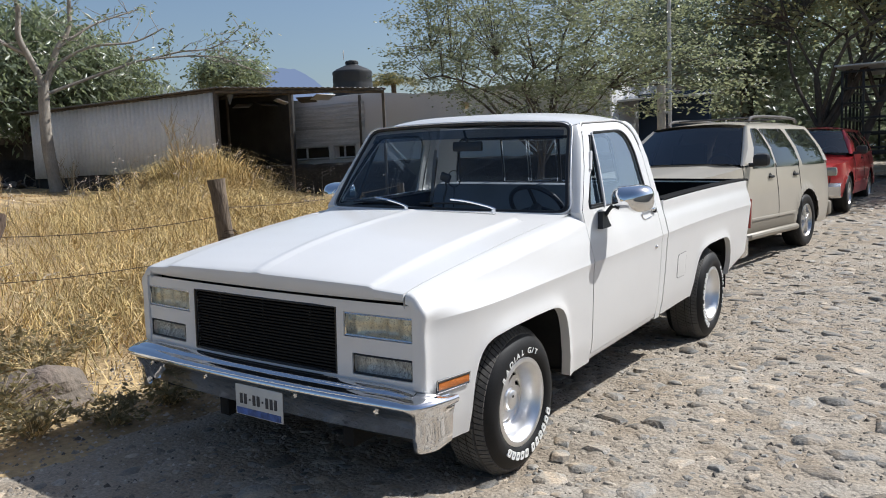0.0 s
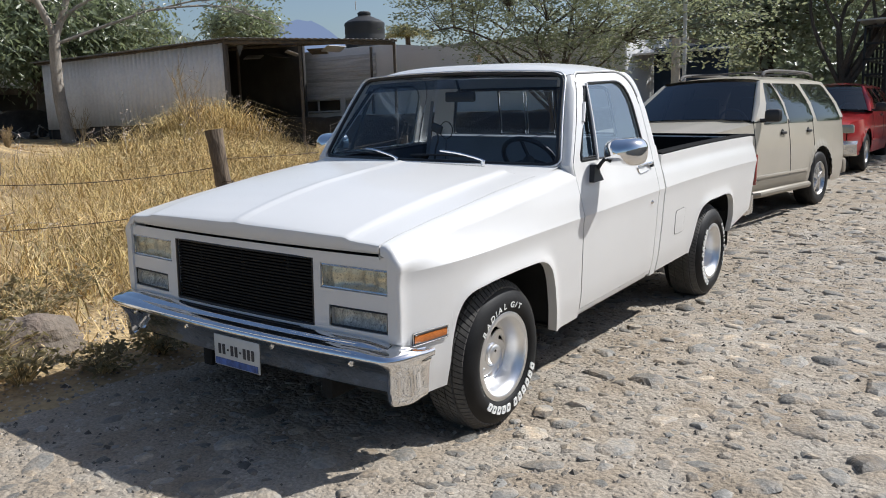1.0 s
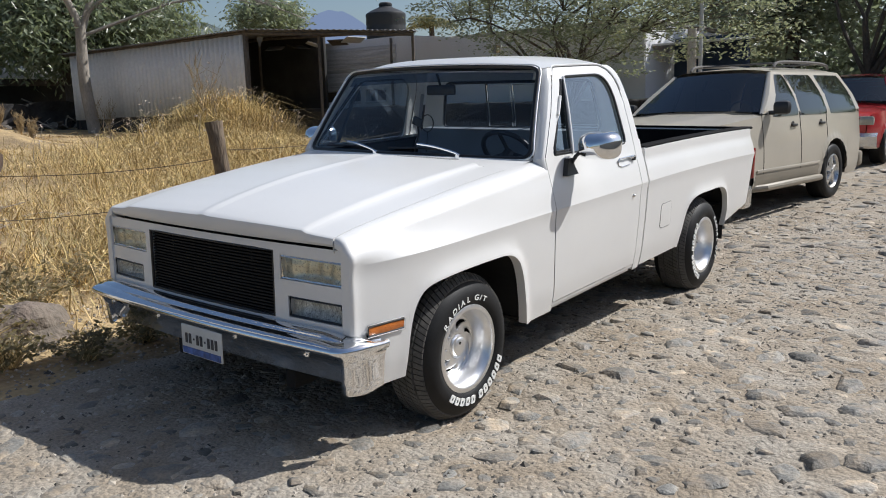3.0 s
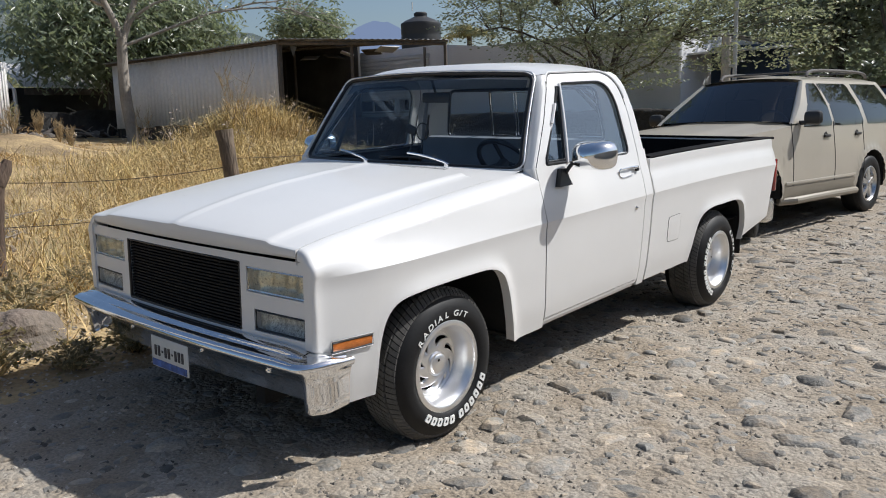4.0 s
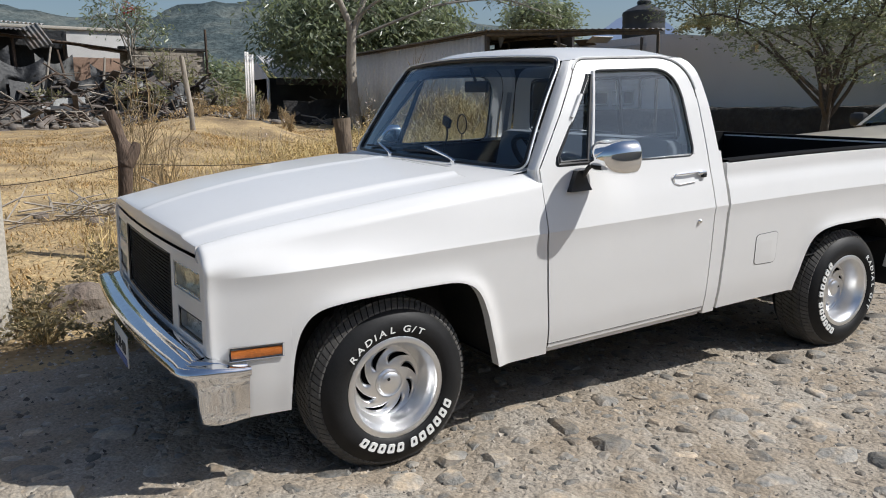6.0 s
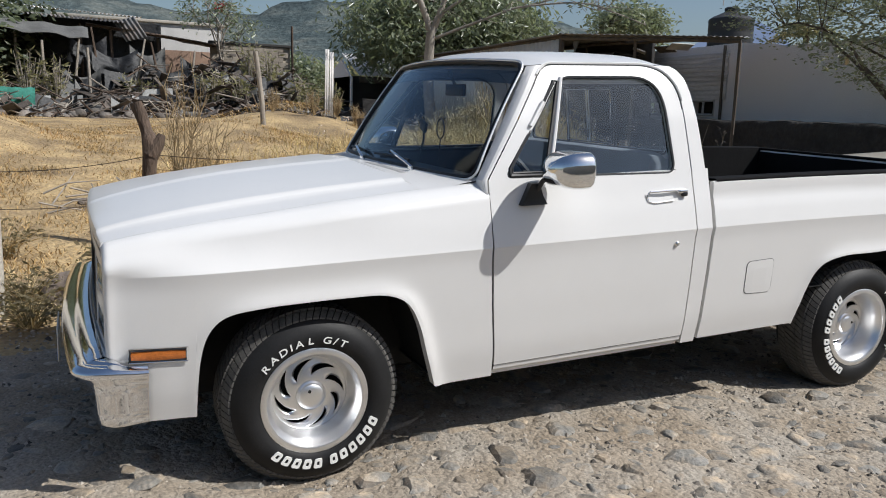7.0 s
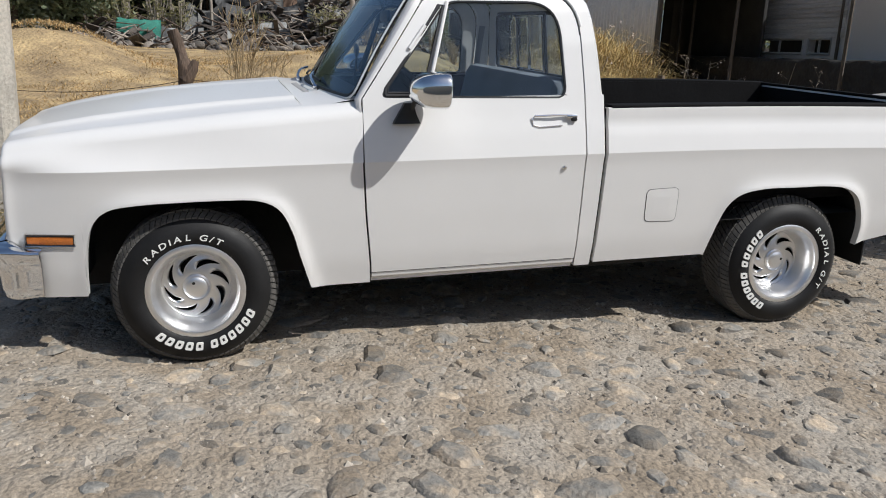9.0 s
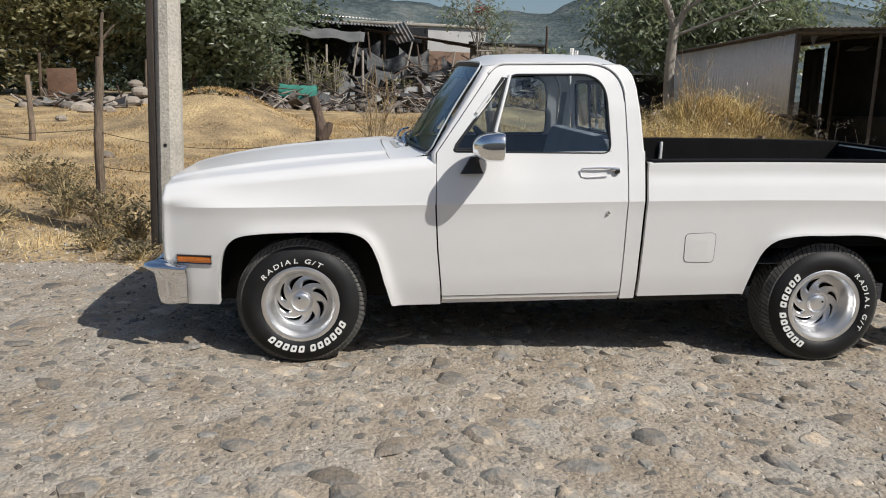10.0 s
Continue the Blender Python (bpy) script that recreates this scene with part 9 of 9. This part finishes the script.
lay(2400, -1.0, 7.0, -4.5, 8.5, 0.055, 0.115)
lay(26000, -0.8, 6.0, -4.0, 7.0, 0.018, 0.052)
lay(5500, 0.3, 9.0, 8.5, 24.0, 0.06, 0.13)
near = sorted(range(len(spots)), key=lambda k: (spots[k][0] - 2.0) ** 2 * 1.4 + (spots[k][1] - 0.9) ** 2 - 30 * max(0, spots[k][2] - 0.075))[:300]
near_set = set(near)
cob_mesh = []
for v, f in KINDS:
    g = Geo().add(v, f)
    cob_mesh.append(g.mesh("cobble", M_COBBLE, True, 42))
pave = thing("cobble_paving", (0, 0, 0), "worn river stones bedded in dusty earth", "cobbles", kind="structure")
fv, ff = [], []
for k, (x, y, r) in enumerate(spots):
    turn, st, kind = rs.uniform(0, 2 * math.pi), rs.uniform(0.68, 1.45), rs.randint(len(KINDS))
    h = max(0.005, r * rs.uniform(0.10, 0.30))
    z = ground_z(x, y) + cobbled(x, y) * 0.8 - h * rs.uniform(0.1, 0.6)
    m = pose(x, y, z, rs.normal(0, 5), rs.normal(0, 5), math.degrees(turn)) @ Matrix.Diagonal((2 * r * st, 2 * r / st, 2 * h, 1))
    if k in near_set:
        ob = new("cobble", cob_mesh[kind])
        ob.parent = pave
        ob.matrix_basis = m
    else:
        o = len(fv)
        fv.extend(tuple(m @ Vector(p)) for p in KINDS[kind][0])
        ff.extend(tuple(i + o for i in q) for q in KINDS[kind][1])
g = Geo()
g.v, g.f = fv, ff
tagged(part("cobbles", g, M_COBBLE_FAR, pave, angle=42), "worn river stones bedded in dusty earth", kind="stuff")
# loose gravel
gv, gf = [], []
for _ in range(60000):
    x, y = rs.uniform(-2.4, 6.5), rs.uniform(-4.5, 9.0)
    s = rs.uniform(0.004, 0.014) * (1.8 if rs.rand() < 0.08 else 1.0)
    z = ground_z(x, y)
    a = rs.uniform(0, 6.28)
    c, q = math.cos(a) * s, math.sin(a) * s
    o = len(gv)
    gv += [(x + c, y + q, z), (x - q, y + c, z), (x - c, y - q, z), (x + q, y - c, z), (x + c * 0.3, y + q * 0.3, z + s * 0.8)]
    gf += [(o, o + 1, o + 4), (o + 1, o + 2, o + 4), (o + 2, o + 3, o + 4), (o + 3, o, o + 4)]
g = Geo()
g.v, g.f = gv, gf
tagged(part("gravel", g, surf("mixed_gravel", (0.30, 0.265, 0.22), 0.9, vary=0.2, big=9, fine=70, bump=0.2, island=0.75), None, smooth=False), "loose gravel scattered over the lane", "gravel", kind="stuff")
